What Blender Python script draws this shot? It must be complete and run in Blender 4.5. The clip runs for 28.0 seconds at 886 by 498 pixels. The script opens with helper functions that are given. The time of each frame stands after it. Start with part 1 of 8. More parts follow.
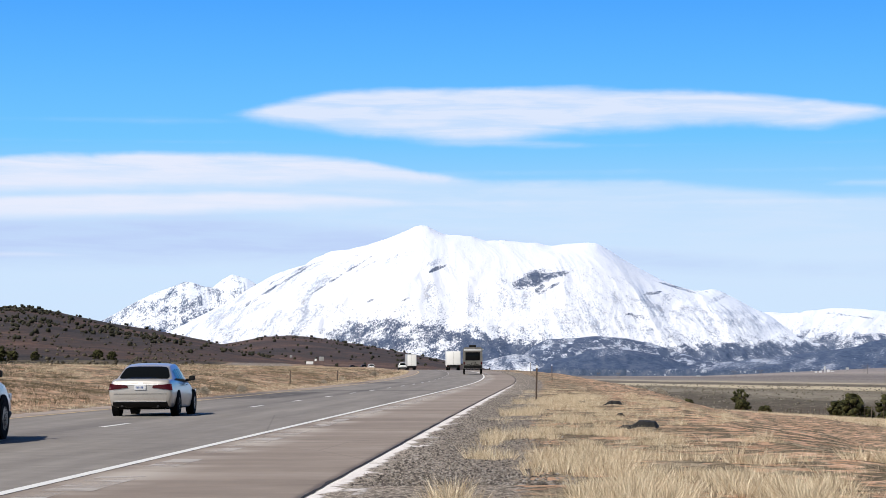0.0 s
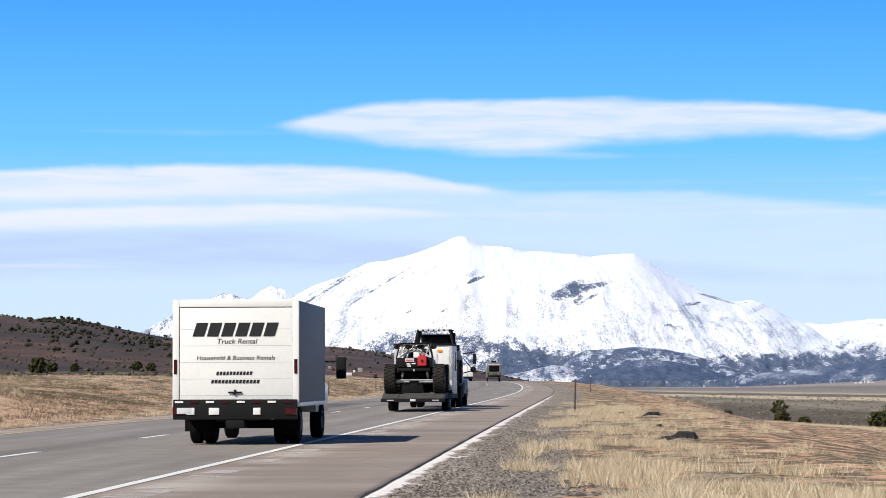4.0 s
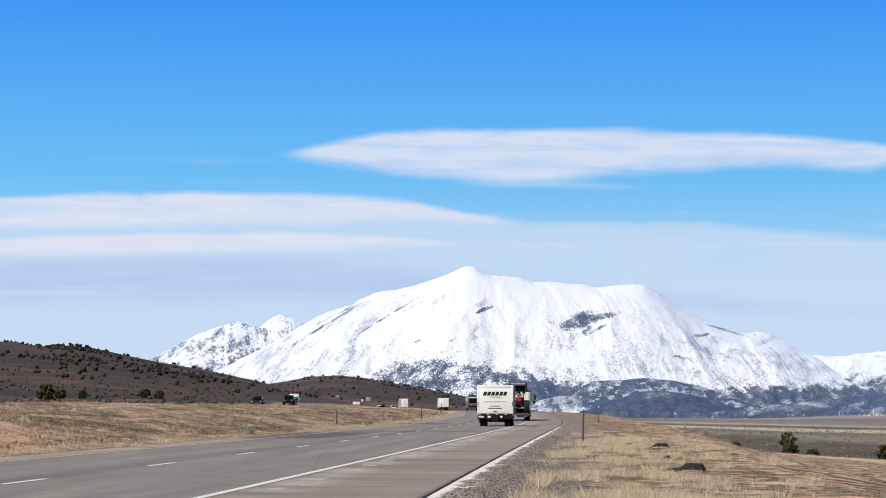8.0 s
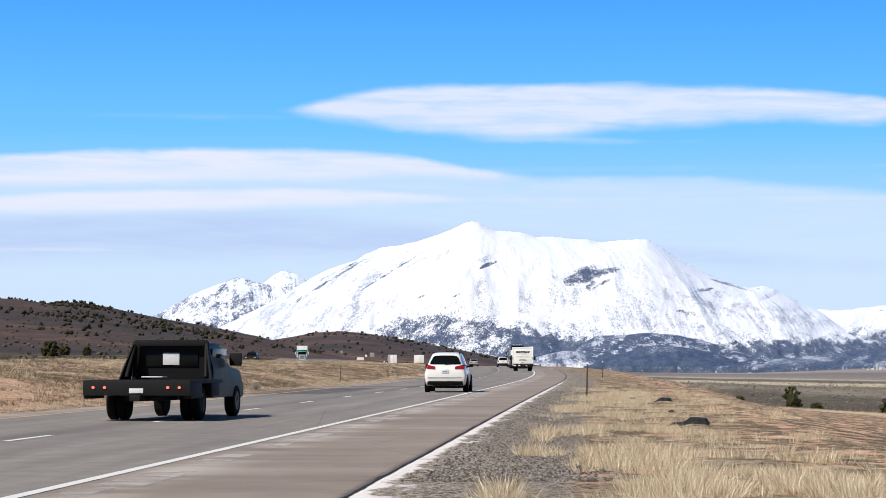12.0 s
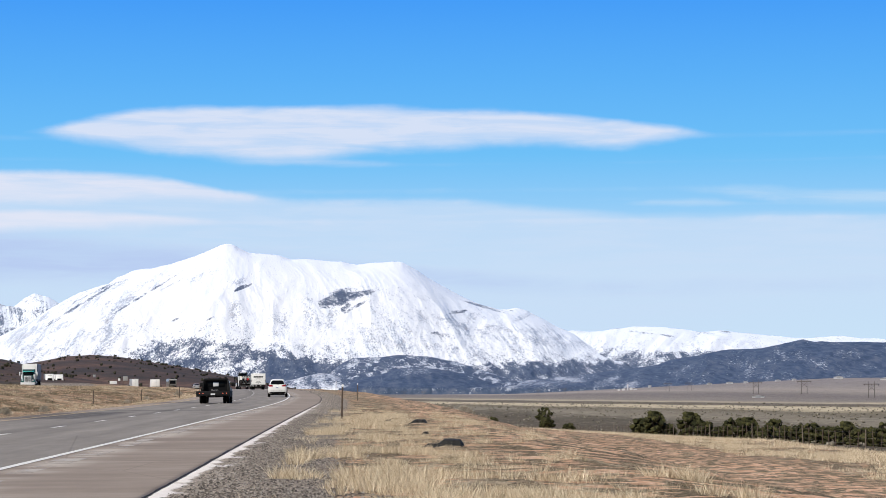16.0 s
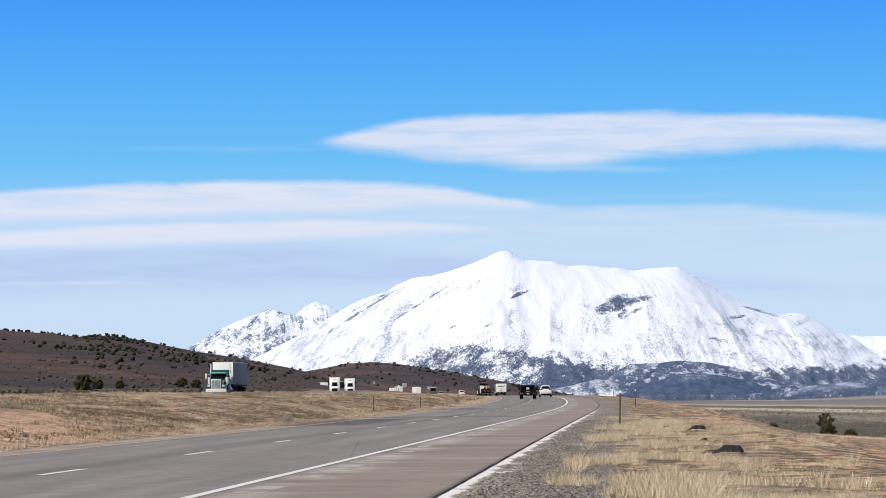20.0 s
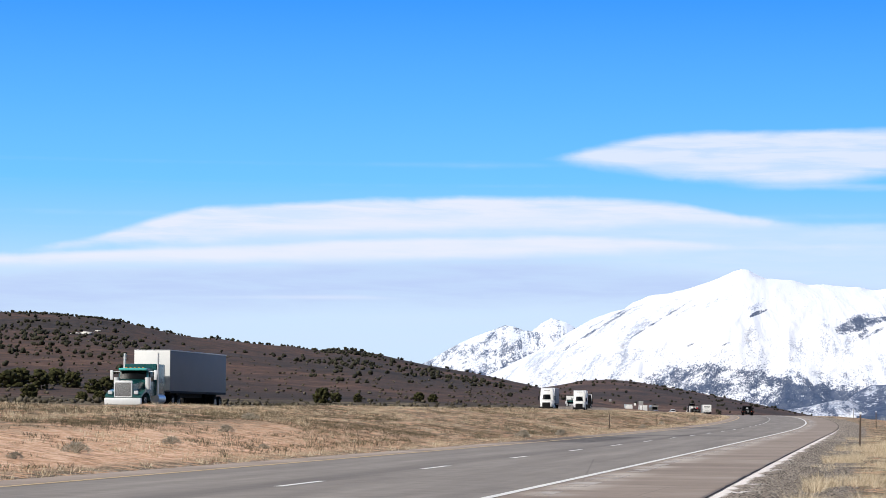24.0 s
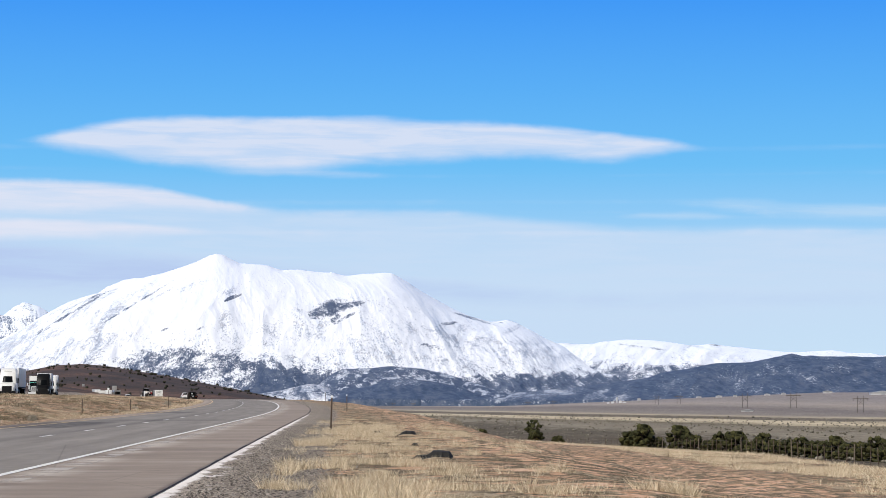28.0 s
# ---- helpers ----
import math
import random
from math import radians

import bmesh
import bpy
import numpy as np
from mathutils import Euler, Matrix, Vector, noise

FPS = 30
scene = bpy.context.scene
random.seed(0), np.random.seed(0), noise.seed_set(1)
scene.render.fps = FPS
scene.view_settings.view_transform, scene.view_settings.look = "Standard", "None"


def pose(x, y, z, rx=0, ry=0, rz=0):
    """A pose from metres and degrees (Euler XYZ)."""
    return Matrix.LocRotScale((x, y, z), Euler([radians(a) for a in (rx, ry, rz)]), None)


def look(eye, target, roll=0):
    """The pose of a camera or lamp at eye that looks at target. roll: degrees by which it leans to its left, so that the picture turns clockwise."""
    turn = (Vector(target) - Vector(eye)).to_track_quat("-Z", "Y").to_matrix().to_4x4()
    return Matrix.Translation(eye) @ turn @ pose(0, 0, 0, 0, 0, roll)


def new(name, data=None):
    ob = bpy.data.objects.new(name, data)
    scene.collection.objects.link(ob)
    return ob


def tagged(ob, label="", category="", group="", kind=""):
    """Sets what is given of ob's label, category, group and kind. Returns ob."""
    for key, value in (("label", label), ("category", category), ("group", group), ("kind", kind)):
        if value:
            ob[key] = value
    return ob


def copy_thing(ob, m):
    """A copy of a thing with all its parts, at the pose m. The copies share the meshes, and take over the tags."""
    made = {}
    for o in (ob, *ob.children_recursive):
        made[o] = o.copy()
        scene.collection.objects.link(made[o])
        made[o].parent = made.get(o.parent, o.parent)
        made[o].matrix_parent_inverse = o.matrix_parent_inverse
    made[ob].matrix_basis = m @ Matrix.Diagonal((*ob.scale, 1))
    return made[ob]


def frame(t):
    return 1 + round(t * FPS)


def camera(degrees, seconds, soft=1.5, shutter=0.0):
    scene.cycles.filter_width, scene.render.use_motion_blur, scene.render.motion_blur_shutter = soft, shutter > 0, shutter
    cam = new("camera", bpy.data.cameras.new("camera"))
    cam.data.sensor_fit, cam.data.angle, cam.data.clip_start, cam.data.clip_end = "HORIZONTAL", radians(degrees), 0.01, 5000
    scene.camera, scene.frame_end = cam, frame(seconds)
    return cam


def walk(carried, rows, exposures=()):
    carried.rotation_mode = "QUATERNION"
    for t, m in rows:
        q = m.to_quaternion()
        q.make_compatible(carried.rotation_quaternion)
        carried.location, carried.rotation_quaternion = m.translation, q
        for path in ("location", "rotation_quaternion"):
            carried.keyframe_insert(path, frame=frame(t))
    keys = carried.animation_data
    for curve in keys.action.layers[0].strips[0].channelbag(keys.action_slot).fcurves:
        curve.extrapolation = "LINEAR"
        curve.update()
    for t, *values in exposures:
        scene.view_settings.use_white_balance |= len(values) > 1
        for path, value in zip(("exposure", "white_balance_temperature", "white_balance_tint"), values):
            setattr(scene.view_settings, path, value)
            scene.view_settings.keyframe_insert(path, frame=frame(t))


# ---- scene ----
LENS = 22.18
cam = camera(LENS, 28.0, 0.8)
EXPOSURES = [(0, 0.0), (2, 0.08), (2.5, 0.12), (5, 0.02), (8, -0.14), (11, 0.0), (14, 0.02), (16, -0.1), (20, -0.1), (23, -0.06), (24, 0.03), (25, 0.06), (26, -0.06), (28, -0.12)]
# seconds, x, y, z, rx, ry, rz of the hand-held camera on the gravel verge
PATH = [
    (0, 0.01, 0, 1.26, 93.046, 0.188, 2.230),
    (0.5, 0.01, 0, 1.26, 93.296, 0.106, 2.223),
    (1, 0.01, 0, 1.26, 93.425, 0.128, 2.383),
    (1.5, 0.01, 0, 1.26, 93.400, -0.090, 2.879),
    (2, 0.01, 0, 1.26, 93.289, -0.107, 3.660),
    (2.5, 0.01, 0, 1.26, 93.158, 0.089, 4.459),
    (3, 0.01, 0, 1.26, 93.102, 0.233, 4.744),
    (3.5, 0.01, 0, 1.26, 93.171, 0.276, 4.217),
    (4, 0.01, 0, 1.26, 93.330, 0.224, 3.205),
    (4.5, 0.01, 0, 1.26, 93.543, 0.084, 2.033),
    (5, 0.01, 0, 1.26, 93.767, -0.213, 0.881),
    (5.5, 0.01, 0, 1.26, 93.998, -0.390, 0.141),
    (6, 0.01, 0, 1.26, 94.142, -0.458, -0.033),
    (6.5, 0.01, 0, 1.26, 94.278, -0.485, 0.389),
    (7, 0.01, 0, 1.26, 94.331, -0.450, 1.269),
    (7.5, 0.01, 0, 1.26, 94.272, -0.343, 2.366),
    (8, 0.01, 0, 1.26, 94.080, -0.191, 3.408),
    (8.5, 0.01, 0, 1.26, 93.798, 0.030, 4.114),
    (9, 0.01, 0, 1.26, 93.498, 0.200, 4.269),
    (9.5, 0.01, 0, 1.26, 93.254, 0.314, 3.654),
    (10, 0.01, 0, 1.26, 93.061, 0.394, 2.657),
    (10.5, 0.01, 0, 1.26, 92.936, 0.341, 1.890),
    (11, 0.01, 0, 1.26, 92.860, 0.294, 1.909),
    (11.5, 0.01, 0, 1.26, 92.870, 0.144, 2.769),
    (12, 0.01, 0, 1.26, 92.952, 0.013, 3.508),
    (12.5, 0.01, 0, 1.26, 93.108, -0.080, 3.866),
    (13, 0.01, 0, 1.26, 93.271, -0.108, 3.623),
    (13.5, 0.01, 0, 1.26, 93.372, -0.039, 2.558),
    (14, 0.01, 0, 1.26, 93.412, 0.014, 1.004),
    (14.5, 0.01, 0, 1.26, 93.413, 0.171, -0.409),
    (15, 0.01, 0, 1.26, 93.401, 0.250, -1.527),
    (15.5, 0.01, 0, 1.26, 93.440, 0.375, -2.358),
    (16, 0.01, 0, 1.26, 93.499, 0.401, -2.685),
    (16.5, 0.01, 0, 1.26, 93.667, 0.409, -2.444),
    (17, 0.01, 0, 1.26, 93.805, 0.415, -1.607),
    (17.5, 0.01, 0, 1.26, 93.800, 0.467, -0.441),
    (18, 0.01, 0, 1.26, 93.712, 0.524, 0.755),
    (18.5, 0.01, 0, 1.26, 93.578, 0.701, 1.812),
    (19, 0.01, 0, 1.26, 93.477, 0.727, 2.708),
    (19.5, 0.01, 0, 1.26, 93.563, 0.725, 3.533),
    (20, 0.01, 0, 1.26, 93.716, 0.556, 4.330),
    (20.5, 0.01, 0, 1.26, 93.949, 0.357, 4.901),
    (21, 0.01, 0, 1.26, 94.159, 0.248, 5.172),
    (21.5, 0.01, 0, 1.26, 94.316, 0.230, 5.178),
    (22, 0.01, 0, 1.26, 94.402, 0.202, 5.422),
    (22.5, 0.01, 0, 1.26, 94.398, 0.067, 6.408),
    (23, 0.01, 0, 1.26, 94.351, -0.072, 7.952),
    (23.5, 0.01, 0, 1.26, 94.251, -0.229, 9.505),
    (24, 0.01, 0, 1.26, 94.147, -0.357, 10.293),
    (24.5, 0.01, 0, 1.26, 94.096, -0.442, 9.826),
    (25, 0.01, 0, 1.26, 94.106, -0.413, 8.220),
    (25.5, 0.01, 0, 1.26, 94.135, -0.423, 5.840),
    (26, 0.01, 0, 1.26, 94.138, -0.428, 3.168),
    (26.5, 0.01, 0, 1.26, 94.127, -0.368, 0.624),
    (27, 0.01, 0, 1.26, 94.085, -0.286, -1.472),
    (27.5, 0.01, 0, 1.26, 93.957, -0.101, -2.756),
    (28, 0.01, 0, 1.26, 93.793, 0.001, -2.955),
]
walk(cam, [(r[0], pose(*r[1:])) for r in PATH], EXPOSURES)

# ---- world, sun ----
SUN_AZ, SUN_EL = 222.0, 44.0      # compass degrees from the road's heading (+Y), clockwise; height
world = bpy.data.worlds.new("sky")
scene.world = world
world.use_nodes = True
wt = world.node_tree
sky = wt.nodes.new("ShaderNodeTexSky")
sky.sky_type, sky.sun_disc = "NISHITA", False
sky.sun_elevation, sky.sun_rotation = radians(SUN_EL), radians(SUN_AZ)
sky.altitude, sky.air_density, sky.dust_density, sky.ozone_density = 2400.0, 0.75, 0.2, 1.2
wt.links.new(sky.outputs[0], wt.nodes["Background"].inputs["Color"])
wt.nodes["Background"].inputs["Strength"].default_value = 0.05
sun = new("sun", bpy.data.lights.new("sun", "SUN"))
sun.data.energy, sun.data.angle, sun.data.color = 5.0, radians(0.53), (1.0, 0.95, 0.87)
sd = Vector((math.sin(radians(SUN_AZ)) * math.cos(radians(SUN_EL)), math.cos(radians(SUN_AZ)) * math.cos(radians(SUN_EL)), math.sin(radians(SUN_EL))))
sun.matrix_basis = look(sd * 50, (0, 0, 0))


# ---- mesh helpers ----
def link_mesh(name, bm, material, parent=None, label="", smooth=True):
    me = bpy.data.meshes.new(name)
    bm.to_mesh(me)
    bm.free()
    if smooth:
        me.polygons.foreach_set("use_smooth", [True] * len(me.polygons))
        me.set_sharp_from_angle(angle=radians(35))
    me.materials.append(material)
    ob = new(name, me)
    ob.parent = parent
    if label:
        ob["label"] = label
    return ob


def part(name, bm, material, parent, label=""):
    """One mesh object under a thing or a part."""
    return link_mesh(name, bm, material, parent, label)


def sheet(name, verts, faces, material, smooth=True):
    """A mesh object from numpy vertices and faces."""
    me = bpy.data.meshes.new(name)
    verts = np.asarray(verts, dtype=np.float32)
    faces = np.asarray(faces, dtype=np.int32)
    k = faces.shape[1]
    me.vertices.add(len(verts))
    me.vertices.foreach_set("co", verts.ravel())
    me.loops.add(faces.size)
    me.loops.foreach_set("vertex_index", faces.ravel())
    me.polygons.add(len(faces))
    me.polygons.foreach_set("loop_start", np.arange(0, faces.size, k, dtype=np.int32))
    me.polygons.foreach_set("loop_total", np.full(len(faces), k, dtype=np.int32))
    me.update(calc_edges=True)
    if smooth:
        me.polygons.foreach_set("use_smooth", [True] * len(faces))
    me.materials.append(material)
    return new(name, me)


def grid_faces(rows, cols):
    i = np.arange((rows - 1) * (cols - 1))
    r, c = i // (cols - 1), i % (cols - 1)
    a = r * cols + c
    return np.stack([a, a + 1, a + cols + 1, a + cols], axis=1)


def box(bm, x0, x1, y0, y1, z0, z1, bevel=0.0, seg=2):
    """A box between two corners, its edges rounded."""
    r = bmesh.ops.create_cube(bm, size=1.0, matrix=Matrix.LocRotScale(((x0 + x1) / 2, (y0 + y1) / 2, (z0 + z1) / 2), None, (abs(x1 - x0), abs(y1 - y0), abs(z1 - z0))))
    if bevel:
        edges = list({e for v in r["verts"] for e in v.link_edges})
        bmesh.ops.bevel(bm, geom=edges, offset=bevel, segments=seg, profile=0.6, affect="EDGES")
    return bm


def tube(bm, a, b, radius, sides=10, radius2=None):
    """A rod from a to b."""
    a, b = Vector(a), Vector(b)
    d = b - a
    m = Matrix.Translation((a + b) / 2) @ d.to_track_quat("Z", "Y").to_matrix().to_4x4()
    bmesh.ops.create_cone(bm, cap_ends=True, segments=sides, radius1=radius, radius2=radius if radius2 is None else radius2, depth=d.length, matrix=m)
    return bm


def lathe(bm, profile, centre, sides=28):
    """A ring turned about the x axis through centre, from (x, radius) pairs."""
    rings = []
    for x, r in profile:
        rings.append([bm.verts.new((centre[0] + x, centre[1] + r * math.cos(6.28318 * k / sides), centre[2] + r * math.sin(6.28318 * k / sides))) for k in range(sides)])
    for p, q in zip(rings, rings[1:]):
        for k in range(sides):
            bm.faces.new((p[k], p[(k + 1) % sides], q[(k + 1) % sides], q[k]))
    bm.faces.new(rings[0][::-1])
    bm.faces.new(rings[-1])
    bmesh.ops.recalc_face_normals(bm, faces=bm.faces)
    return bm


def loft(bm, stations, close=True):
    """A skin over rings of points with the same count."""
    rings = [[bm.verts.new(p) for p in s] for s in stations]
    n = len(rings[0])
    for p, q in zip(rings, rings[1:]):
        for k in range(n if close else n - 1):
            bm.faces.new((p[k], p[(k + 1) % n], q[(k + 1) % n], q[k]))
    if close:
        bm.faces.new(rings[0][::-1])
        bm.faces.new(rings[-1])
    bmesh.ops.recalc_face_normals(bm, faces=bm.faces)
    return bm


def B():
    return bmesh.new()


def rounded(ring):
    """Cuts the corners of a closed ring of points."""
    out = []
    for k in range(len(ring)):
        a, b = Vector(ring[k]), Vector(ring[(k + 1) % len(ring)])
        out += [a.lerp(b, 0.22), a.lerp(b, 0.78)]
    return out


def swept(stations, steps=3):
    """More stations between those given, on a smooth curve, with rounded rings."""
    st = [rounded(s) for s in stations]
    out = []
    for k in range(len(st) - 1):
        p0, p1, p2, p3 = st[max(k - 1, 0)], st[k], st[k + 1], st[min(k + 2, len(st) - 1)]
        for j in range(steps):
            u = j / steps
            ring = []
            for a, b, c, d in zip(p0, p1, p2, p3):
                m1 = (c - a) / max(c.y - a.y, 1e-6) * (c.y - b.y)
                m2 = (d - b) / max(d.y - b.y, 1e-6) * (c.y - b.y)
                v = (2 * u ** 3 - 3 * u * u + 1) * b + (u ** 3 - 2 * u * u + u) * m1 + (3 * u * u - 2 * u ** 3) * c + (u ** 3 - u * u) * m2
                ring.append((v.x, b.y + (c.y - b.y) * u, v.z))
            out.append(ring)
    out.append([tuple(v) for v in st[-1]])
    return out


# ---- smooth noise on arrays ----
_lat = np.random.RandomState(7).rand(256, 256)


def vnoise(x, y):
    x, y = np.asarray(x, float), np.asarray(y, float)
    xi, yi = np.floor(x).astype(int), np.floor(y).astype(int)
    fx, fy = x - xi, y - yi
    fx, fy = fx * fx * (3 - 2 * fx), fy * fy * (3 - 2 * fy)
    g = lambda a, b: _lat[a % 256, b % 256]
    return (g(xi, yi) * (1 - fx) + g(xi + 1, yi) * fx) * (1 - fy) + (g(xi, yi + 1) * (1 - fx) + g(xi + 1, yi + 1) * fx) * fy - 0.5


def fbm(x, y, octaves=5, gain=0.5):
    s, a = 0.0, 1.0
    for k in range(octaves):
        s = s + a * vnoise(x * 2 ** k + 17.3 * k, y * 2 ** k + 5.1 * k)
        a *= gain
    return s


def ridged(x, y, octaves=5, gain=0.55):
    s, a = 0.0, 1.0
    for k in range(octaves):
        s = s + a * (1 - 2 * np.abs(vnoise(x * 2 ** k + 9.7 * k, y * 2 ** k + 3.3 * k)))
        a *= gain
    return s / 2.2


def sstep(a, b, x):
    t = np.clip((np.asarray(x, float) - a) / (b - a), 0, 1)
    return t * t * (3 - 2 * t)


# ---- the plan: the road's line and the lie of the land ----
CURVE_AT, RADIUS, SWING = 150.0, 2560.0, 7.3e-5


def bend(s):
    """How far the road has swung sideways s metres on: a little right, then left."""
    s = np.asarray(s, float)
    d = np.maximum(s - CURVE_AT, 0)
    e = np.maximum(s, 0)
    return SWING / 2 * np.where(e < 1000, e ** 2, 1000 * (2 * e - 1000)) - np.where(d < 850, d ** 2, 850 * (2 * d - 850)) / (2 * RADIUS)


def road_z(s):
    s = np.asarray(s, float)
    near = -0.0011 * s + 1.13e-5 * s * s
    far = 0.5685 + 0.00522 * (s - 280) - 0.00522 / 440 * (s - 280) ** 2
    return np.where(s < 0, 0.0, np.where(s < 280, near, np.where(s < 500, far, 1.143)))


# lateral places across the road, from the camera's line
PAVE_R, EDGE_R, LANE_MID, EDGE_L, PAVE_L = -2.3, -5.53, -9.83, -14.1, -15.4
OPP_R, OPP_L, OPP_C = -39.0, -51.5, -45.2
RIGHT_U = [-2.35, 1.0, 4.7, 7.2, 9.7, 14.5, 36.0, 70.0, 160.0]
RIGHT_Z = [-0.006, -0.045, -0.10, -0.42, -1.12, -2.75, -3.3, -5.2, -7.3]
LEFT_U = [-300.0, -120.0, -60.0, -51.6, -39.0, -37.0, -30.0, -22.0, -17.8, -15.35]
LEFT_Z = [3.4, 2.2, 1.45, 1.3, 1.3, 1.56, 1.36, 0.78, 0.2, -0.05]
HILL_AZ = [-40, -24, -21.4, -20, -19.33, -18.5, -17.5, -16.55, -15.98, -15.1, -14.0, -13.4, -12.7, -12.0, -11.4, -10.6, -9.4, -8.3, -7.4, -5.0, -3.0]
HILL_EL = [1.85, 2.36, 2.37, 2.35, 2.31, 2.23, 2.03, 1.82, 1.85, 1.72, 1.66, 1.56, 1.61, 1.50, 1.38, 1.22, 1.02, 0.82, 0.60, 0.2, 0.0]
KNOLL_AZ = [-14, -10, -8.5, -7.4, -6.8, -6.1, -5.4, -4.0, -2.6, -1.15, -0.2, 1.0]
KNOLL_EL = [0.1, 0.35, 0.55, 0.71, 0.83, 0.87, 0.81, 0.57, 0.31, 0.11, 0.02, 0.0]
EYE_Z = 1.26


def hills(x, y):
    r = np.hypot(x, y)
    az = np.degrees(np.arctan2(x, np.maximum(y, 1e-3)))
    wob = 0.12 * fbm(r / 300, az / 3 + 40, 3)
    ha = np.maximum(np.tan(np.radians(np.interp(az + wob, HILL_AZ, HILL_EL))) * 1400 - 2.6, 0)
    ta = np.clip((r - 430) / (1400 - 430), 0, 1)
    ha = ha * (0.38 * ta + 0.62 * ta * ta * (3 - 2 * ta)) * (1 - 0.75 * sstep(1420, 2300, r))
    ha = ha * (1 + 0.16 * fbm(x / 160, y / 160, 4) * sstep(0.02, 0.4, ta) * (1 - sstep(0.75, 1.0, ta)))
    hb = np.maximum(np.tan(np.radians(np.interp(az, KNOLL_AZ, KNOLL_EL))) * 2200 - 1.8, 0)
    tb = np.clip((r - 1250) / (2200 - 1250), 0, 1)
    hb = hb * (0.3 * tb + 0.7 * tb * tb * (3 - 2 * tb)) * (1 - 0.8 * sstep(2230, 3000, r))
    ok = (y > 0) & (r > 300)
    return np.where(ok, np.maximum(ha, hb), 0.0)


def ground_z(x, y):
    """Height of the open ground."""
    x, y = np.asarray(x, float), np.asarray(y, float)
    u = x - bend(y)
    rz = road_z(y)
    right = np.interp(u, RIGHT_U, RIGHT_Z)
    drop = sstep(130, 460, y) * 4.4 * sstep(3, 36, u) * (1 - sstep(60, 160, u))
    plain = -7.3 - 0.6 * sstep(300, 1500, y)
    zr = np.where(u > 160, plain, right - drop + rz * (1 - sstep(3, 60, u)))
    swell = 16.5 * sstep(1300, 2750, np.hypot(x, y)) * np.clip((np.degrees(np.arctan2(x, np.maximum(y, 1e-3))) - 4.5) / 8.0, 0, 1)
    zl = np.interp(u, LEFT_U, LEFT_Z) + rz * (0.55 + 0.45 * sstep(-36, -15, u))
    zl = zl - 0.42 * sstep(210, 380, y) * sstep(-39, -36.8, u) * (1 - sstep(-30, -16, u))
    far = sstep(1100, 1700, np.hypot(x, y))
    east = sstep(-3.0, 1.5, np.degrees(np.arctan2(x, np.maximum(y, 1e-3))))
    open_z = 3.0 - 10.6 * east + swell
    zr, zl = zr + (open_z - zr) * far, zl + (open_z - zl) * far
    mid = rz - 0.07
    z = np.where(u > PAVE_R - 0.02, zr, np.where(u < PAVE_L + 0.02, zl, mid + (open_z - mid) * far))
    bump = 0.10 * fbm(x / 3.1, y / 3.1, 4) + 0.22 * fbm(x / 17, y / 17, 3)
    away = np.minimum(0.03 + sstep(0.15, 4, np.abs(u - PAVE_R)), 1) * np.where((u < PAVE_R) & (u > PAVE_L), 0, 1)
    away = away * np.where(u < 0, sstep(0.3, 4, np.abs(u - PAVE_L)), 1) * np.where((u < OPP_R + 2) & (u > OPP_L - 2), 0, 1)
    opp = np.where((u < OPP_R) & (u > OPP_L), -0.06, 0.0)
    return z + bump * away + opp + hills(x, y)


def at_ground(u, s, dz=0.0):
    x = float(u + bend(s))
    return Vector((x, float(s), float(ground_z(x, s)) + dz))


# ---- materials ----
def srgb(r, g, b):
    f = lambda c: c / 12.92 if c <= 0.04045 else ((c + 0.055) / 1.055) ** 2.4
    return (f(r / 255), f(g / 255), f(b / 255), 1.0)


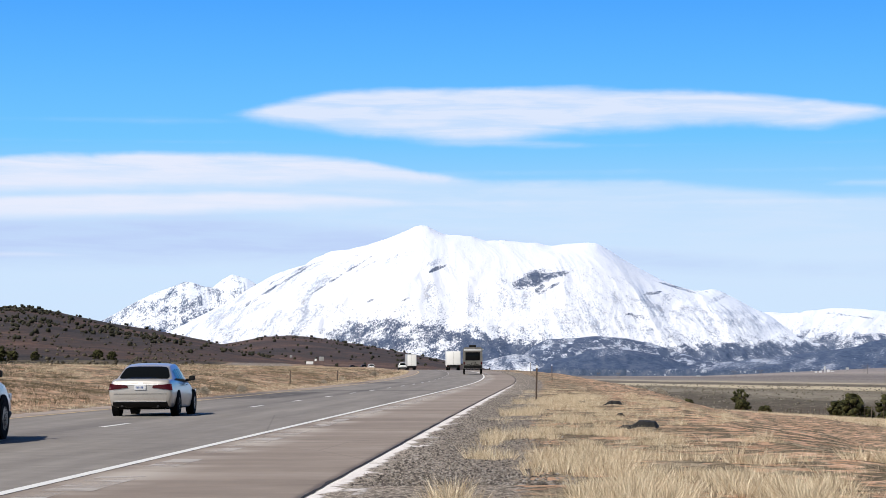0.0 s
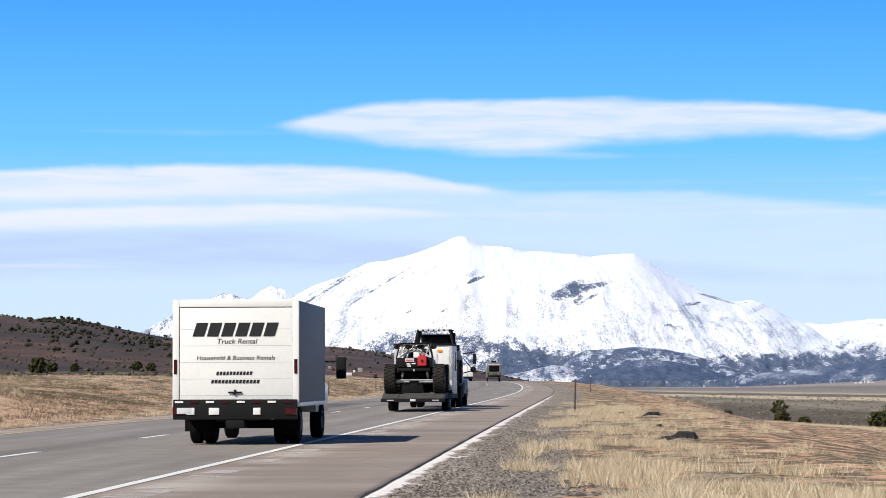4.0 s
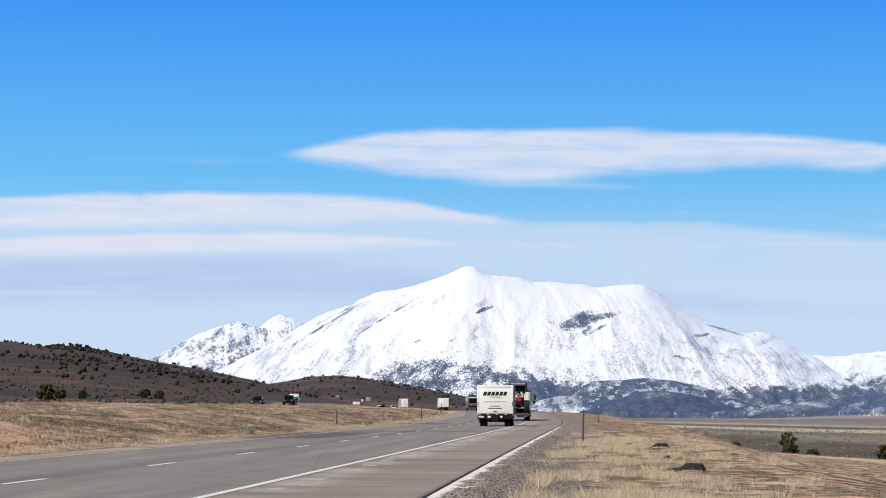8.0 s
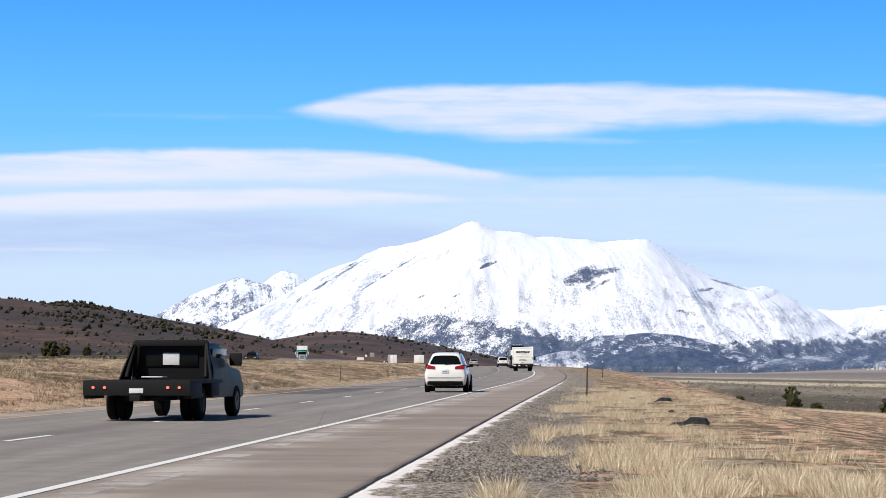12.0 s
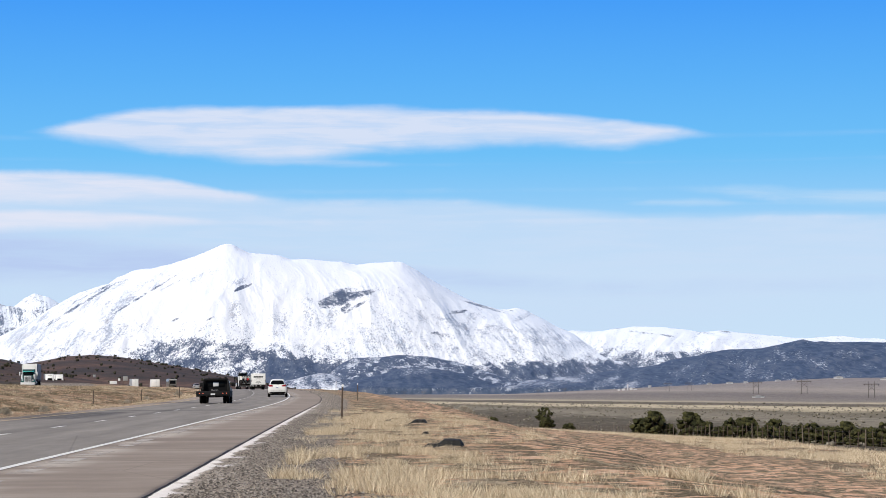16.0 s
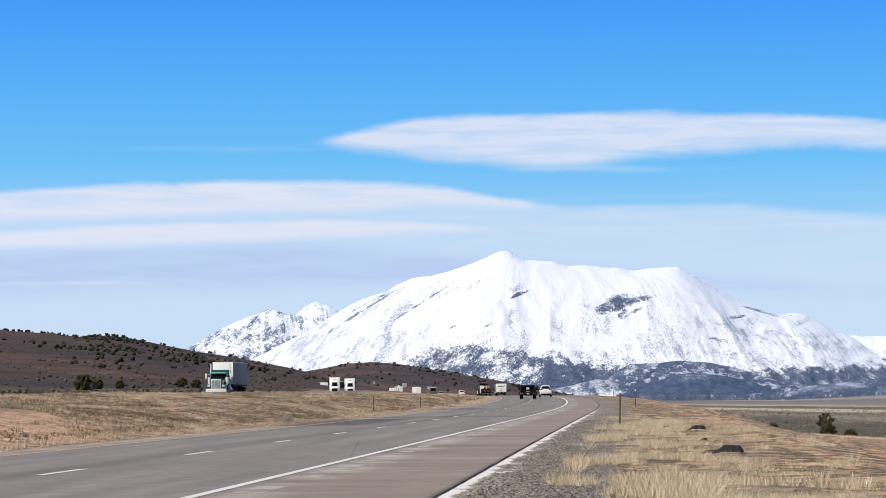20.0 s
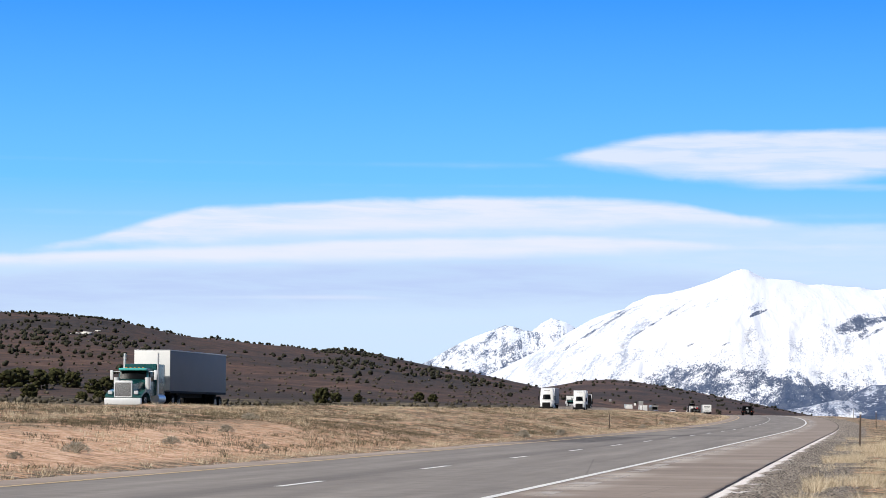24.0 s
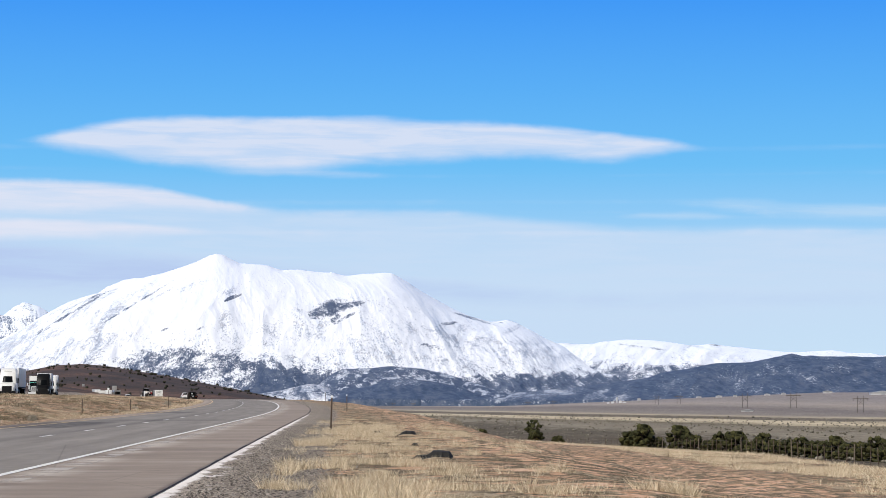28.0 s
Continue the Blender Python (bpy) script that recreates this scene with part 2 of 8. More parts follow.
class Nodes:
    """A small builder of one node material."""

    def __init__(self, name, world_space=True):
        self.m = bpy.data.materials.new(name)
        self.m.use_nodes = True
        self.t = self.m.node_tree
        self.bsdf = self.t.nodes["Principled BSDF"]
        if world_space:
            self.co = self.add("ShaderNodeNewGeometry").outputs["Position"]
        else:
            self.co = self.add("ShaderNodeTexCoord").outputs["Object"]

    def add(self, kind, **values):
        n = self.t.nodes.new(kind)
        for k, v in values.items():
            n.inputs[k.replace("_", " ")].default_value = v
        return n

    def link(self, a, b):
        self.t.links.new(a, b)

    def scaled(self, sx, sy, sz):
        n = self.add("ShaderNodeMapping")
        n.inputs["Scale"].default_value = (sx, sy, sz)
        self.link(self.co, n.inputs["Vector"])
        return n.outputs[0]

    def noise(self, scale, detail=4.0, rough=0.55, co=None, distort=0.0):
        n = self.add("ShaderNodeTexNoise", Scale=scale, Detail=detail, Roughness=rough, Distortion=distort)
        self.link(co or self.co, n.inputs["Vector"])
        return n.outputs["Fac"]

    def ramp(self, fac, stops, smooth=False):
        n = self.add("ShaderNodeValToRGB")
        e = n.color_ramp.elements
        while len(e) < len(stops):
            e.new(0.5)
        for el, (p, c) in zip(e, stops):
            el.position, el.color = p, (c if len(c) == 4 else (*c, 1))
        if smooth:
            n.color_ramp.interpolation = "EASE"
        self.link(fac, n.inputs["Fac"])
        return n.outputs["Color"]

    def math(self, op, a, b=None, clamp=False):
        n = self.add("ShaderNodeMath")
        n.operation, n.use_clamp = op, clamp
        for i, v in enumerate((a, b)):
            if v is None:
                continue
            if isinstance(v, (int, float)):
                n.inputs[i].default_value = v
            else:
                self.link(v, n.inputs[i])
        return n.outputs[0]

    def step(self, fac, lo, hi):
        n = self.add("ShaderNodeMapRange")
        n.interpolation_type = "SMOOTHSTEP"
        n.inputs["From Min"].default_value, n.inputs["From Max"].default_value = lo, hi
        self.link(fac, n.inputs["Value"])
        return n.outputs["Result"]

    def mix(self, fac, a, b, mode="MIX"):
        n = self.add("ShaderNodeMix")
        n.data_type, n.blend_type = "RGBA", mode
        for s, v in ((n.inputs[0], fac), (n.inputs[6], a), (n.inputs[7], b)):
            if isinstance(v, (int, float)):
                s.default_value = v
            elif isinstance(v, tuple):
                s.default_value = v if len(v) == 4 else (*v, 1)
            else:
                self.link(v, s)
        return n.outputs[2]

    def split(self):
        n = self.add("ShaderNodeSeparateXYZ")
        self.link(self.co, n.inputs[0])
        return n.outputs

    def attr(self, name):
        n = self.add("ShaderNodeAttribute")
        n.attribute_name = name
        s = self.add("ShaderNodeSeparateColor")
        self.link(n.outputs["Color"], s.inputs[0])
        return s.outputs

    def finish(self, colour, rough=0.8, metal=0.0, bump=None, depth=0.01, strength=0.6, coat=0.0, spec=None):
        b = self.bsdf
        if isinstance(colour, tuple):
            b.inputs["Base Color"].default_value = colour if len(colour) == 4 else (*colour, 1)
        else:
            self.link(colour, b.inputs["Base Color"])
        if isinstance(rough, (int, float)):
            b.inputs["Roughness"].default_value = rough
        else:
            self.link(rough, b.inputs["Roughness"])
        b.inputs["Metallic"].default_value = metal
        b.inputs["Coat Weight"].default_value = coat
        if spec is not None:
            b.inputs["Specular IOR Level"].default_value = spec
        if bump is not None:
            n = self.add("ShaderNodeBump", Strength=strength, Distance=depth)
            self.link(bump, n.inputs["Height"])
            self.link(n.outputs[0], b.inputs["Normal"])
        return self.m


def plain_mat(name, colour, rough=0.5, metal=0.0, vary=0.12, scale=3.0, bump=0.0, coat=0.0, local=True, spec=None):
    """Paint, rubber, metal or plastic with grime at two scales."""
    n = Nodes(name, not local)
    f = n.math("ADD", n.math("MULTIPLY", n.noise(scale, 3), 0.6), n.math("MULTIPLY", n.noise(scale * 14, 4), 0.4))
    c = tuple(colour[:3])
    lo = tuple(v * (1 - vary) for v in c)
    hi = tuple(min(1, v * (1 + vary * 0.6)) for v in c)
    col = n.ramp(f, [(0.3, lo), (0.7, hi)])
    r = n.math("ADD", n.math("MULTIPLY", f, 0.16), rough - 0.08, clamp=True)
    return n.finish(col, r, metal, n.noise(scale * 30, 3) if bump else None, bump, 0.5, coat, spec)


def ground_mat():
    n = Nodes("verge_and_range_soil")
    z = n.attr("zone")
    big, mid, fine, tiny = n.noise(0.035, 4), n.noise(0.32, 5, 0.6), n.noise(2.6, 5, 0.62), n.noise(17.0, 4, 0.65)
    streak = n.noise(0.5, 5, 0.62, n.scaled(0.55, 2.2, 1))
    one = n.noise(0.95, 5, 0.62)
    slab = n.noise(1.9, 5, 0.66, n.scaled(0.9, 0.8, 1))
    patch = n.noise(0.8, 5, 0.62, n.scaled(1, 0.55, 1), 0.3)
    soil = n.ramp(n.math("ADD", n.math("MULTIPLY", fine, 0.6), n.math("MULTIPLY", tiny, 0.4)), [(0.36, (0.36, 0.19, 0.11)), (0.47, (0.66, 0.41, 0.265)), (0.6, (0.90, 0.67, 0.50))])
    straw = n.ramp(n.math("ADD", n.math("MULTIPLY", tiny, 0.55), n.math("MULTIPLY", fine, 0.45)), [(0.38, (0.10, 0.077, 0.052)), (0.5, (0.36, 0.29, 0.20)), (0.6, (0.72, 0.62, 0.46))])
    litter = n.ramp(tiny, [(0.40, (0.050, 0.041, 0.027)), (0.5, (0.155, 0.122, 0.08)), (0.6, (0.40, 0.32, 0.215))])
    cover = n.step(n.math("ADD", n.math("MULTIPLY", slab, 0.62), n.math("ADD", n.math("MULTIPLY", one, 0.2), n.math("MULTIPLY", fine, 0.18))), 0.478, 0.502)
    sa = n.attr("salt")
    cover = n.math("ADD", cover, n.math("MULTIPLY", sa[2], n.step(n.math("ADD", n.math("MULTIPLY", one, 0.5), n.math("MULTIPLY", fine, 0.5)), 0.44, 0.50)), clamp=True)
    c = n.mix(cover, soil, n.mix(n.step(n.math("ADD", n.math("SUBTRACT", n.math("MULTIPLY", patch, 0.6), n.math("MULTIPLY", sa[2], 0.05)), n.math("MULTIPLY", fine, 0.4)), 0.405, 0.485), straw, litter))
    gravel = n.ramp(n.math("ADD", n.math("MULTIPLY", tiny, 0.6), n.math("MULTIPLY", n.noise(42.0, 3, 0.7), 0.4)), [(0.40, (0.035, 0.03, 0.026)), (0.5, (0.23, 0.195, 0.16)), (0.58, (0.66, 0.58, 0.50))])
    c = n.mix(n.step(n.math("ADD", z[0], n.math("MULTIPLY", n.math("SUBTRACT", fine, 0.5), 1.1)), 0.42, 0.6), c, gravel)
    scrub = n.ramp(n.noise(0.09, 6, 0.68), [(0.38, (0.035, 0.031, 0.024)), (0.5, (0.095, 0.078, 0.056)), (0.6, (0.20, 0.165, 0.11))])
    hill = n.ramp(n.math("ADD", n.math("MULTIPLY", n.noise(0.009, 5, 0.6), 0.55), n.math("MULTIPLY", n.noise(0.15, 5, 0.7), 0.45)), [(0.36, (0.038, 0.034, 0.032)), (0.45, (0.062, 0.052, 0.046)), (0.52, (0.092, 0.063, 0.051)), (0.58, (0.14, 0.085, 0.064)), (0.66, (0.20, 0.155, 0.12))])
    strip = n.noise(0.012, 5, 0.65, n.scaled(3.0, 0.25, 1))
    pa = n.attr("plain")
    band = n.math("ADD", pa[1], n.math("ADD", n.math("MULTIPLY", n.math("SUBTRACT", strip, 0.5), 0.10), n.math("MULTIPLY", n.math("SUBTRACT", n.noise(0.10, 5, 0.7), 0.5), 0.07)))
    plain = n.ramp(band, [(0.06, (0.19, 0.165, 0.125)), (0.095, (0.12, 0.10, 0.072)), (0.14, (0.115, 0.098, 0.072)), (0.165, (0.26, 0.23, 0.18)), (0.25, (0.17, 0.145, 0.10)), (0.285, (0.58, 0.50, 0.36)), (0.335, (0.55, 0.47, 0.335)), (0.36, (0.14, 0.12, 0.095)), (0.43, (0.19, 0.16, 0.125)), (0.45, (0.50, 0.43, 0.315)), (0.52, (0.26, 0.23, 0.205)), (0.72, (0.20, 0.175, 0.165)), (0.86, (0.36, 0.315, 0.28)), (1.0, (0.27, 0.24, 0.23))])
    plain = n.mix(n.math("MULTIPLY", n.step(n.noise(0.35, 4, 0.7), 0.56, 0.66), 0.45), plain, (0.55, 0.49, 0.40, 1))
    plain = n.mix(n.math("MULTIPLY", n.step(n.noise(0.22, 4, 0.7), 0.52, 0.66), 0.5), plain, (0.07, 0.062, 0.045, 1))
    c = n.mix(n.step(n.math("ADD", z[1], n.math("MULTIPLY", n.math("SUBTRACT", mid, 0.5), 0.5)), 0.3, 0.6), c, scrub)
    c = n.mix(n.step(z[2], 0.25, 0.75), c, hill)
    c = n.mix(n.step(pa[0], 0.3, 0.7), c, plain)
    c = n.mix(n.step(big, 0.35, 0.65), c, (0.9, 0.88, 0.86, 1), "MULTIPLY")
    c = n.mix(n.math("MULTIPLY", sa[1], n.step(n.math("ADD", n.math("MULTIPLY", slab, 0.7), n.math("MULTIPLY", fine, 0.3)), 0.47, 0.50)), c, soil)
    c = n.mix(n.step(n.math("ADD", sa[0], n.math("MULTIPLY", n.math("SUBTRACT", n.math("ADD", n.math("MULTIPLY", fine, 0.3), n.math("MULTIPLY", n.noise(1.0, 5, 0.68, n.scaled(1, 0.4, 1)), 0.7)), 0.5), 2.6)), 0.66, 0.86), c, n.ramp(tiny, [(0.3, (0.56, 0.51, 0.49)), (0.5, (0.76, 0.72, 0.71))]))
    return n.finish(c, 0.95, 0, n.math("MULTIPLY", n.math("ADD", n.math("MULTIPLY", fine, 1.0), n.math("MULTIPLY", tiny, 0.4)), n.math("SUBTRACT", 1.0, n.math("MULTIPLY", sa[0], 0.85))), 0.16, 0.9, spec=0.15)


def asphalt_mat():
    n = Nodes("worn_asphalt")
    z = n.attr("zone")
    fine, mid, big = n.noise(60, 3, 0.7), n.noise(1.6, 5, 0.6), n.noise(0.5, 4, 0.6, n.scaled(2.2, 0.12, 1))
    lane = n.ramp(n.math("ADD", n.math("MULTIPLY", big, 0.6), n.math("MULTIPLY", mid, 0.4)), [(0.3, (0.18, 0.163, 0.147)), (0.5, (0.25, 0.227, 0.205)), (0.7, (0.335, 0.305, 0.276))])
    cross = n.noise(0.42, 5, 0.6, n.scaled(0.35, 0.8, 1))
    shoulder = n.ramp(n.math("ADD", n.math("MULTIPLY", cross, 0.7), n.math("MULTIPLY", mid, 0.3)), [(0.3, (0.215, 0.175, 0.145)), (0.5, (0.30, 0.248, 0.208)), (0.7, (0.39, 0.335, 0.29))])
    c = n.mix(n.step(z[0], 0.3, 0.7), lane, shoulder)
    c = n.mix(n.math("MULTIPLY", z[1], n.step(cross, 0.36, 0.6)), c, (0.50, 0.45, 0.40, 1))
    c = n.mix(n.math("MULTIPLY", z[2], n.step(mid, 0.25, 0.6)), c, (0.045, 0.043, 0.042, 1))
    c = n.mix(n.math("MULTIPLY", n.step(fine, 0.52, 0.72), 0.22), c, (0.34, 0.32, 0.30, 1))
    v = n.add("ShaderNodeTexVoronoi", Scale=0.11)
    v.feature = "DISTANCE_TO_EDGE"
    n.link(n.scaled(0.9, 0.35, 1), v.inputs["Vector"])
    crack = n.math("MULTIPLY", n.math("SUBTRACT", 1.0, n.step(v.outputs["Distance"], 0.0, 0.0025)), 0.22)
    c = n.mix(crack, c, (0.03, 0.029, 0.028, 1))
    return n.finish(c, n.math("ADD", n.math("MULTIPLY", mid, 0.2), 0.72), 0, fine, 0.006, 0.7, spec=0.12)


def paint_mat(name, colour, thin):
    n = Nodes(name)
    w = n.noise(9.0, 5, 0.7)
    c = n.mix(n.step(w, thin, thin + 0.12), colour, (0.2, 0.185, 0.17, 1))
    return n.finish(c, 0.7, 0, n.noise(70, 3), 0.004, 0.5)


def snow_mat():
    """Snow, bare scrub in the gullies, forest on the lower slopes; the haze of distance is painted in as blue."""
    n = Nodes("snow_rock_and_haze_blue_forest")
    z = n.attr("zone")
    flat = n.scaled(1, 0.22, 1)
    b, c3 = n.noise(0.10, 6, 0.7, flat), n.noise(0.40, 4, 0.75, n.scaled(1, 0.2, 0.62))
    grain = n.math("MULTIPLY", n.math("SUBTRACT", n.math("ADD", n.math("MULTIPLY", b, 0.25), n.math("MULTIPLY", c3, 0.75)), 0.5), 3.4)
    # faint bluish gully shading is painted into the snow by the third zone
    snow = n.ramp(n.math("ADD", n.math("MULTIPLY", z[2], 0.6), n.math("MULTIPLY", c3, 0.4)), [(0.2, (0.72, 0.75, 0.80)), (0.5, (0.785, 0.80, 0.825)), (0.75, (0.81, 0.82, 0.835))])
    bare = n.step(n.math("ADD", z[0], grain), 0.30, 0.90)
    # blue in these rock tones is distance haze put into the colour
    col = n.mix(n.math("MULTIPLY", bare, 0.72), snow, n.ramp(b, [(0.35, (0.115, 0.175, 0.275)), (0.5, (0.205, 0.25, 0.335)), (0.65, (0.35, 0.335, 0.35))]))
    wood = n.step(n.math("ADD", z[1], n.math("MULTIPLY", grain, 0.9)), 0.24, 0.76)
    # forest shifted to slate blue: haze painted into its base colour
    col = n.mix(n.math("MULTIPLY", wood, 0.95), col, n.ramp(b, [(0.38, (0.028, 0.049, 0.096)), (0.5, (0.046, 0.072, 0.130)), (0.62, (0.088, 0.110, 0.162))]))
    return n.finish(col, 0.85, 0, n.math("ADD", b, c3), 2.5, 0.2, spec=0.1)


def sky_mat():
    """Deep blue over pale haze, with long banks of thin cloud; it glows as the sky does."""
    n = Nodes("sky_and_thin_cloud")
    n.t.nodes.remove(n.bsdf)
    co = n.add("ShaderNodeUVMap")
    s = n.add("ShaderNodeSeparateXYZ")
    n.link(co.outputs[0], s.inputs[0])
    az, el = s.outputs[0], s.outputs[1]      # degrees from the road's heading, degrees of height
    lat = n.math("ADD", n.math("MULTIPLY", az, 1 / 50.0), 0.5, clamp=True)

    def drawn(kx, ky, scale, detail, rough, distort=0.4):
        v = n.add("ShaderNodeCombineXYZ")
        n.link(n.math("MULTIPLY", az, kx), v.inputs[0])
        n.link(n.math("ADD", n.math("MULTIPLY", el, ky), n.math("MULTIPLY", az, 0.012 * ky)), v.inputs[1])
        return n.noise(scale, detail, rough, v.outputs[0], distort)

    wisp, fine, fluff = drawn(0.10, 1.0, 1.2, 5, 0.55), drawn(0.16, 1.6, 2.4, 5, 0.6), drawn(0.45, 1.0, 1.3, 5, 0.6)
    warp = n.math("MULTIPLY", n.math("SUBTRACT", n.math("ADD", n.math("MULTIPLY", wisp, 0.5), n.math("MULTIPLY", fluff, 0.5)), 0.5), 0.9)
    sky_c = n.ramp(n.math("MULTIPLY", el, 1 / 14.0), [(0.0, srgb(212, 235, 255)), (0.2, srgb(200, 230, 255)), (0.33, srgb(150, 210, 255)), (0.42, srgb(115, 198, 255)), (0.56, srgb(94, 181, 255)), (0.8, srgb(50, 146, 255)), (1.0, srgb(40, 128, 245))])

    def line(points):
        """The height of a cloud's edge along the sky, from (azimuth, height) pairs."""
        return n.math("MULTIPLY", n.ramp(lat, [((a + 25) / 50, (e / 14,) * 3) for a, e in points]), 14.0)

    def bank(top, bottom, over, under, ragged=1.0):
        """1 between a cloud's top and bottom edges, fading over its soft edges."""
        up = n.math("SUBTRACT", n.math("SUBTRACT", line(top), el), n.math("MULTIPLY", warp, ragged))
        down = n.math("SUBTRACT", n.math("SUBTRACT", el, line(bottom)), n.math("MULTIPLY", warp, ragged * 1.3))
        return n.math("MULTIPLY", n.step(up, -0.4 * over, 0.6 * over), n.step(down, -0.5 * under, 0.5 * under))

    col = sky_c
    for top, bottom, over, under, ragged, amount, uneven, tone in CLOUD_BANKS:
        thick = n.math("ADD", amount - uneven * 0.5, n.math("MULTIPLY", n.step(fine, 0.3, 0.7), uneven))
        col = n.mix(n.math("MULTIPLY", bank(top, bottom, over, under, ragged), thick), col, srgb(*tone))
    e = n.add("ShaderNodeEmission", Strength=1.0)
    n.link(col, e.inputs["Color"])
    n.link(e.outputs[0], n.t.nodes["Material Output"].inputs["Surface"])
    return n.m


# top edge, bottom edge (azimuth, height in degrees), softness above and below, raggedness, density, unevenness, colour
CLOUD_BANKS = [
    ([(-25, 3.6), (-19, 4.0), (-14, 4.9), (-8, 5.1), (-4.5, 5.1), (-1.0, 4.72), (3.3, 4.72), (5.6, 4.5), (7.6, 4.3), (12.8, 4.25), (20, 4.0)], [(-25, 0.0), (0, 0.2), (6, 0.9), (13, 1.9), (20, 2.2)], 0.35, 2.2, 0.35, 0.80, 0.18, (208, 229, 254)),
    ([(-25, 3.3), (-14, 3.75), (-8, 3.9), (-3, 3.5), (2, 3.0), (6, 2.6)], [(-25, 2.2), (-14, 2.7), (-6, 2.8), (0, 2.7), (6, 2.55)], 0.5, 0.8, 0.6, 0.62, 0.35, (186, 206, 247)),
    ([(-22, 3.75), (-19.4, 4.28), (-16.5, 5.16), (-13, 5.36), (-9.5, 5.46), (-6.5, 5.46), (-4.2, 5.30), (-2.8, 4.98), (-1.5, 4.7)], [(-22, 3.85), (-19.4, 4.15), (-15.2, 4.45), (-10.9, 4.62), (-7, 4.72), (-4.0, 4.85), (-1.5, 4.8)], 0.22, 0.35, 0.45, 0.88, 0.34, (229, 236, 254)),
    ([(-24, 3.75), (-19.4, 3.97), (-12.3, 4.36), (-7.5, 4.48), (-5.0, 4.42), (-2.8, 4.2)], [(-24, 3.5), (-19.4, 3.72), (-12.3, 3.86), (-7.5, 4.05), (-5.0, 4.15), (-2.8, 4.24)], 0.18, 0.3, 0.3, 0.92, 0.26, (231, 237, 254)),
    ([(-17, 2.85), (-14.4, 2.94), (-12.4, 2.96), (-11, 2.85)], [(-17, 2.9), (-14.2, 2.86), (-12.4, 2.87), (-11, 2.9)], 0.12, 0.12, 0.12, 0.8, 0.2, (216, 229, 253)),
    ([(-9.2, 5.9), (-7.4, 6.50), (-6.0, 6.80), (-4.8, 7.02), (-2.2, 7.07), (0.5, 7.14), (2.5, 7.04), (4.8, 6.98), (7.0, 6.72), (8.9, 6.46), (10.4, 6.0)], [(-9.2, 6.7), (-7.4, 6.5), (-5.9, 6.24), (-4.6, 5.98), (-1.9, 5.78), (-0.3, 5.82), (1.2, 6.05), (4.8, 6.22), (7.3, 6.08), (8.9, 6.36), (10.4, 6.6)], 0.26, 0.45, 0.5, 0.92, 0.36, (220, 232, 254)),
    ([(-3.0, 5.72), (-1.2, 5.86), (0.5, 5.76), (2.0, 5.62)], [(-3.0, 5.8), (-1.2, 5.66), (0.5, 5.62), (2.0, 5.68)], 0.2, 0.2, 0.25, 0.6, 0.4, (190, 220, 254)),
    ([(7.2, 4.58), (8.0, 4.70), (9.6, 4.68), (10.6, 4.55)], [(7.2, 4.62), (8.0, 4.55), (9.6, 4.52), (10.6, 4.58)], 0.15, 0.15, 0.2, 0.7, 0.3, (186, 222, 254)),
    ([(8.6, 4.98), (10.0, 5.02), (12.8, 4.86), (16, 4.7)], [(8.6, 5.02), (10.0, 4.82), (12.8, 4.50), (16, 4.4)], 0.2, 0.3, 0.35, 0.62, 0.5, (190, 224, 254)),
    ([(-12.5, 6.28), (-9.6, 6.34), (-7.6, 6.3)], [(-12.5, 6.3), (-9.6, 6.22), (-7.6, 6.28)], 0.18, 0.18, 0.2, 0.35, 0.3, (170, 212, 254)),
]

M_GROUND, M_ASPHALT, M_SNOW, M_SKY = ground_mat(), asphalt_mat(), snow_mat(), sky_mat()
M_WHITE_LINE = paint_mat("worn_white_road_paint", (0.78, 0.77, 0.74, 1), 0.60)
M_PATCH = paint_mat("pale_scuffed_rumble_paint", (0.60, 0.55, 0.50, 1), 0.66)
_n = M_PATCH.node_tree
_p = _n.nodes.new("ShaderNodeTexNoise")
_p.inputs["Scale"].default_value, _p.inputs["Detail"].default_value = 1.1, 5.0
_r = _n.nodes.new("ShaderNodeMapRange")
_r.inputs["From Min"].default_value, _r.inputs["From Max"].default_value, _r.inputs["To Max"].default_value = 0.38, 0.60, 0.7
_n.links.new(_n.nodes["Geometry"].outputs["Position"], _p.inputs["Vector"])
_n.links.new(_p.outputs["Fac"], _r.inputs["Value"])
_n.links.new(_r.outputs[0], _n.nodes["Principled BSDF"].inputs["Alpha"])
M_YELLOW_LINE = paint_mat("faded_yellow_road_paint", (0.60, 0.45, 0.24, 1), 0.56)


# ---- ground: one sheet to the horizon ----
def colour_layer(ob, name, rgb):
    """Zones of the material, a value for each vertex."""
    at = ob.data.color_attributes.new(name, "FLOAT_COLOR", "POINT")
    flat = np.ones((len(ob.data.vertices), 4), dtype=np.float32)
    flat[:, :3] = rgb
    at.data.foreach_set("color", flat.ravel())


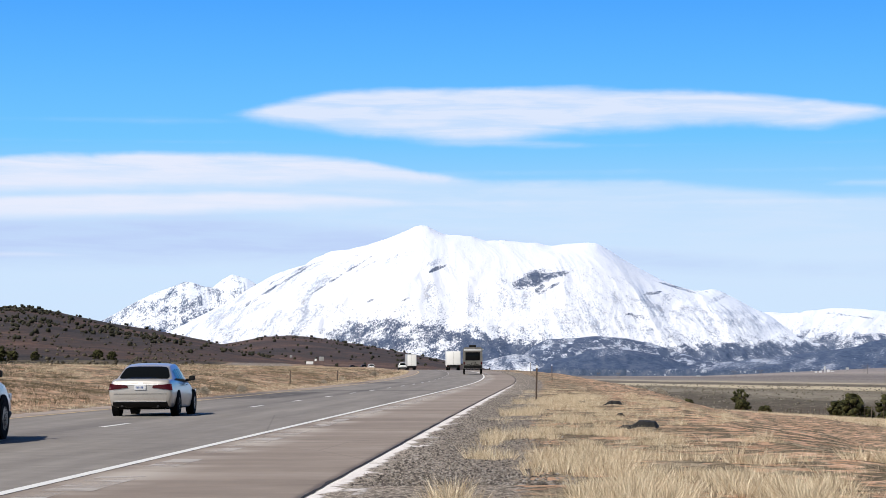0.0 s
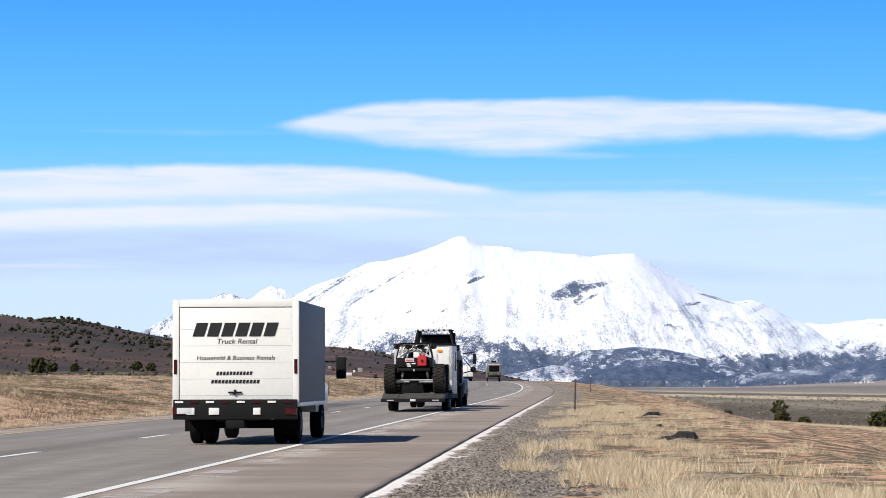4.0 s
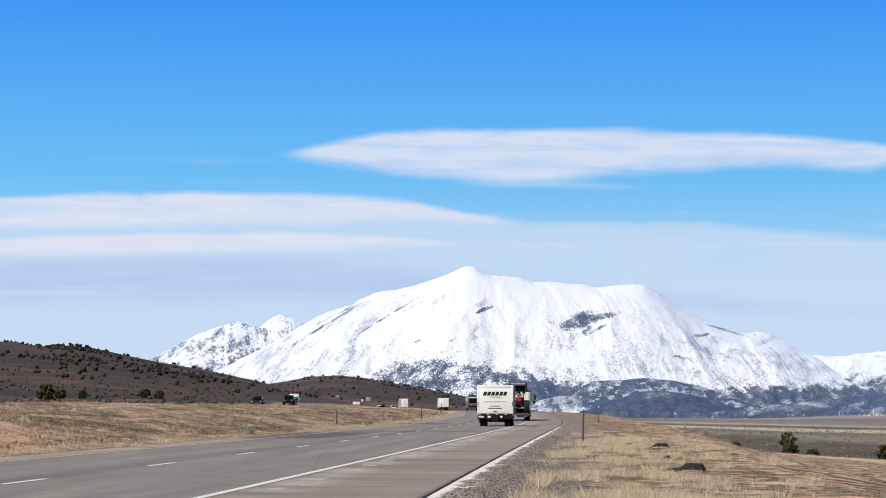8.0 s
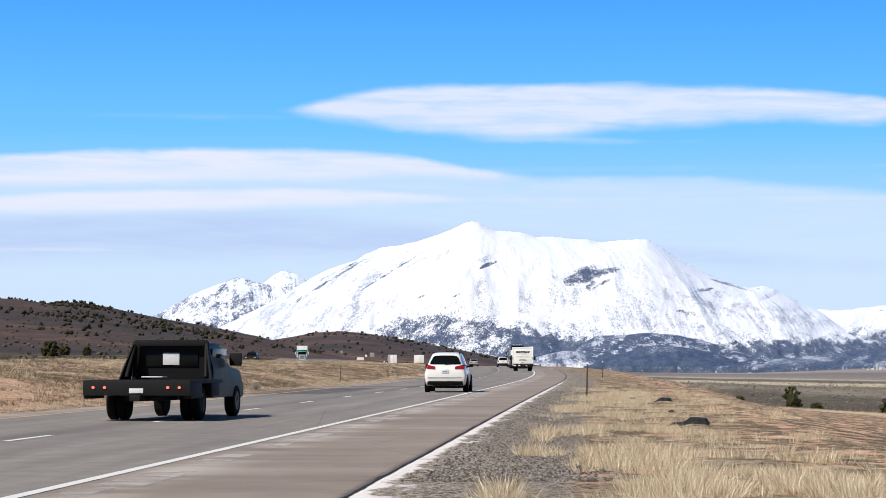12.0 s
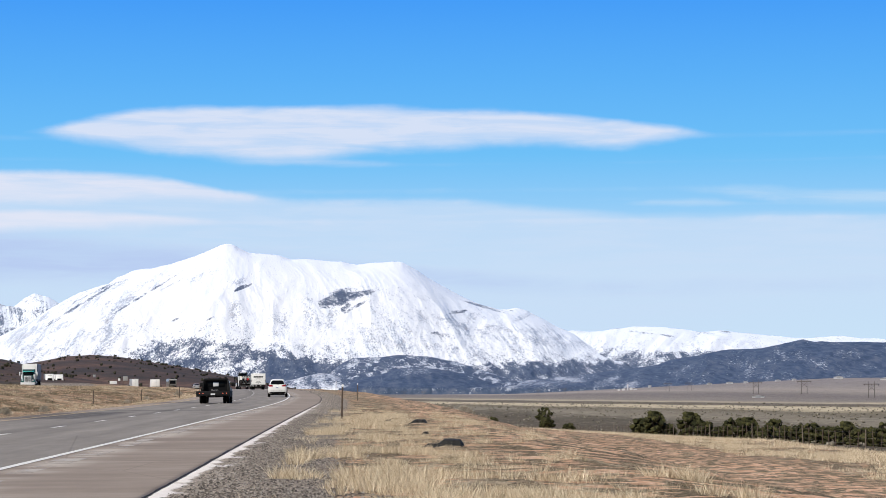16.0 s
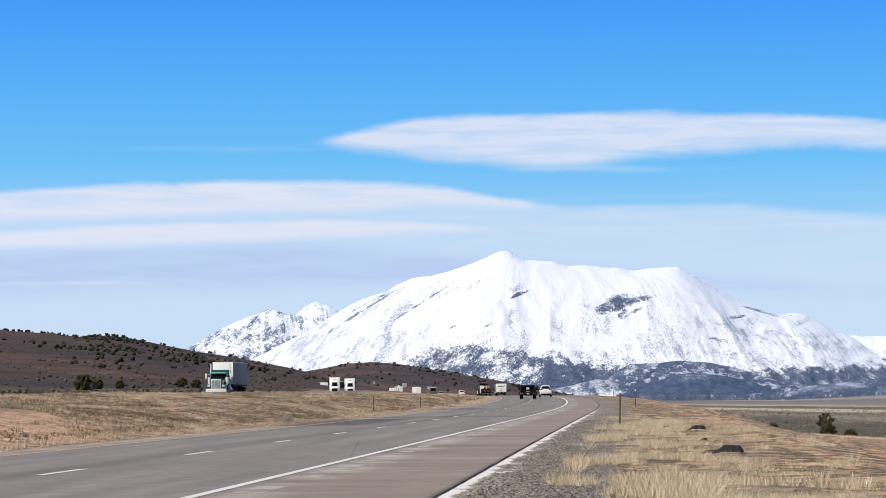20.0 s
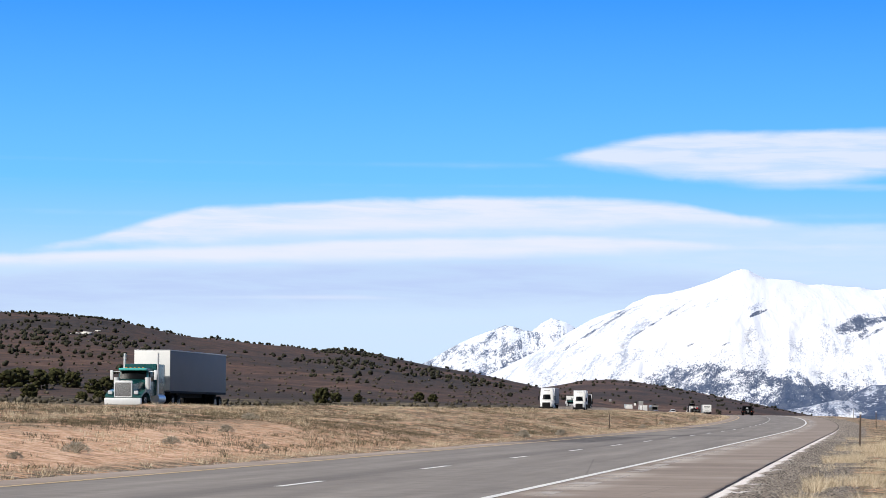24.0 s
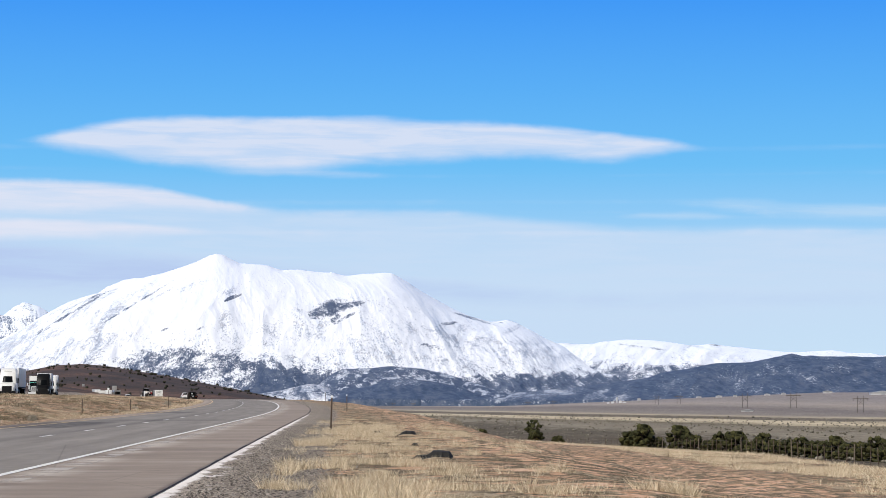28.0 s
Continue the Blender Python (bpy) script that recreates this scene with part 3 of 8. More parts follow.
def build_ground():
    us = np.concatenate([-np.geomspace(3600, 62, 60), np.linspace(-60, -40, 22), np.linspace(-39.2, -15.6, 80), np.linspace(-15.35, -2.45, 8), [-2.33, -2.295], np.linspace(-2.2, 16, 110), np.linspace(16.5, 60, 70), np.geomspace(62, 4200, 50)])
    ss = np.concatenate([np.linspace(-420, 16, 26), np.arange(18, 110, 0.45), np.geomspace(110, 420, 240), np.geomspace(422, 1400, 150), np.geomspace(1405, 4600, 90)])
    U, S = np.meshgrid(us, ss)
    fade = np.exp(-np.abs(U) / 700.0)
    X = U + bend(S) * fade
    Z = ground_z(X, S)
    ob = sheet("ground", np.stack([X, S, Z], -1).reshape(-1, 3), grid_faces(len(ss), len(us)), M_GROUND)
    u = (X - bend(S)).ravel()
    s = S.ravel()
    gravel = sstep(0.55, -0.7, u) * (u > -2.5) + 0.5 * sstep(-16.9, -15.6, u) * (u < -14) + 0.8 * ((u < -37.6) & (u > -53) & (s < 760))
    scrub = np.where(u < -51.6, sstep(-51.6, -56, u), 0) + sstep(30, 44, u) * (u > 0)
    bearing = np.degrees(np.arctan2(X, np.maximum(S, 1.0))).ravel()
    reach = np.hypot(X, S).ravel()
    hill = np.maximum(sstep(0.1, 2.2, hills(X, S).ravel()), sstep(900, 1300, reach) * sstep(0.6, -0.4, bearing))
    plain = sstep(42, 62, u) * (u > 0) * np.where(reach > 700, sstep(-0.6, 0.6, bearing), 1)
    colour_layer(ob, "zone", np.stack([gravel, scrub, hill], -1))
    colour_layer(ob, "plain", np.stack([plain, np.clip(u / 800.0, 0, 1), 0 * plain], -1))
    salt = np.maximum(sstep(-1.9, -2.22, u), 0.60 * sstep(-1.0, -2.0, u)) * (u > -2.5) * (1 - 0.5 * sstep(110, 210, s))
    raw = sstep(-23.5, -20.5, u) * sstep(-16.0, -17.0, u) * sstep(105, 62, s)
    strawy = sstep(-0.9, 0.2, u) * sstep(4.2, 2.0, u) + 0.35 * (u < -15) * (u > -39) * (1 - raw) + sstep(22, 26, u) * sstep(37, 35, u)
    colour_layer(ob, "salt", np.stack([salt, raw, strawy], -1))
    return tagged(ob, "dry desert verge and rangeland of straw grass and orange soil", "ground", kind="structure")


def build_road():
    us = np.array([PAVE_R, -2.45, -3.0, -4.2, -4.8, -5.05, -5.4, -5.65, -6.6, -7.7, -8.8, -9.6, -10.1, -11.0, -12.1, -13.2, -13.9, -14.3, PAVE_L])[::-1]
    ss = np.concatenate([np.arange(-420, 300, 2.0), np.geomspace(302, 1300, 160)])
    U, S = np.meshgrid(us, ss)
    X = U + bend(S)
    Z = road_z(S) + 0.0 * U
    n = U.size
    top = np.stack([X, S, Z], -1).reshape(-1, 3)
    faces = grid_faces(len(ss), len(us))
    edge = []
    for col in (0, len(us) - 1):
        edge.append(top.reshape(len(ss), len(us), 3)[:, col] - np.array([0, 0, 0.09]))
    low = np.concatenate(edge)
    k = len(ss)
    r = np.arange(k - 1)
    c0, c1 = r * len(us), r * len(us) + len(us) - 1
    side0 = np.stack([n + r, c0, c0 + len(us), n + r + 1], 1)
    side1 = np.stack([c1, n + k + r, n + k + r + 1, c1 + len(us)], 1)
    ob = sheet("road", np.concatenate([top, low]), np.concatenate([faces, side0, side1]), M_ASPHALT)
    u = np.concatenate([U.ravel(), np.full(k, PAVE_L), np.full(k, PAVE_R)])
    s = np.concatenate([S.ravel(), ss, ss])
    shoulder = ((u > -5.5) | (u < -14.0)).astype(float)
    scuff = ((u < -4.7) & (u > -5.2)) * 0.8
    tar = np.where((s > 99) & (s < 124) & (u < -11.5), 0.8, 0) + np.where((s > 126) & (s < 133) & (u < -6), 0.45, 0) + np.where((s > 176) & (s < 190) & (u < -11), 0.6, 0) + np.where((u < -9.95) & (u > -10.3), 0.35, 0)
    colour_layer(ob, "zone", np.stack([shoulder, scuff, tar], -1))
    tagged(ob, "grey asphalt motorway carriageway with a brown shoulder", "road", kind="structure")
    return ob


def ribbon(name, u0, u1, s0, s1, material, parent, z=None, lift=0.006, step=4.0):
    ss = np.linspace(s0, s1, max(2, int((s1 - s0) / step) + 1))
    zz = (road_z(ss) if z is None else z(ss)) + lift
    v = np.concatenate([np.stack([u0 + bend(ss), ss, zz], -1), np.stack([u1 + bend(ss), ss, zz], -1)])
    k = len(ss)
    r = np.arange(k - 1)
    ob = sheet(name, v, np.stack([r, k + r, k + r + 1, r + 1], 1), material)
    ob.parent = parent
    return ob


def opp_z(s):
    return 1.3 + 0.55 * road_z(s)


ground = build_ground()
road = build_road()
ribbon("edge_line", EDGE_R - 0.085, EDGE_R + 0.085, -400, 1050, M_WHITE_LINE, road)["label"] = "solid white edge line"
ribbon("median_line", EDGE_L - 0.08, EDGE_L + 0.08, -400, 1050, M_YELLOW_LINE, road)["label"] = "faded yellow edge line"
for k in range(-4, 75):
    s = 38.0 + 13.1 * k
    ribbon("lane_dash", LANE_MID - 0.08, LANE_MID + 0.08, s, s + 3.3, M_WHITE_LINE, road)
M_TAR = plain_mat("crumbling_tar_edge", (0.03, 0.028, 0.026), 0.9, 0, 0.4, 8.0, 0.02, local=False)
LIP = np.concatenate([np.arange(-60, 16, 4.0), np.arange(16, 150, 0.22), np.arange(150, 320, 2.0)])
lip_in = PAVE_R - 0.012 - 0.035 * np.abs(fbm(LIP / 0.7, LIP * 0 + 3, 4)) - 0.03 * sstep(0.0, 0.3, fbm(LIP / 3.1, LIP * 0 + 8, 3))
lip_out = PAVE_R + 0.006 + 0.03 * np.abs(fbm(LIP / 0.5, LIP * 0 + 5, 4))
lip_v = np.concatenate([np.stack([w + bend(LIP), LIP, road_z(LIP) + 0.005], -1) for w in (lip_in, lip_out)])
lip_r = np.arange(len(LIP) - 1)
lip = sheet("pavement_lip", lip_v, np.stack([lip_r, len(LIP) + lip_r, len(LIP) + lip_r + 1, lip_r + 1], 1), M_TAR)
lip.parent = road
lip["label"] = "dark crumbling edge of the pavement"
rs = random.Random(3)
for k in range(70):
    s = 14 + 5.1 * k + rs.uniform(-0.8, 0.8)
    ribbon("rumble_patch", -5.18 + rs.uniform(-0.08, 0.08), -4.72 + rs.uniform(-0.16, 0.06), s, s + rs.uniform(2.4, 4.6), M_PATCH, road, lift=0.005)

us = np.linspace(OPP_L, OPP_R, 9)
ss = np.concatenate([np.arange(-420, 300, 8.0), np.geomspace(302, 1300, 120)])
U, S = np.meshgrid(us, ss)
road_opposite = sheet("road_opposite", np.stack([U + bend(S), S, opp_z(S)], -1).reshape(-1, 3), grid_faces(len(ss), len(us)), M_ASPHALT)
colour_layer(road_opposite, "zone", np.stack([((us < -49.6) | (us > -40.4))[None, :].repeat(len(ss), 0).ravel() * 1.0, np.zeros(S.size), np.zeros(S.size)], -1))
tagged(road_opposite, "far asphalt carriageway for oncoming traffic", "road", kind="structure")

# ---- mountains ----
PEAK_AZ = [-10.4, -9.6, -8.9, -8.2, -7.6, -7.2, -6.86, -6.43, -6.06, -5.72, -5.51, -5.08, -4.59, -4.15, -3.65, -3.15, -2.95, -2.78, -2.62, -2.4, -2.18, -1.79, -1.48, -1.11, -0.66, -0.22, 0.15, 0.53, 1.03, 1.4, 1.66, 2.03, 2.4, 2.9, 3.27, 3.71, 4.14, 4.33, 4.58, 4.87, 5.27, 5.61, 5.93, 6.8, 8.2, 9.4]
PEAK_EL = [0.45, 0.75, 1.08, 1.42, 1.72, 1.98, 2.2, 2.42, 2.55, 2.63, 2.79, 2.97, 3.04, 3.14, 3.28, 3.49, 3.59, 3.65, 3.62, 3.51, 3.40, 3.38, 3.35, 3.24, 3.25, 3.19, 3.17, 3.10, 3.15, 3.18, 3.16, 2.97, 2.71, 2.43, 2.24, 2.05, 1.95, 1.95, 1.98, 1.89, 1.68, 1.48, 1.34, 1.0, 0.6, 0.3]
BACK_AZ = [-13.4, -11.6, -10.65, -10.29, -9.72, -9.15, -8.73, -8.5, -8.28, -8.04, -7.81, -7.56, -7.2, -6.93, -6.2, -4.5]
BACK_EL = [0.2, 0.8, 1.34, 1.56, 1.85, 2.08, 2.24, 2.21, 2.13, 2.10, 2.29, 2.42, 2.33, 2.18, 1.8, 1.0]
SIDE_AZ = [3.0, 4.5, 5.6, 5.93, 6.47, 6.74, 7.09, 7.61, 8.08, 8.74, 9.15, 9.67, 10.07, 10.6, 11.26, 11.8, 12.7, 13.9, 16.0, 20.0, 26.0]
SIDE_EL = [0.6, 1.0, 1.36, 1.41, 1.40, 1.40, 1.48, 1.51, 1.49, 1.45, 1.35, 1.40, 1.35, 1.30, 1.23, 1.16, 1.22, 1.1, 1.2, 1.0, 0.9]
SPUR_AZ = [-0.3, 0.1, 0.41, 0.75, 1.13, 1.7, 2.27, 2.56, 2.99, 3.41, 3.84, 4.41, 5.3]
SPUR_EL = [0.30, 0.62, 0.79, 0.78, 0.80, 0.86, 0.79, 0.75, 0.68, 0.53, 0.39, 0.22, -0.05]
BARE_AZ = [-2.2, -1.5, -1.16, -0.88, -0.45, -0.16, 0.27, 0.8]
BARE_EL = [0.05, 0.18, 0.23, 0.30, 0.40, 0.37, 0.25, 0.02]
KNOB_AZ = [0.05, 0.3, 0.62, 1.12, 1.55, 1.98, 2.55, 3.27, 3.6, 3.98, 4.5]
KNOB_EL = [-0.05, 0.14, 0.25, 0.36, 0.50, 0.54, 0.48, 0.36, 0.24, 0.08, -0.1]
FRONT_AZ = [2.4, 3.6, 4.6, 5.97, 6.7, 7.4, 8.06, 8.47, 9.0, 9.8, 10.6, 11.26, 11.72, 12.03, 12.68, 13.9, 16.0, 20.0, 26.0]
FRONT_EL = [-0.06, 0.06, 0.16, 0.28, 0.37, 0.45, 0.54, 0.67, 0.77, 0.91, 0.93, 1.06, 1.15, 1.10, 1.08, 1.06, 1.2, 1.1, 0.9]


def massif(name, label, az_list, el_list, r0, r1, r2, cols, rows, rough, gully, zone, lean_az=-1.6, crest=0.0):
    """A mountain: its skyline, a front that falls to the plain in spurs and gullies, a short back."""
    az = np.linspace(az_list[0], az_list[-1], cols)
    el = np.interp(az, az_list, el_list)
    k = max(1, int(cols * 0.0025))
    el = np.convolve(np.pad(el, k, mode="edge"), np.ones(2 * k + 1) / (2 * k + 1), mode="valid")
    el = el + crest + 0.03 * fbm(az * 2.2, az * 0 + r1 * 0.01, 5) * sstep(0.2, 0.8, el)
    r = np.concatenate([np.linspace(r0, r1, rows), np.linspace(r1 + (r2 - r1) / 8, r2, 8)])
    A, Rr = np.meshgrid(az, r)
    t = np.clip((Rr - r0) / (r1 - r0), 0, 1)
    kk = int(cols * 0.055)
    soft = np.convolve(np.pad(el, kk, mode="edge"), np.hanning(2 * kk + 3)[1:-1] / np.hanning(2 * kk + 3)[1:-1].sum(), mode="valid")
    sharp = sstep(0.84, 1.0, t)
    E = el[None, :] * sharp + soft[None, :] * (1 - sharp)
    top = np.tan(np.radians(E)) * r1
    shape = 0.42 * t + 0.58 * t * t * (3 - 2 * t)
    arc = np.radians(A) * r1
    up = (Rr - r1) * 0.25
    lean = np.radians(34) * np.tanh((A - lean_az) / 2.6)
    across, along = arc * np.cos(lean) + up * np.sin(lean), arc * np.sin(lean) - up * np.cos(lean)
    warp = 0.7 * fbm(arc / 120 + 11, up / 120 + r0, 4)
    spur = ridged(across / 78 + warp, along / 150 + 0.6 * warp + r0 * 0.01, 6, 0.44) - 0.5
    fine = ridged(across / 21 + 1.2 * warp, along / 48 + 8, 5, 0.6) - 0.5
    fine = fine * (0.35 + 1.3 * sstep(-0.1, 0.35, fbm(arc / 70 + 3, up / 60 + 9, 3)))
    env = np.clip(t * 5, 0, 1) * np.clip((1 - t) * 2.4, 0, 1)
    broad = ridged(across / 190 + 0.5 * warp, along / 420 + 2.0, 3, 0.4) - 0.5
    z = top * shape + env * (2.2 * gully * broad + gully * spur + rough * fine)
    z = z + rough * 0.25 * fbm(arc / 9, Rr / 60, 4) * env
    back = np.clip((Rr - r1) / max(1, r2 - r1), 0, 1)
    z = z * (1 - 0.8 * back) - 12 * (1 - sstep(0, 0.04, t))
    X, Y = Rr * np.sin(np.radians(A)), Rr * np.cos(np.radians(A))
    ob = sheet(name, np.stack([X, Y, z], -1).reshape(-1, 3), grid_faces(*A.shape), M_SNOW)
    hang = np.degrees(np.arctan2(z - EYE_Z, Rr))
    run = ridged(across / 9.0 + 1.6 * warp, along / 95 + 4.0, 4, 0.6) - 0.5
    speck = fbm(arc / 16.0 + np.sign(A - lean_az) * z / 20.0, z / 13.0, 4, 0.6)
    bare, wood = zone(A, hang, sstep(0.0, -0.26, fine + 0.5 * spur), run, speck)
    # third channel: streaks of painted shade down the snow gullies
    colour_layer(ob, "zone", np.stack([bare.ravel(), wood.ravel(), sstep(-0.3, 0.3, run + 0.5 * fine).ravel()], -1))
    return tagged(ob, label, "mountain", kind="structure")


def oval(a, e, a0, e0, wa, we, lean=0.0):
    """1 inside a patch on the slope, falling to 0."""
    return np.clip(1.3 - np.hypot((a - a0) / wa, (e - e0 - (a - a0) * lean) / we), 0, 1)


def mottle(cover, run, speck, streak=0.5):
    """Turns how thickly a slope is grown or bared, 0 to 1, into single trees, rocks and lines down the slope."""
    return np.clip(cover + (0.45 * speck - 0.55 * streak * run) * sstep(0.0, 0.35, cover), 0, 1.2)


def patches(a, e, table):
    cover = 0.0 * a
    for a0, e0, wa, we, lean, amt in table:
        cover = np.maximum(cover, amt * np.minimum(1, 1.6 * oval(a, e, a0, e0, wa, we, lean)))
    return cover


# forest and bare rock on the mountain: azimuth, height, half width, half depth, lean, density
WOODS = [
    (0.05, 2.27, 0.46, 0.21, 0.25, 0.72), (-0.22, 2.16, 0.26, 0.15, 0.2, 0.52), (0.55, 2.37, 0.50, 0.085, 0.18, 0.70), (0.50, 2.06, 0.34, 0.05, 0.55, 0.68), (0.22, 2.02, 0.2, 0.10, 0.7, 0.5),
    (-2.42, 2.54, 0.17, 0.05, 0.45, 0.62), (-2.25, 2.58, 0.16, 0.03, 0.5, 0.5), (3.72, 2.03, 0.55, 0.035, -0.30, 0.66), (3.05, 1.90, 0.25, 0.045, 0.15, 0.62), (4.3, 1.93, 0.2, 0.03, 0.0, 0.4),
    (-6.35, 2.17, 0.9, 0.035, 0.60, 0.66), (-6.1, 2.42, 0.55, 0.03, 0.50, 0.56), (-6.9, 1.80, 0.5, 0.03, 0.62, 0.5), (-4.75, 2.42, 0.95, 0.03, 0.62, 0.54), (-4.2, 2.60, 0.35, 0.03, 0.55, 0.5),
    (-4.1, 1.72, 0.13, 0.03, 0.5, 0.55), (-3.15, 1.78, 0.16, 0.03, 0.45, 0.58), (2.85, 1.30, 0.5, 0.06, -0.18, 0.45),
]
ROCKS = [
    (-5.7, 1.98, 0.28, 0.33, 0.5, 0.46), (-6.6, 1.98, 0.9, 0.33, 0.6, 0.42), (-5.2, 2.3, 1.0, 0.24, 0.6, 0.38), (-5.9, 2.45, 0.7, 0.14, 0.45, 0.40), (-2.45, 1.78, 0.30, 0.42, -1.0, 0.46), (-0.72, 1.95, 0.17, 0.45, -0.5, 0.50), (-0.42, 1.82, 0.14, 0.32, 0.3, 0.50),
    (-0.1, 1.72, 0.30, 0.30, 0.0, 0.40), (-1.35, 1.6, 0.6, 0.4, 0.0, 0.36), (-2.6, 2.62, 0.5, 0.12, 0.4, 0.36), (-3.6, 2.75, 0.6, 0.1, 0.4, 0.30), (1.2, 2.05, 0.8, 0.5, -0.5, 0.30), (2.2, 2.05, 0.8, 0.4, -0.55, 0.36), (2.7, 1.75, 0.45, 0.3, -0.6, 0.40),
    (3.4, 1.70, 0.3, 0.22, 0.9, 0.46), (4.0, 1.35, 0.9, 0.22, -0.1, 0.42), (3.7, 1.48, 0.35, 0.05, 0.2, 0.55), (4.75, 1.78, 0.35, 0.08, 0.5, 0.45), (5.1, 1.25, 0.8, 0.3, -0.2, 0.40), (1.2, 1.35, 0.9, 0.35, 0.0, 0.34), (-5.4, 1.45, 1.2, 0.25, 0.2, 0.34), (-7.6, 1.4, 0.9, 0.4, 0.5, 0.40),
]
TREELINE_AZ = [-10, -7.0, -5.3, -4.6, -3.9, -3.1, -2.6, -2.1, -1.5, -0.9, -0.4, 0.1, 0.5, 1.0, 1.7, 2.4, 2.9, 3.5, 4.6, 6.0, 9.4]
TREELINE_EL = [0.55, 0.60, 0.85, 1.10, 1.24, 1.30, 1.22, 1.06, 0.92, 0.74, 0.70, 0.62, 0.60, 0.62, 0.64, 0.60, 0.54, 0.54, 0.60, 0.58, 0.5]


def main_zone(a, e, g, run, speck):
    line = np.interp(a, TREELINE_AZ, TREELINE_EL) + 0.24 * fbm(a * 4.5, e * 5.0, 4) + 0.08 * run
    west = sstep(-1.2, -2.4, a)
    forest = (0.70 - 0.30 * west) * sstep(0.10, -0.16, e - line) + 0.42 * sstep(0.62, -0.05, e - line) * (0.6 + 0.4 * g)
    # open ground and snow lying among the lower trees
    forest = forest - 0.22 * sstep(0.05, 0.30, fbm(a * 2.1 + 7, e * 4.2, 4)) * sstep(1.3, 0.4, e) * (0.4 + 0.6 * west) - 0.5 * oval(a, e, 0.75, 0.52, 0.5, 0.035, 0.25)
    grown = np.maximum(forest, patches(a, e, WOODS))
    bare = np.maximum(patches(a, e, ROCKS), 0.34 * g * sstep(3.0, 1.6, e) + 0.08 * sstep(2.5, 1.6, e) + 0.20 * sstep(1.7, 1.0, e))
    bare = np.maximum(bare, 0.52 * oval(a, e, -0.9, 0.42, 1.3, 0.26) + 0.45 * oval(a, e, 1.3, 0.35, 0.9, 0.2))
    bare = bare - 0.5 * oval(a, e, -3.9, 2.15, 1.3, 0.34, 0.2)
    bare = bare + 0.10 * sstep(2.2, 1.5, e)
    return mottle(1.15 * bare, run, speck, 1.2), mottle(grown, run, speck, 0.7)


def back_zone(a, e, g, run, speck):
    cover = 0.50 + 0.25 * g - 0.22 * sstep(2.1, 2.45, e) * (a > -8.1) + 0.1 * sstep(2.0, 1.4, e)
    return mottle(cover, run, speck, 1.2), mottle(cover - 0.10 + 0.3 * sstep(1.3, 0.9, e), run, speck, 1.0)


def side_zone(a, e, g, run, speck):
    cover = 0.24 + 0.48 * g + 0.14 * sstep(1.15, 0.85, e)
    grown = 0.62 * sstep(0.98, 0.70, e + 0.3 * fbm(a * 2, e * 3, 3)) + 0.5 * oval(a, e, 8.0, 1.30, 0.8, 0.035, -0.12) + 0.45 * oval(a, e, 6.9, 1.42, 0.35, 0.03, 0.2) + 0.42 * oval(a, e, 9.9, 1.34, 0.5, 0.03, -0.1)
    return mottle(cover, run, speck, 0.9), mottle(grown + 0.26 * g, run, speck, 0.7)


def spur_zone(a, e, g, run, speck):
    grown = 0.72 + 0.35 * sstep(-0.2, 0.2, fbm(a * 5 + 3, e * 12, 4)) - 0.45 * sstep(0.0, 0.3, fbm(a * 6 + 9, e * 17, 4)) - 0.25 * sstep(1.0, 0.2, a) * g
    return 0.75 + 0 * a, mottle(grown, run, speck, 0.8)


def bare_zone(a, e, g, run, speck):
    return mottle(0.78 - 0.2 * g, run, speck, 1.0), mottle(0.22 + 0.35 * sstep(0.0, 0.3, fbm(a * 4, e * 9, 3)), run, speck, 0.6)


def hill_zone(a, e, g, run, speck):
    return 1.0 + 0 * a, mottle(1.12 - 0.34 * oval(a, e, 1.9, 0.40, 0.8, 0.12) - 0.12 * g, run, speck, 0.5)


def front_zone(a, e, g, run, speck):
    open_slope = sstep(0.06, 0.30, fbm(a * 1.3 + 2, e * 5.0, 4)) * sstep(9.6, 7.0, a)
    grown = 0.90 - 0.30 * open_slope - 0.34 * oval(a, e, 5.0, 0.12, 1.5, 0.14, 0.11) - 0.18 * oval(a, e, 10.6, 0.55, 1.6, 0.28)
    return 0.95 + 0 * a, mottle(grown + 0.09, run, speck, 0.6)


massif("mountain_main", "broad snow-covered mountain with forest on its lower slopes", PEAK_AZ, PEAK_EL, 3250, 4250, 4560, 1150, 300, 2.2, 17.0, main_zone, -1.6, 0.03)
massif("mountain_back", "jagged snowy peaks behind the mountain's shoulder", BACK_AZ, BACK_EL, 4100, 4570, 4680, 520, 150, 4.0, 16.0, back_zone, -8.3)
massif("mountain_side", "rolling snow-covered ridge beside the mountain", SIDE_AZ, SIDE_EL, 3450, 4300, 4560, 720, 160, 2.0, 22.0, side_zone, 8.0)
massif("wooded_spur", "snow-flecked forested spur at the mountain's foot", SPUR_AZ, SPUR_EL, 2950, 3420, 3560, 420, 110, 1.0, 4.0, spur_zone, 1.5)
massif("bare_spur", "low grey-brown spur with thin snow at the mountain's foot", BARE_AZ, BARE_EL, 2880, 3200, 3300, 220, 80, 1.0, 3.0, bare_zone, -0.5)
massif("wooded_hill", "dark forested hill, coloured haze blue, in front of the mountain", KNOB_AZ, KNOB_EL, 2800, 3100, 3220, 320, 90, 0.8, 2.6, hill_zone, 2.0)
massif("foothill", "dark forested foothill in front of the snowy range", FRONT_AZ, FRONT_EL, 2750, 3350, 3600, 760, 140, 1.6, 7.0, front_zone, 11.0)

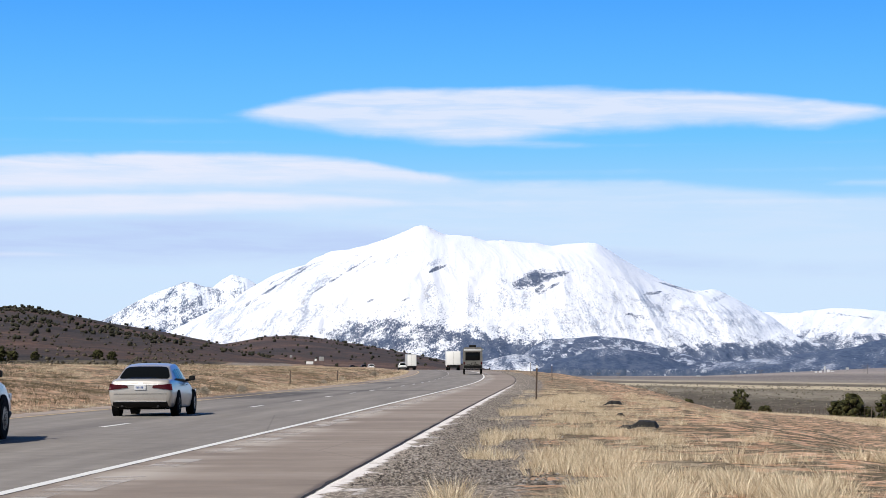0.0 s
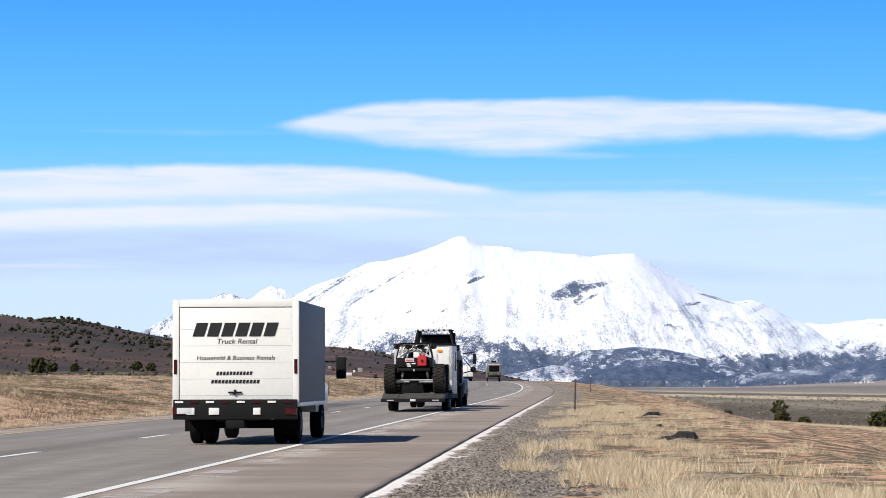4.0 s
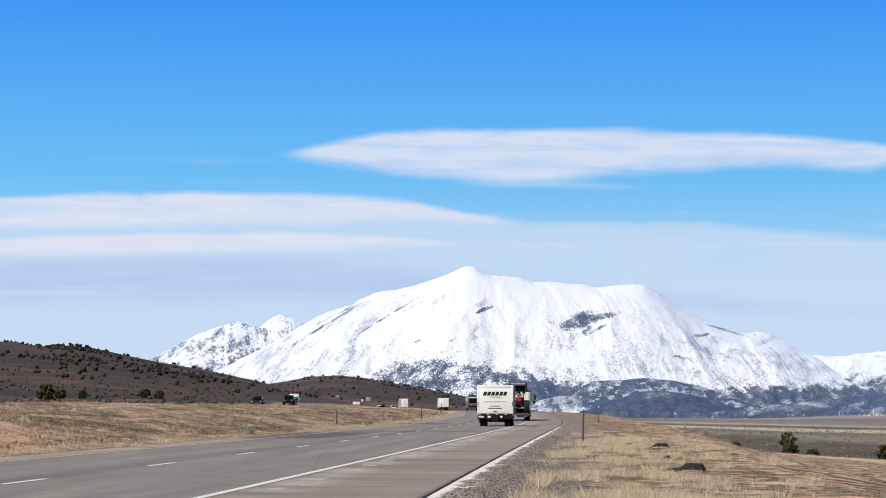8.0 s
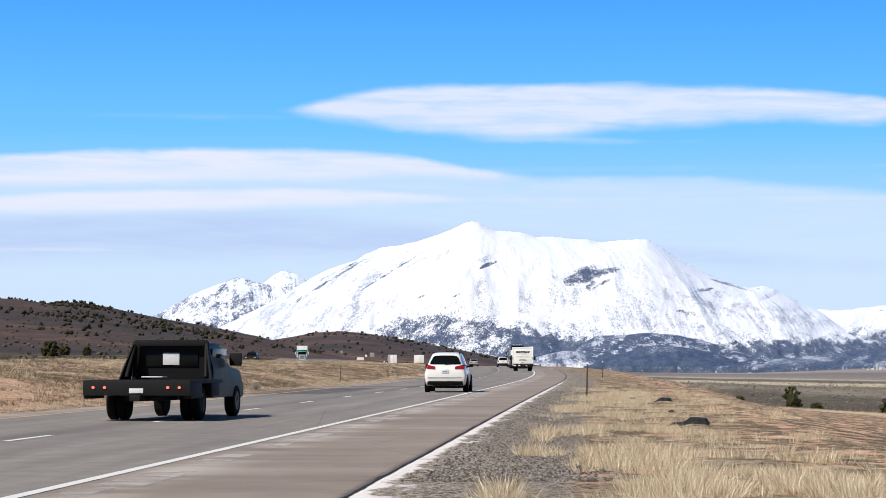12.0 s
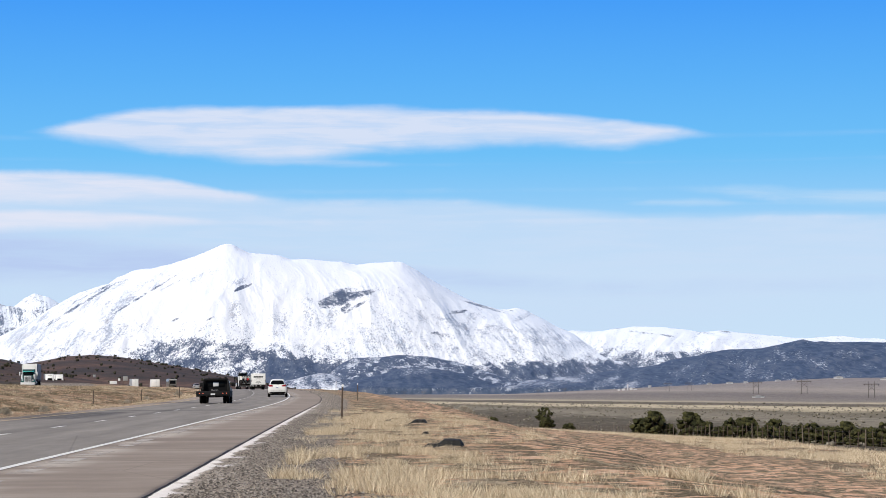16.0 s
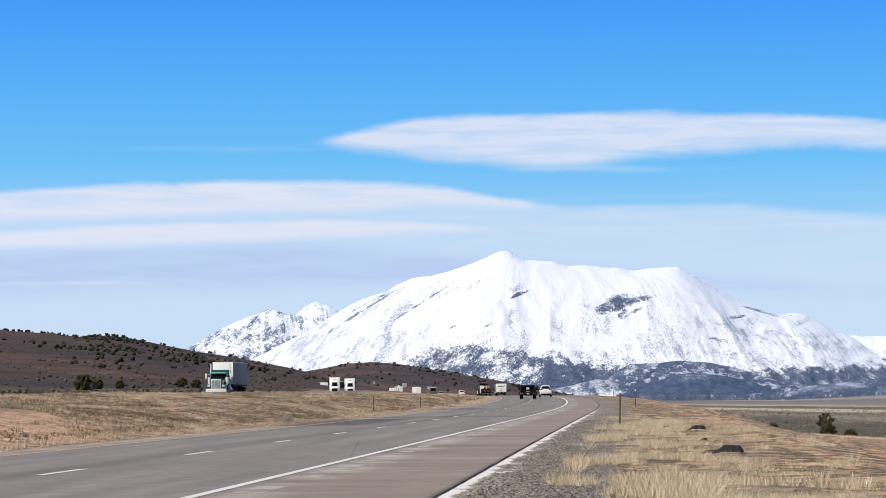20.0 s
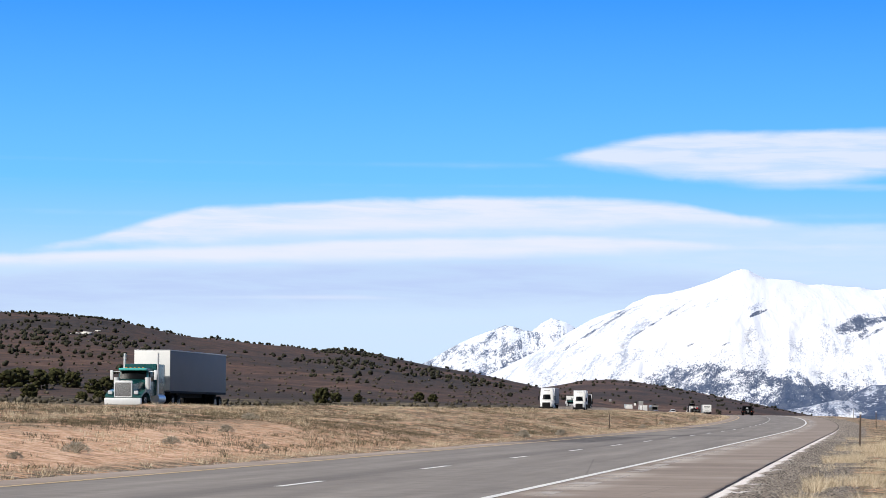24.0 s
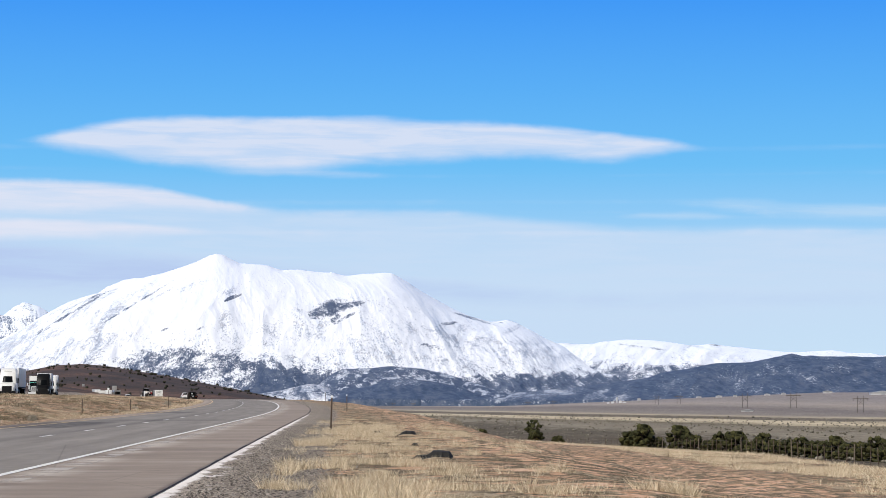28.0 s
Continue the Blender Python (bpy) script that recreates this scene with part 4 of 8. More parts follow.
# ---- sky backdrop ----
az = np.linspace(-60, 60, 61)
hz = np.linspace(-300, 2600, 30)
A, Hh = np.meshgrid(az, hz)
backdrop = sheet("sky_backdrop", np.stack([4880 * np.sin(np.radians(A)), 4880 * np.cos(np.radians(A)), Hh], -1).reshape(-1, 3), grid_faces(*A.shape), M_SKY)
uv = backdrop.data.uv_layers.new(name="angles")
idx = np.empty(len(backdrop.data.loops), dtype=np.int32)
backdrop.data.loops.foreach_get("vertex_index", idx)
ang = np.stack([A.ravel(), np.degrees(np.arctan2(Hh.ravel() - EYE_Z, 4880))], -1)
uv.data.foreach_set("uv", ang[idx].astype(np.float32).ravel())
tagged(backdrop, "blue spring sky with long banks of thin white cloud", "sky", kind="structure")


# ---- paints and parts of vehicles ----
from mathutils import bvhtree


def car_paint(name, colour, metal=0.0, rough=0.28, coat=0.35, spec=None):
    n = Nodes(name, False)
    d = n.math("ADD", n.math("MULTIPLY", n.noise(1.4, 4), 0.6), n.math("MULTIPLY", n.noise(22, 3), 0.4))
    zed = n.split()[2]
    dirt = n.math("MULTIPLY", n.math("MULTIPLY", n.step(zed, 0.95, 0.25), n.step(d, 0.35, 0.7)), 0.5)
    c = n.mix(n.step(d, 0.2, 0.8), tuple(v * 0.93 for v in colour[:3]), tuple(colour[:3]))
    c = n.mix(dirt, c, (0.26, 0.21, 0.16, 1))
    return n.finish(c, n.math("ADD", n.math("MULTIPLY", d, 0.2), rough - 0.1), metal, None, coat=coat, spec=spec)


def glow_mat(name, colour, strength):
    n = Nodes(name, False)
    n.bsdf.inputs["Emission Color"].default_value = (*colour, 1)
    n.bsdf.inputs["Emission Strength"].default_value = strength
    return n.finish(n.ramp(n.noise(30, 2), [(0.3, tuple(c * 0.8 for c in colour)), (0.7, colour)]), 0.2)


P_WHITE = car_paint("white_vehicle_paint", (0.80, 0.80, 0.79))
P_SILVER = car_paint("champagne_silver_paint", (0.56, 0.54, 0.52), 0.45, 0.34)
P_BLACK = car_paint("black_vehicle_paint", (0.008, 0.008, 0.009), 0.0, 0.45, 0.0, 0.12)
P_TEAL = car_paint("dark_teal_paint", (0.012, 0.085, 0.085))
P_GREY = car_paint("grey_beige_paint", (0.15, 0.145, 0.135))
P_BOX = plain_mat("white_box_panel", (0.87, 0.87, 0.86), 0.42, 0, 0.07, 0.7)
# lorry and trailer sides away from the sun: shade put into the colour
P_SHADE_GREY = plain_mat("shade_grey_box_skin", (0.17, 0.18, 0.20), 0.6, 0, 0.12, 0.5)
P_BOXSIDE = plain_mat("grey_trailer_skin", (0.50, 0.51, 0.53), 0.38, 0.2, 0.10, 0.5)
P_GLASS = plain_mat("dark_tinted_glass", (0.005, 0.006, 0.007), 0.10, 0, 0.1, 2.0, spec=0.14)
P_TYRE = plain_mat("black_tyre_rubber", (0.009, 0.009, 0.009), 0.9, 0, 0.35, 6.0, 0.01, spec=0.12)
P_DUSTY = plain_mat("dusty_off_road_tyre", (0.035, 0.032, 0.030), 0.9, 0, 0.4, 9.0, 0.01, spec=0.15)
P_ARCH = plain_mat("black_wheel_arch_plastic", (0.006, 0.006, 0.006), 0.9, spec=0.1)
P_RIM = plain_mat("alloy_wheel_metal", (0.42, 0.42, 0.43), 0.35, 0.8, 0.15, 8.0)
P_DARK_RIM = plain_mat("dark_wheel_metal", (0.05, 0.05, 0.052), 0.4, 0.6, 0.2, 8.0)
P_PLASTIC = plain_mat("black_bumper_plastic", (0.009, 0.009, 0.010), 0.7, 0, 0.25, 5.0, spec=0.2)
P_STEEL = plain_mat("dark_painted_steel", (0.009, 0.009, 0.010), 0.7, 0.0, 0.3, 4.0, 0.005, spec=0.2)
P_DECK = plain_mat("scuffed_deck_steel", (0.075, 0.073, 0.072), 0.7, 0.0, 0.35, 3.0, 0.005, spec=0.2)
P_CHROME = plain_mat("bright_chrome", (0.90, 0.90, 0.90), 0.34, 0.35, 0.06, 4.0)
P_ALU = plain_mat("bare_aluminium_tube", (0.74, 0.74, 0.75), 0.35, 0.4, 0.15, 6.0)
P_TREAD = plain_mat("aluminium_tread_plate", (0.62, 0.63, 0.64), 0.4, 0.6, 0.3, 12.0, 0.02)
P_RED = plain_mat("red_plastic", (0.55, 0.03, 0.035), 0.42, 0, 0.15, 6.0)
P_LAMP = glow_mat("red_tail_lamp", (0.055, 0.003, 0.006), 0.04)
P_LAMP_RED = glow_mat("bright_red_tail_lamp", (0.24, 0.012, 0.02), 0.1)
P_LAMP_ON = glow_mat("lit_red_tail_lamp", (0.9, 0.16, 0.10), 1.2)
P_HEAD = glow_mat("lit_headlamp", (1.0, 0.97, 0.9), 3.0)
P_CLEAR = plain_mat("clear_lens_and_painted_sky", (0.72, 0.73, 0.75), 0.12, 0.2, 0.1, 8.0)
P_AMBER = glow_mat("amber_marker_lamp", (0.75, 0.26, 0.03), 0.4)
P_PLATE = plain_mat("pale_number_plate", (0.66, 0.68, 0.72), 0.45, 0, 0.1, 20.0)
P_INK = plain_mat("black_lettering_vinyl", (0.014, 0.014, 0.016), 0.5, 0, 0.1, 8.0)
P_BLUE = plain_mat("blue_plate_ink", (0.05, 0.10, 0.28), 0.5, 0, 0.1, 8.0)
P_REFLECT = plain_mat("white_reflector_tape", (0.82, 0.82, 0.82), 0.3, 0, 0.1, 12.0)


def wheel(thing, x, y, r, w, rim=None, hub=0.62, lugs=0, name="wheel"):
    """A tyre with its rim; lugs: the blocks of a deep off-road tread."""
    side = 1 if x > 0 else -1
    bm = lathe(B(), [(-w / 2, r * 0.60), (-w / 2, r * 0.9), (-w / 2 + w * 0.14, r), (w / 2 - w * 0.14, r), (w / 2, r * 0.9), (w / 2, r * 0.60)], (x, y, r), 30)
    if lugs:
        for k in range(lugs):
            a = 6.28318 * k / lugs
            for c in (-0.33, 0.33, 0.0):
                aa = a + (3.14159 / lugs if c == 0 else 0)
                m = Matrix.Translation((x + c * w, y + r * 1.0 * math.cos(aa), r + r * 1.0 * math.sin(aa))) @ Matrix.Rotation(aa - 1.5708, 4, "X")
                bmesh.ops.create_cube(bm, size=1.0, matrix=m @ Matrix.Diagonal((w * 0.28, 6.28 * r / lugs * 0.50, r * 0.10, 1)))
    tyre = part(name, bm, P_DUSTY if lugs else P_TYRE, thing)
    rm = lathe(B(), [(side * w * 0.5, r * 0.60), (side * w * 0.38, r * 0.56), (side * w * 0.20, r * hub * 0.8), (side * w * 0.34, r * 0.22), (side * w * 0.42, r * 0.12)], (x, y, r), 24)
    o = part("rim", rm, rim or P_RIM, tyre)
    return tyre


def text_bars(thing, bars, material, y, name="lettering"):
    """Plain bars in place of writing: x0, x1, z0, z1, slant."""
    bm = B()
    for x0, x1, z0, z1, sl in bars:
        v = [bm.verts.new(p) for p in ((x0, y, z0), (x1, y, z0), (x1 + sl, y, z1), (x0 + sl, y, z1))]
        bm.faces.new(v)
    return part(name, bm, material, thing)


def words(thing, text, size, x, y, z, material, shear=0.2, name="lettering"):
    """Writing on a face that looks back along -y, centred on x."""
    cu = bpy.data.curves.new("writing", "FONT")
    cu.body, cu.size, cu.align_x, cu.shear, cu.extrude = text, size, "CENTER", shear, 0.001
    tmp = bpy.data.objects.new("writing", cu)
    scene.collection.objects.link(tmp)
    me = bpy.data.meshes.new_from_object(tmp.evaluated_get(bpy.context.evaluated_depsgraph_get()))
    bpy.data.objects.remove(tmp)
    bpy.data.curves.remove(cu)
    me.transform(Matrix.Translation((x, y, z)) @ Matrix.Rotation(radians(90), 4, "X"))
    me.materials.append(material)
    ob = new(name, me)
    ob.parent = thing
    return ob


def thing_root(name, label, category, group=""):
    return tagged(new(name), label, category, group)


def conform(tree, corners, out=0.012, depth=0.03, nx=12, nz=7, round_off=0.0, reach=1.8):
    """A panel that lies on a vehicle's back: four (x, z) corners thrown forward on its skin."""
    (ax, az), (bx, bz), (cx, cz), (dx, dz) = corners
    bm = B()
    rows, last = [], 0.1
    for j in range(nz):
        v = j / (nz - 1)
        row = []
        for i in range(nx):
            u = i / (nx - 1)
            x = (ax * (1 - u) + bx * u) * (1 - v) + (dx * (1 - u) + cx * u) * v
            z = (az * (1 - u) + bz * u) * (1 - v) + (dz * (1 - u) + cz * u) * v
            x *= 1 - round_off * abs(2 * v - 1) ** 5
            z -= round_off * abs(2 * u - 1) ** 4 * (z - az) * 0.5
            hit = tree.ray_cast(Vector((x, -1.0, z)), Vector((0, 1, 0)))
            if hit[0] is not None and hit[0].y < reach:
                last = hit[0].y
            row.append(bm.verts.new((x, last - out, z)))
        rows.append(row)
    faces = [bm.faces.new((p[k], p[k + 1], q[k + 1], q[k])) for p, q in zip(rows, rows[1:]) for k in range(nx - 1)]
    g = bmesh.ops.extrude_face_region(bm, geom=faces)
    for e in g["geom"]:
        if isinstance(e, bmesh.types.BMVert):
            e.co.y += depth
    bmesh.ops.recalc_face_normals(bm, faces=bm.faces)
    return bm


class Cabin:
    """The glasshouse of a car: rings of (y, z base, z top, half width base, half width top)."""

    def __init__(self, rings):
        self.r = np.array(rings, float)

    def at(self, y):
        return [float(np.interp(y, self.r[:, 0], self.r[:, k])) for k in range(1, 5)]

    def skin(self, bm):
        st = []
        for y, zb, zt, wb, wt in self.r:
            c = min(0.09, (zt - zb) * 0.3)
            st.append([(-wb, y, zb), (-wt - 0.02, y, zt - c), (-wt + 0.07, y, zt), (0, y, zt + 0.02), (wt - 0.07, y, zt), (wt + 0.02, y, zt - c), (wb, y, zb)])
        return loft(bm, swept(st))

    def side(self, bm, y0, y1, v0, v1, sx, out=0.008):
        ys = np.linspace(y0, y1, 8)
        lo, hi = [], []
        for y in ys:
            zb, zt, wb, wt = self.at(y)
            c = min(0.09, (zt - zb) * 0.3)
            f = lambda v: (sx * (wb + (wt + 0.02 - wb) * v + out), y, zb + (zt - c - zb) * v)
            lo.append(bm.verts.new(f(v0)))
            hi.append(bm.verts.new(f(v1)))
        for k in range(7):
            q = (lo[k], lo[k + 1], hi[k + 1], hi[k])
            bm.faces.new(q if sx < 0 else q[::-1])
        return bm

    def over(self, bm, y0, y1, fx, out=0.01):
        ys = np.linspace(y0, y1, 6)
        rows = []
        for y in ys:
            zb, zt, wb, wt = self.at(y)
            rows.append([bm.verts.new((k * fx * (wt - 0.02), y, zt + 0.02 * (1 - abs(k)) + out)) for k in (-1, -0.5, 0, 0.5, 1)])
        for p, q in zip(rows, rows[1:]):
            for k in range(4):
                bm.faces.new((p[k], p[k + 1], q[k + 1], q[k]))
        bmesh.ops.recalc_face_normals(bm, faces=bm.faces)
        return bm


def body_skin(sections):
    """A car's lower body: rings of (y, z low, z belt, half width low, half width mid, half width belt)."""
    st = []
    for y, zl, zb, wl, wm, wb in sections:
        zm = zl + (zb - zl) * 0.52
        st.append([(-wl * 0.9, y, zl), (-wl, y, zl + 0.06), (-wm, y, zm), (-wb, y, zb - 0.05), (-wb + 0.06, y, zb), (0, y, zb + 0.025), (wb - 0.06, y, zb), (wb, y, zb - 0.05), (wm, y, zm), (wl, y, zl + 0.06), (wl * 0.9, y, zl)])
    return loft(B(), swept(st))


def car(name, label, paint, L, W, H, belt, wheel_r, axles, sections, cabin, rear_glass, windows, lamps, plate, category="car", rails=False, low_bumper=None, lit=False, pipes=(), rim=None, headlamps=False, cladding=0.0, trim=(), bright=False, seams=(), wiper=0.0):
    t = thing_root(name, label, category)
    shell = body_skin(sections)
    cab = Cabin(cabin)
    top = cab.skin(B())
    both = bpy.data.meshes.new("skin")
    joined = cab.skin(shell.copy())
    joined.to_mesh(both)
    joined.free()
    tree = bvhtree.BVHTree.FromPolygons([v.co.copy() for v in both.vertices], [tuple(p.vertices) for p in both.polygons])
    bpy.data.meshes.remove(both)
    part("body", shell, paint, t)
    part("cabin", top, paint, t)
    part("rear_window", conform(tree, rear_glass, 0.016, 0.02, 18, 12, 0.10), P_GLASS, t, "dark tinted rear window")
    part("windscreen", cab.over(B(), *windows["front"]), P_GLASS, t)
    for sx in (-1, 1):
        for y0, y1 in windows["side"]:
            part("side_window", cab.side(B(), y0, y1, 0.16, 0.88, sx), P_GLASS, t)
        for y in axles:
            w = 0.24
            arch = lathe(B(), [(-0.10, wheel_r + 0.05), (0.10, wheel_r + 0.05), (0.105, wheel_r + 0.03)], (sx * (W / 2 - 0.10), y, wheel_r + 0.02), 28)
            part("wheel_arch", arch, P_ARCH, t)
            wheel(t, sx * (W / 2 - w / 2 + 0.02), y, wheel_r, w, rim)
        m = B()
        box(m, sx * (W / 2 - 0.03), sx * (W / 2 + 0.14), windows["mirror"] - 0.06, windows["mirror"] + 0.06, belt + 0.01, belt + 0.145, 0.035, 3)
        box(m, sx * (W / 2 - 0.16), sx * (W / 2 + 0.02), windows["mirror"] - 0.03, windows["mirror"] + 0.05, belt - 0.01, belt + 0.05, 0.012)
        part("mirror", m, P_PLASTIC, t, "black door mirror")
        for y0, y1 in windows["side"][1:]:
            part("door_handle", box(B(), sx * (W / 2 - 0.04), sx * (W / 2 + 0.012), y0 + 0.02, y0 + 0.2, belt - 0.13, belt - 0.10, 0.01), paint, t)
        for corners in lamps:
            part("tail_lamp", conform(tree, [(sx * x, z) for x, z in corners], 0.02, 0.05, reach=0.34), P_LAMP_RED if bright else P_LAMP, t, "red tail lamp")
        h = box(B(), sx * (W / 2 - 0.42), sx * (W / 2 - 0.10), L - 0.16, L - 0.02, belt * 0.62, belt * 0.74, 0.03)
        part("headlamp", h, P_HEAD if headlamps else P_CLEAR, t)
    if rails:
        for sx in (-1, 1):
            r = B()
            zz = H - 0.02
            tube(r, (sx * 0.62, 0.75, zz), (sx * 0.62, 2.75, zz + 0.01), 0.022)
            for y in (0.75, 1.7, 2.75):
                tube(r, (sx * 0.62, y, zz - 0.09), (sx * 0.62, y, zz), 0.02)
            part("roof_rail", r, P_PLASTIC, t)
    if low_bumper:
        z0, z1, w = low_bumper
        part("rear_bumper", conform(tree, [(-w, z0), (w, z0), (w * 0.97, z1), (-w * 0.97, z1)], 0.06, 0.16, 18, 5, reach=0.5), P_PLASTIC, t, "black lower rear bumper")
        part("underbody", box(B(), -W / 2 + 0.26, W / 2 - 0.26, 0.3, L - 0.4, 0.19, 0.5, 0.04), P_ARCH, t)
    if cladding:
        st = [(y, zl - 0.005, cladding, wl + 0.012, wm + 0.014, wm + 0.012) for y, zl, zb, wl, wm, wb in sections[1:-1]]
        part("cladding", body_skin(st), P_PLASTIC, t, "black lower cladding")
    for z in seams:
        part("boot_seam", conform(tree, [(-W * 0.40, z), (W * 0.40, z), (W * 0.40, z + 0.012), (-W * 0.40, z + 0.012)], 0.006, 0.012, 18, 2, reach=0.5), P_ARCH, t)
    if wiper:
        part("rear_wiper", conform(tree, [(-0.02, wiper), (0.30, wiper + 0.03), (0.30, wiper + 0.05), (-0.02, wiper + 0.03)], 0.04, 0.015, 8, 2), P_PLASTIC, t)
    part("badge", conform(tree, [(-0.07, belt - 0.09), (0.07, belt - 0.09), (0.06, belt - 0.03), (-0.06, belt - 0.03)], 0.014, 0.02, 6, 4, reach=0.6), P_CHROME, t, "small chrome badge")
    for x0, x1, z0, z1 in trim:
        part("trim_strip", conform(tree, [(x0, z0), (x1, z0), (x1, z1), (x0, z1)], 0.02, 0.03, 18, 3), P_CHROME, t, "bright chrome strip")
    for x in pipes:
        part("exhaust_tip", tube(B(), (x, -0.04, 0.29), (x, 0.2, 0.29), 0.03, 14), P_DARK_RIM, t)
    x0, x1, z0, z1, y = plate
    y = min(tree.ray_cast(Vector((0, -1, z)), Vector((0, 1, 0)))[0].y for z in (z0, z1))
    p = part("number_plate", box(B(), x0, x1, y - 0.025, y + 0.015, z0, z1, 0.006), P_PLATE, t)
    y -= 0.010
    text_bars(p, [(x0 + 0.04 + k * 0.036, x0 + 0.062 + k * 0.036, z0 + 0.035, z1 - 0.035, 0) for k in range(6)], P_BLUE, y - 0.017)
    return t


def crossover_suv():
    t = car("crossover_suv", "white crossover car with a dark rear window", P_WHITE, 5.1, 2.0, 1.80, 1.12, 0.375, (1.15, 4.18),
               [(0.0, 0.50, 0.92, 0.78, 0.86, 0.78), (0.05, 0.38, 1.06, 0.88, 0.95, 0.86), (0.22, 0.30, 1.16, 0.92, 0.985, 0.90), (1.1, 0.27, 1.18, 0.93, 1.0, 0.92), (2.6, 0.25, 1.12, 0.93, 1.0, 0.93), (3.7, 0.25, 1.07, 0.93, 0.99, 0.90), (4.6, 0.27, 0.96, 0.90, 0.96, 0.84), (5.0, 0.32, 0.80, 0.80, 0.86, 0.72), (5.1, 0.40, 0.66, 0.66, 0.72, 0.60)],
               [(0.10, 1.06, 1.12, 0.84, 0.78), (0.34, 1.12, 1.45, 0.89, 0.72), (0.55, 1.14, 1.66, 0.90, 0.67), (0.78, 1.14, 1.745, 0.91, 0.66), (1.6, 1.14, 1.77, 0.91, 0.68), (2.5, 1.11, 1.74, 0.91, 0.67), (3.05, 1.08, 1.56, 0.90, 0.66), (3.75, 1.04, 1.10, 0.88, 0.70)],
               [(-0.76, 1.24), (0.76, 1.24), (0.56, 1.64), (-0.56, 1.64)], {"front": (3.1, 3.68, 0.95), "side": [(0.85, 1.55), (1.62, 2.42), (2.48, 3.25)], "mirror": 3.25},
               [[(0.45, 1.03), (0.92, 1.03), (0.88, 1.24), (0.47, 1.15)]], (-0.16, 0.16, 0.86, 1.0, -0.01), "car", True, (0.30, 0.50, 0.84), None, (-0.55, 0.55), trim=[(-0.8, 0.8, 0.62, 0.635)], bright=True, seams=(0.66,), wiper=1.22)
    for o in t.children_recursive:
        if not o.name.startswith(("wheel", "rim")):
            o.data.transform(Matrix.Diagonal((1, 1, 1.05, 1)))
    return t


def wagon_suv():
    return car("sport_utility_car", "white sport utility car with black lower cladding", P_WHITE, 5.0, 2.0, 1.78, 1.15, 0.385, (1.05, 3.92),
               [(0.0, 0.52, 1.0, 0.82, 0.90, 0.84), (0.06, 0.40, 1.12, 0.90, 0.97, 0.90), (0.25, 0.31, 1.19, 0.93, 0.99, 0.93), (1.1, 0.28, 1.2, 0.93, 1.0, 0.94), (2.6, 0.26, 1.16, 0.93, 1.0, 0.94), (3.6, 0.26, 1.12, 0.93, 0.99, 0.92), (4.5, 0.28, 1.04, 0.91, 0.97, 0.88), (4.9, 0.34, 0.90, 0.84, 0.90, 0.78), (5.0, 0.42, 0.72, 0.7, 0.76, 0.64)],
               [(0.10, 1.12, 1.18, 0.88, 0.82), (0.28, 1.15, 1.50, 0.91, 0.76), (0.42, 1.16, 1.68, 0.92, 0.72), (0.62, 1.17, 1.74, 0.92, 0.71), (1.6, 1.17, 1.77, 0.92, 0.71), (2.5, 1.15, 1.74, 0.92, 0.70), (3.0, 1.13, 1.58, 0.91, 0.69), (3.6, 1.10, 1.15, 0.90, 0.74)],
               [(-0.76, 1.16), (0.76, 1.16), (0.64, 1.65), (-0.64, 1.65)], {"front": (3.05, 3.55, 0.95), "side": [(0.72, 1.5), (1.58, 2.35), (2.42, 3.15)], "mirror": 3.15},
               [[(0.70, 0.90), (0.95, 0.88), (0.92, 1.14), (0.74, 1.12)]], (-0.16, 0.16, 0.90, 1.04, -0.01), "car", True, (0.30, 0.62, 0.92), None, (-0.6, 0.6), cladding=0.54, trim=[(-0.5, 0.5, 1.075, 1.10)], seams=(0.66,), wiper=1.17)


def saloon():
    return car("saloon_car", "champagne silver saloon car with dark rear glass", P_SILVER, 4.9, 1.85, 1.46, 0.98, 0.33, (1.05, 3.85),
               [(0.0, 0.46, 0.86, 0.70, 0.80, 0.70), (0.05, 0.34, 0.98, 0.80, 0.88, 0.78), (0.2, 0.26, 1.03, 0.84, 0.91, 0.82), (0.9, 0.22, 1.03, 0.86, 0.925, 0.84), (2.4, 0.20, 0.96, 0.87, 0.925, 0.86), (3.5, 0.20, 0.92, 0.87, 0.92, 0.84), (4.4, 0.22, 0.80, 0.84, 0.88, 0.76), (4.8, 0.28, 0.68, 0.74, 0.78, 0.64), (4.9, 0.34, 0.56, 0.6, 0.64, 0.52)],
               [(0.62, 0.99, 1.03, 0.82, 0.76), (1.15, 1.0, 1.36, 0.85, 0.67), (1.5, 0.99, 1.44, 0.86, 0.64), (2.3, 0.97, 1.47, 0.86, 0.65), (2.85, 0.94, 1.37, 0.86, 0.64), (3.55, 0.90, 0.95, 0.82, 0.66)],
               [(-0.73, 1.05), (0.73, 1.05), (0.59, 1.395), (-0.59, 1.395)], {"front": (2.9, 3.5, 0.95), "side": [(1.2, 1.72), (1.8, 2.4), (2.46, 3.05)], "mirror": 3.05},
               [[(0.34, 0.80), (0.90, 0.73), (0.86, 0.91), (0.36, 0.86)]], (-0.16, 0.16, 0.74, 0.87, -0.01), "car", False, (0.26, 0.40, 0.78), None, (-0.5, 0.5), trim=[(-0.72, 0.72, 0.41, 0.43), (-0.5, 0.5, 0.885, 0.90)], seams=(0.62,))


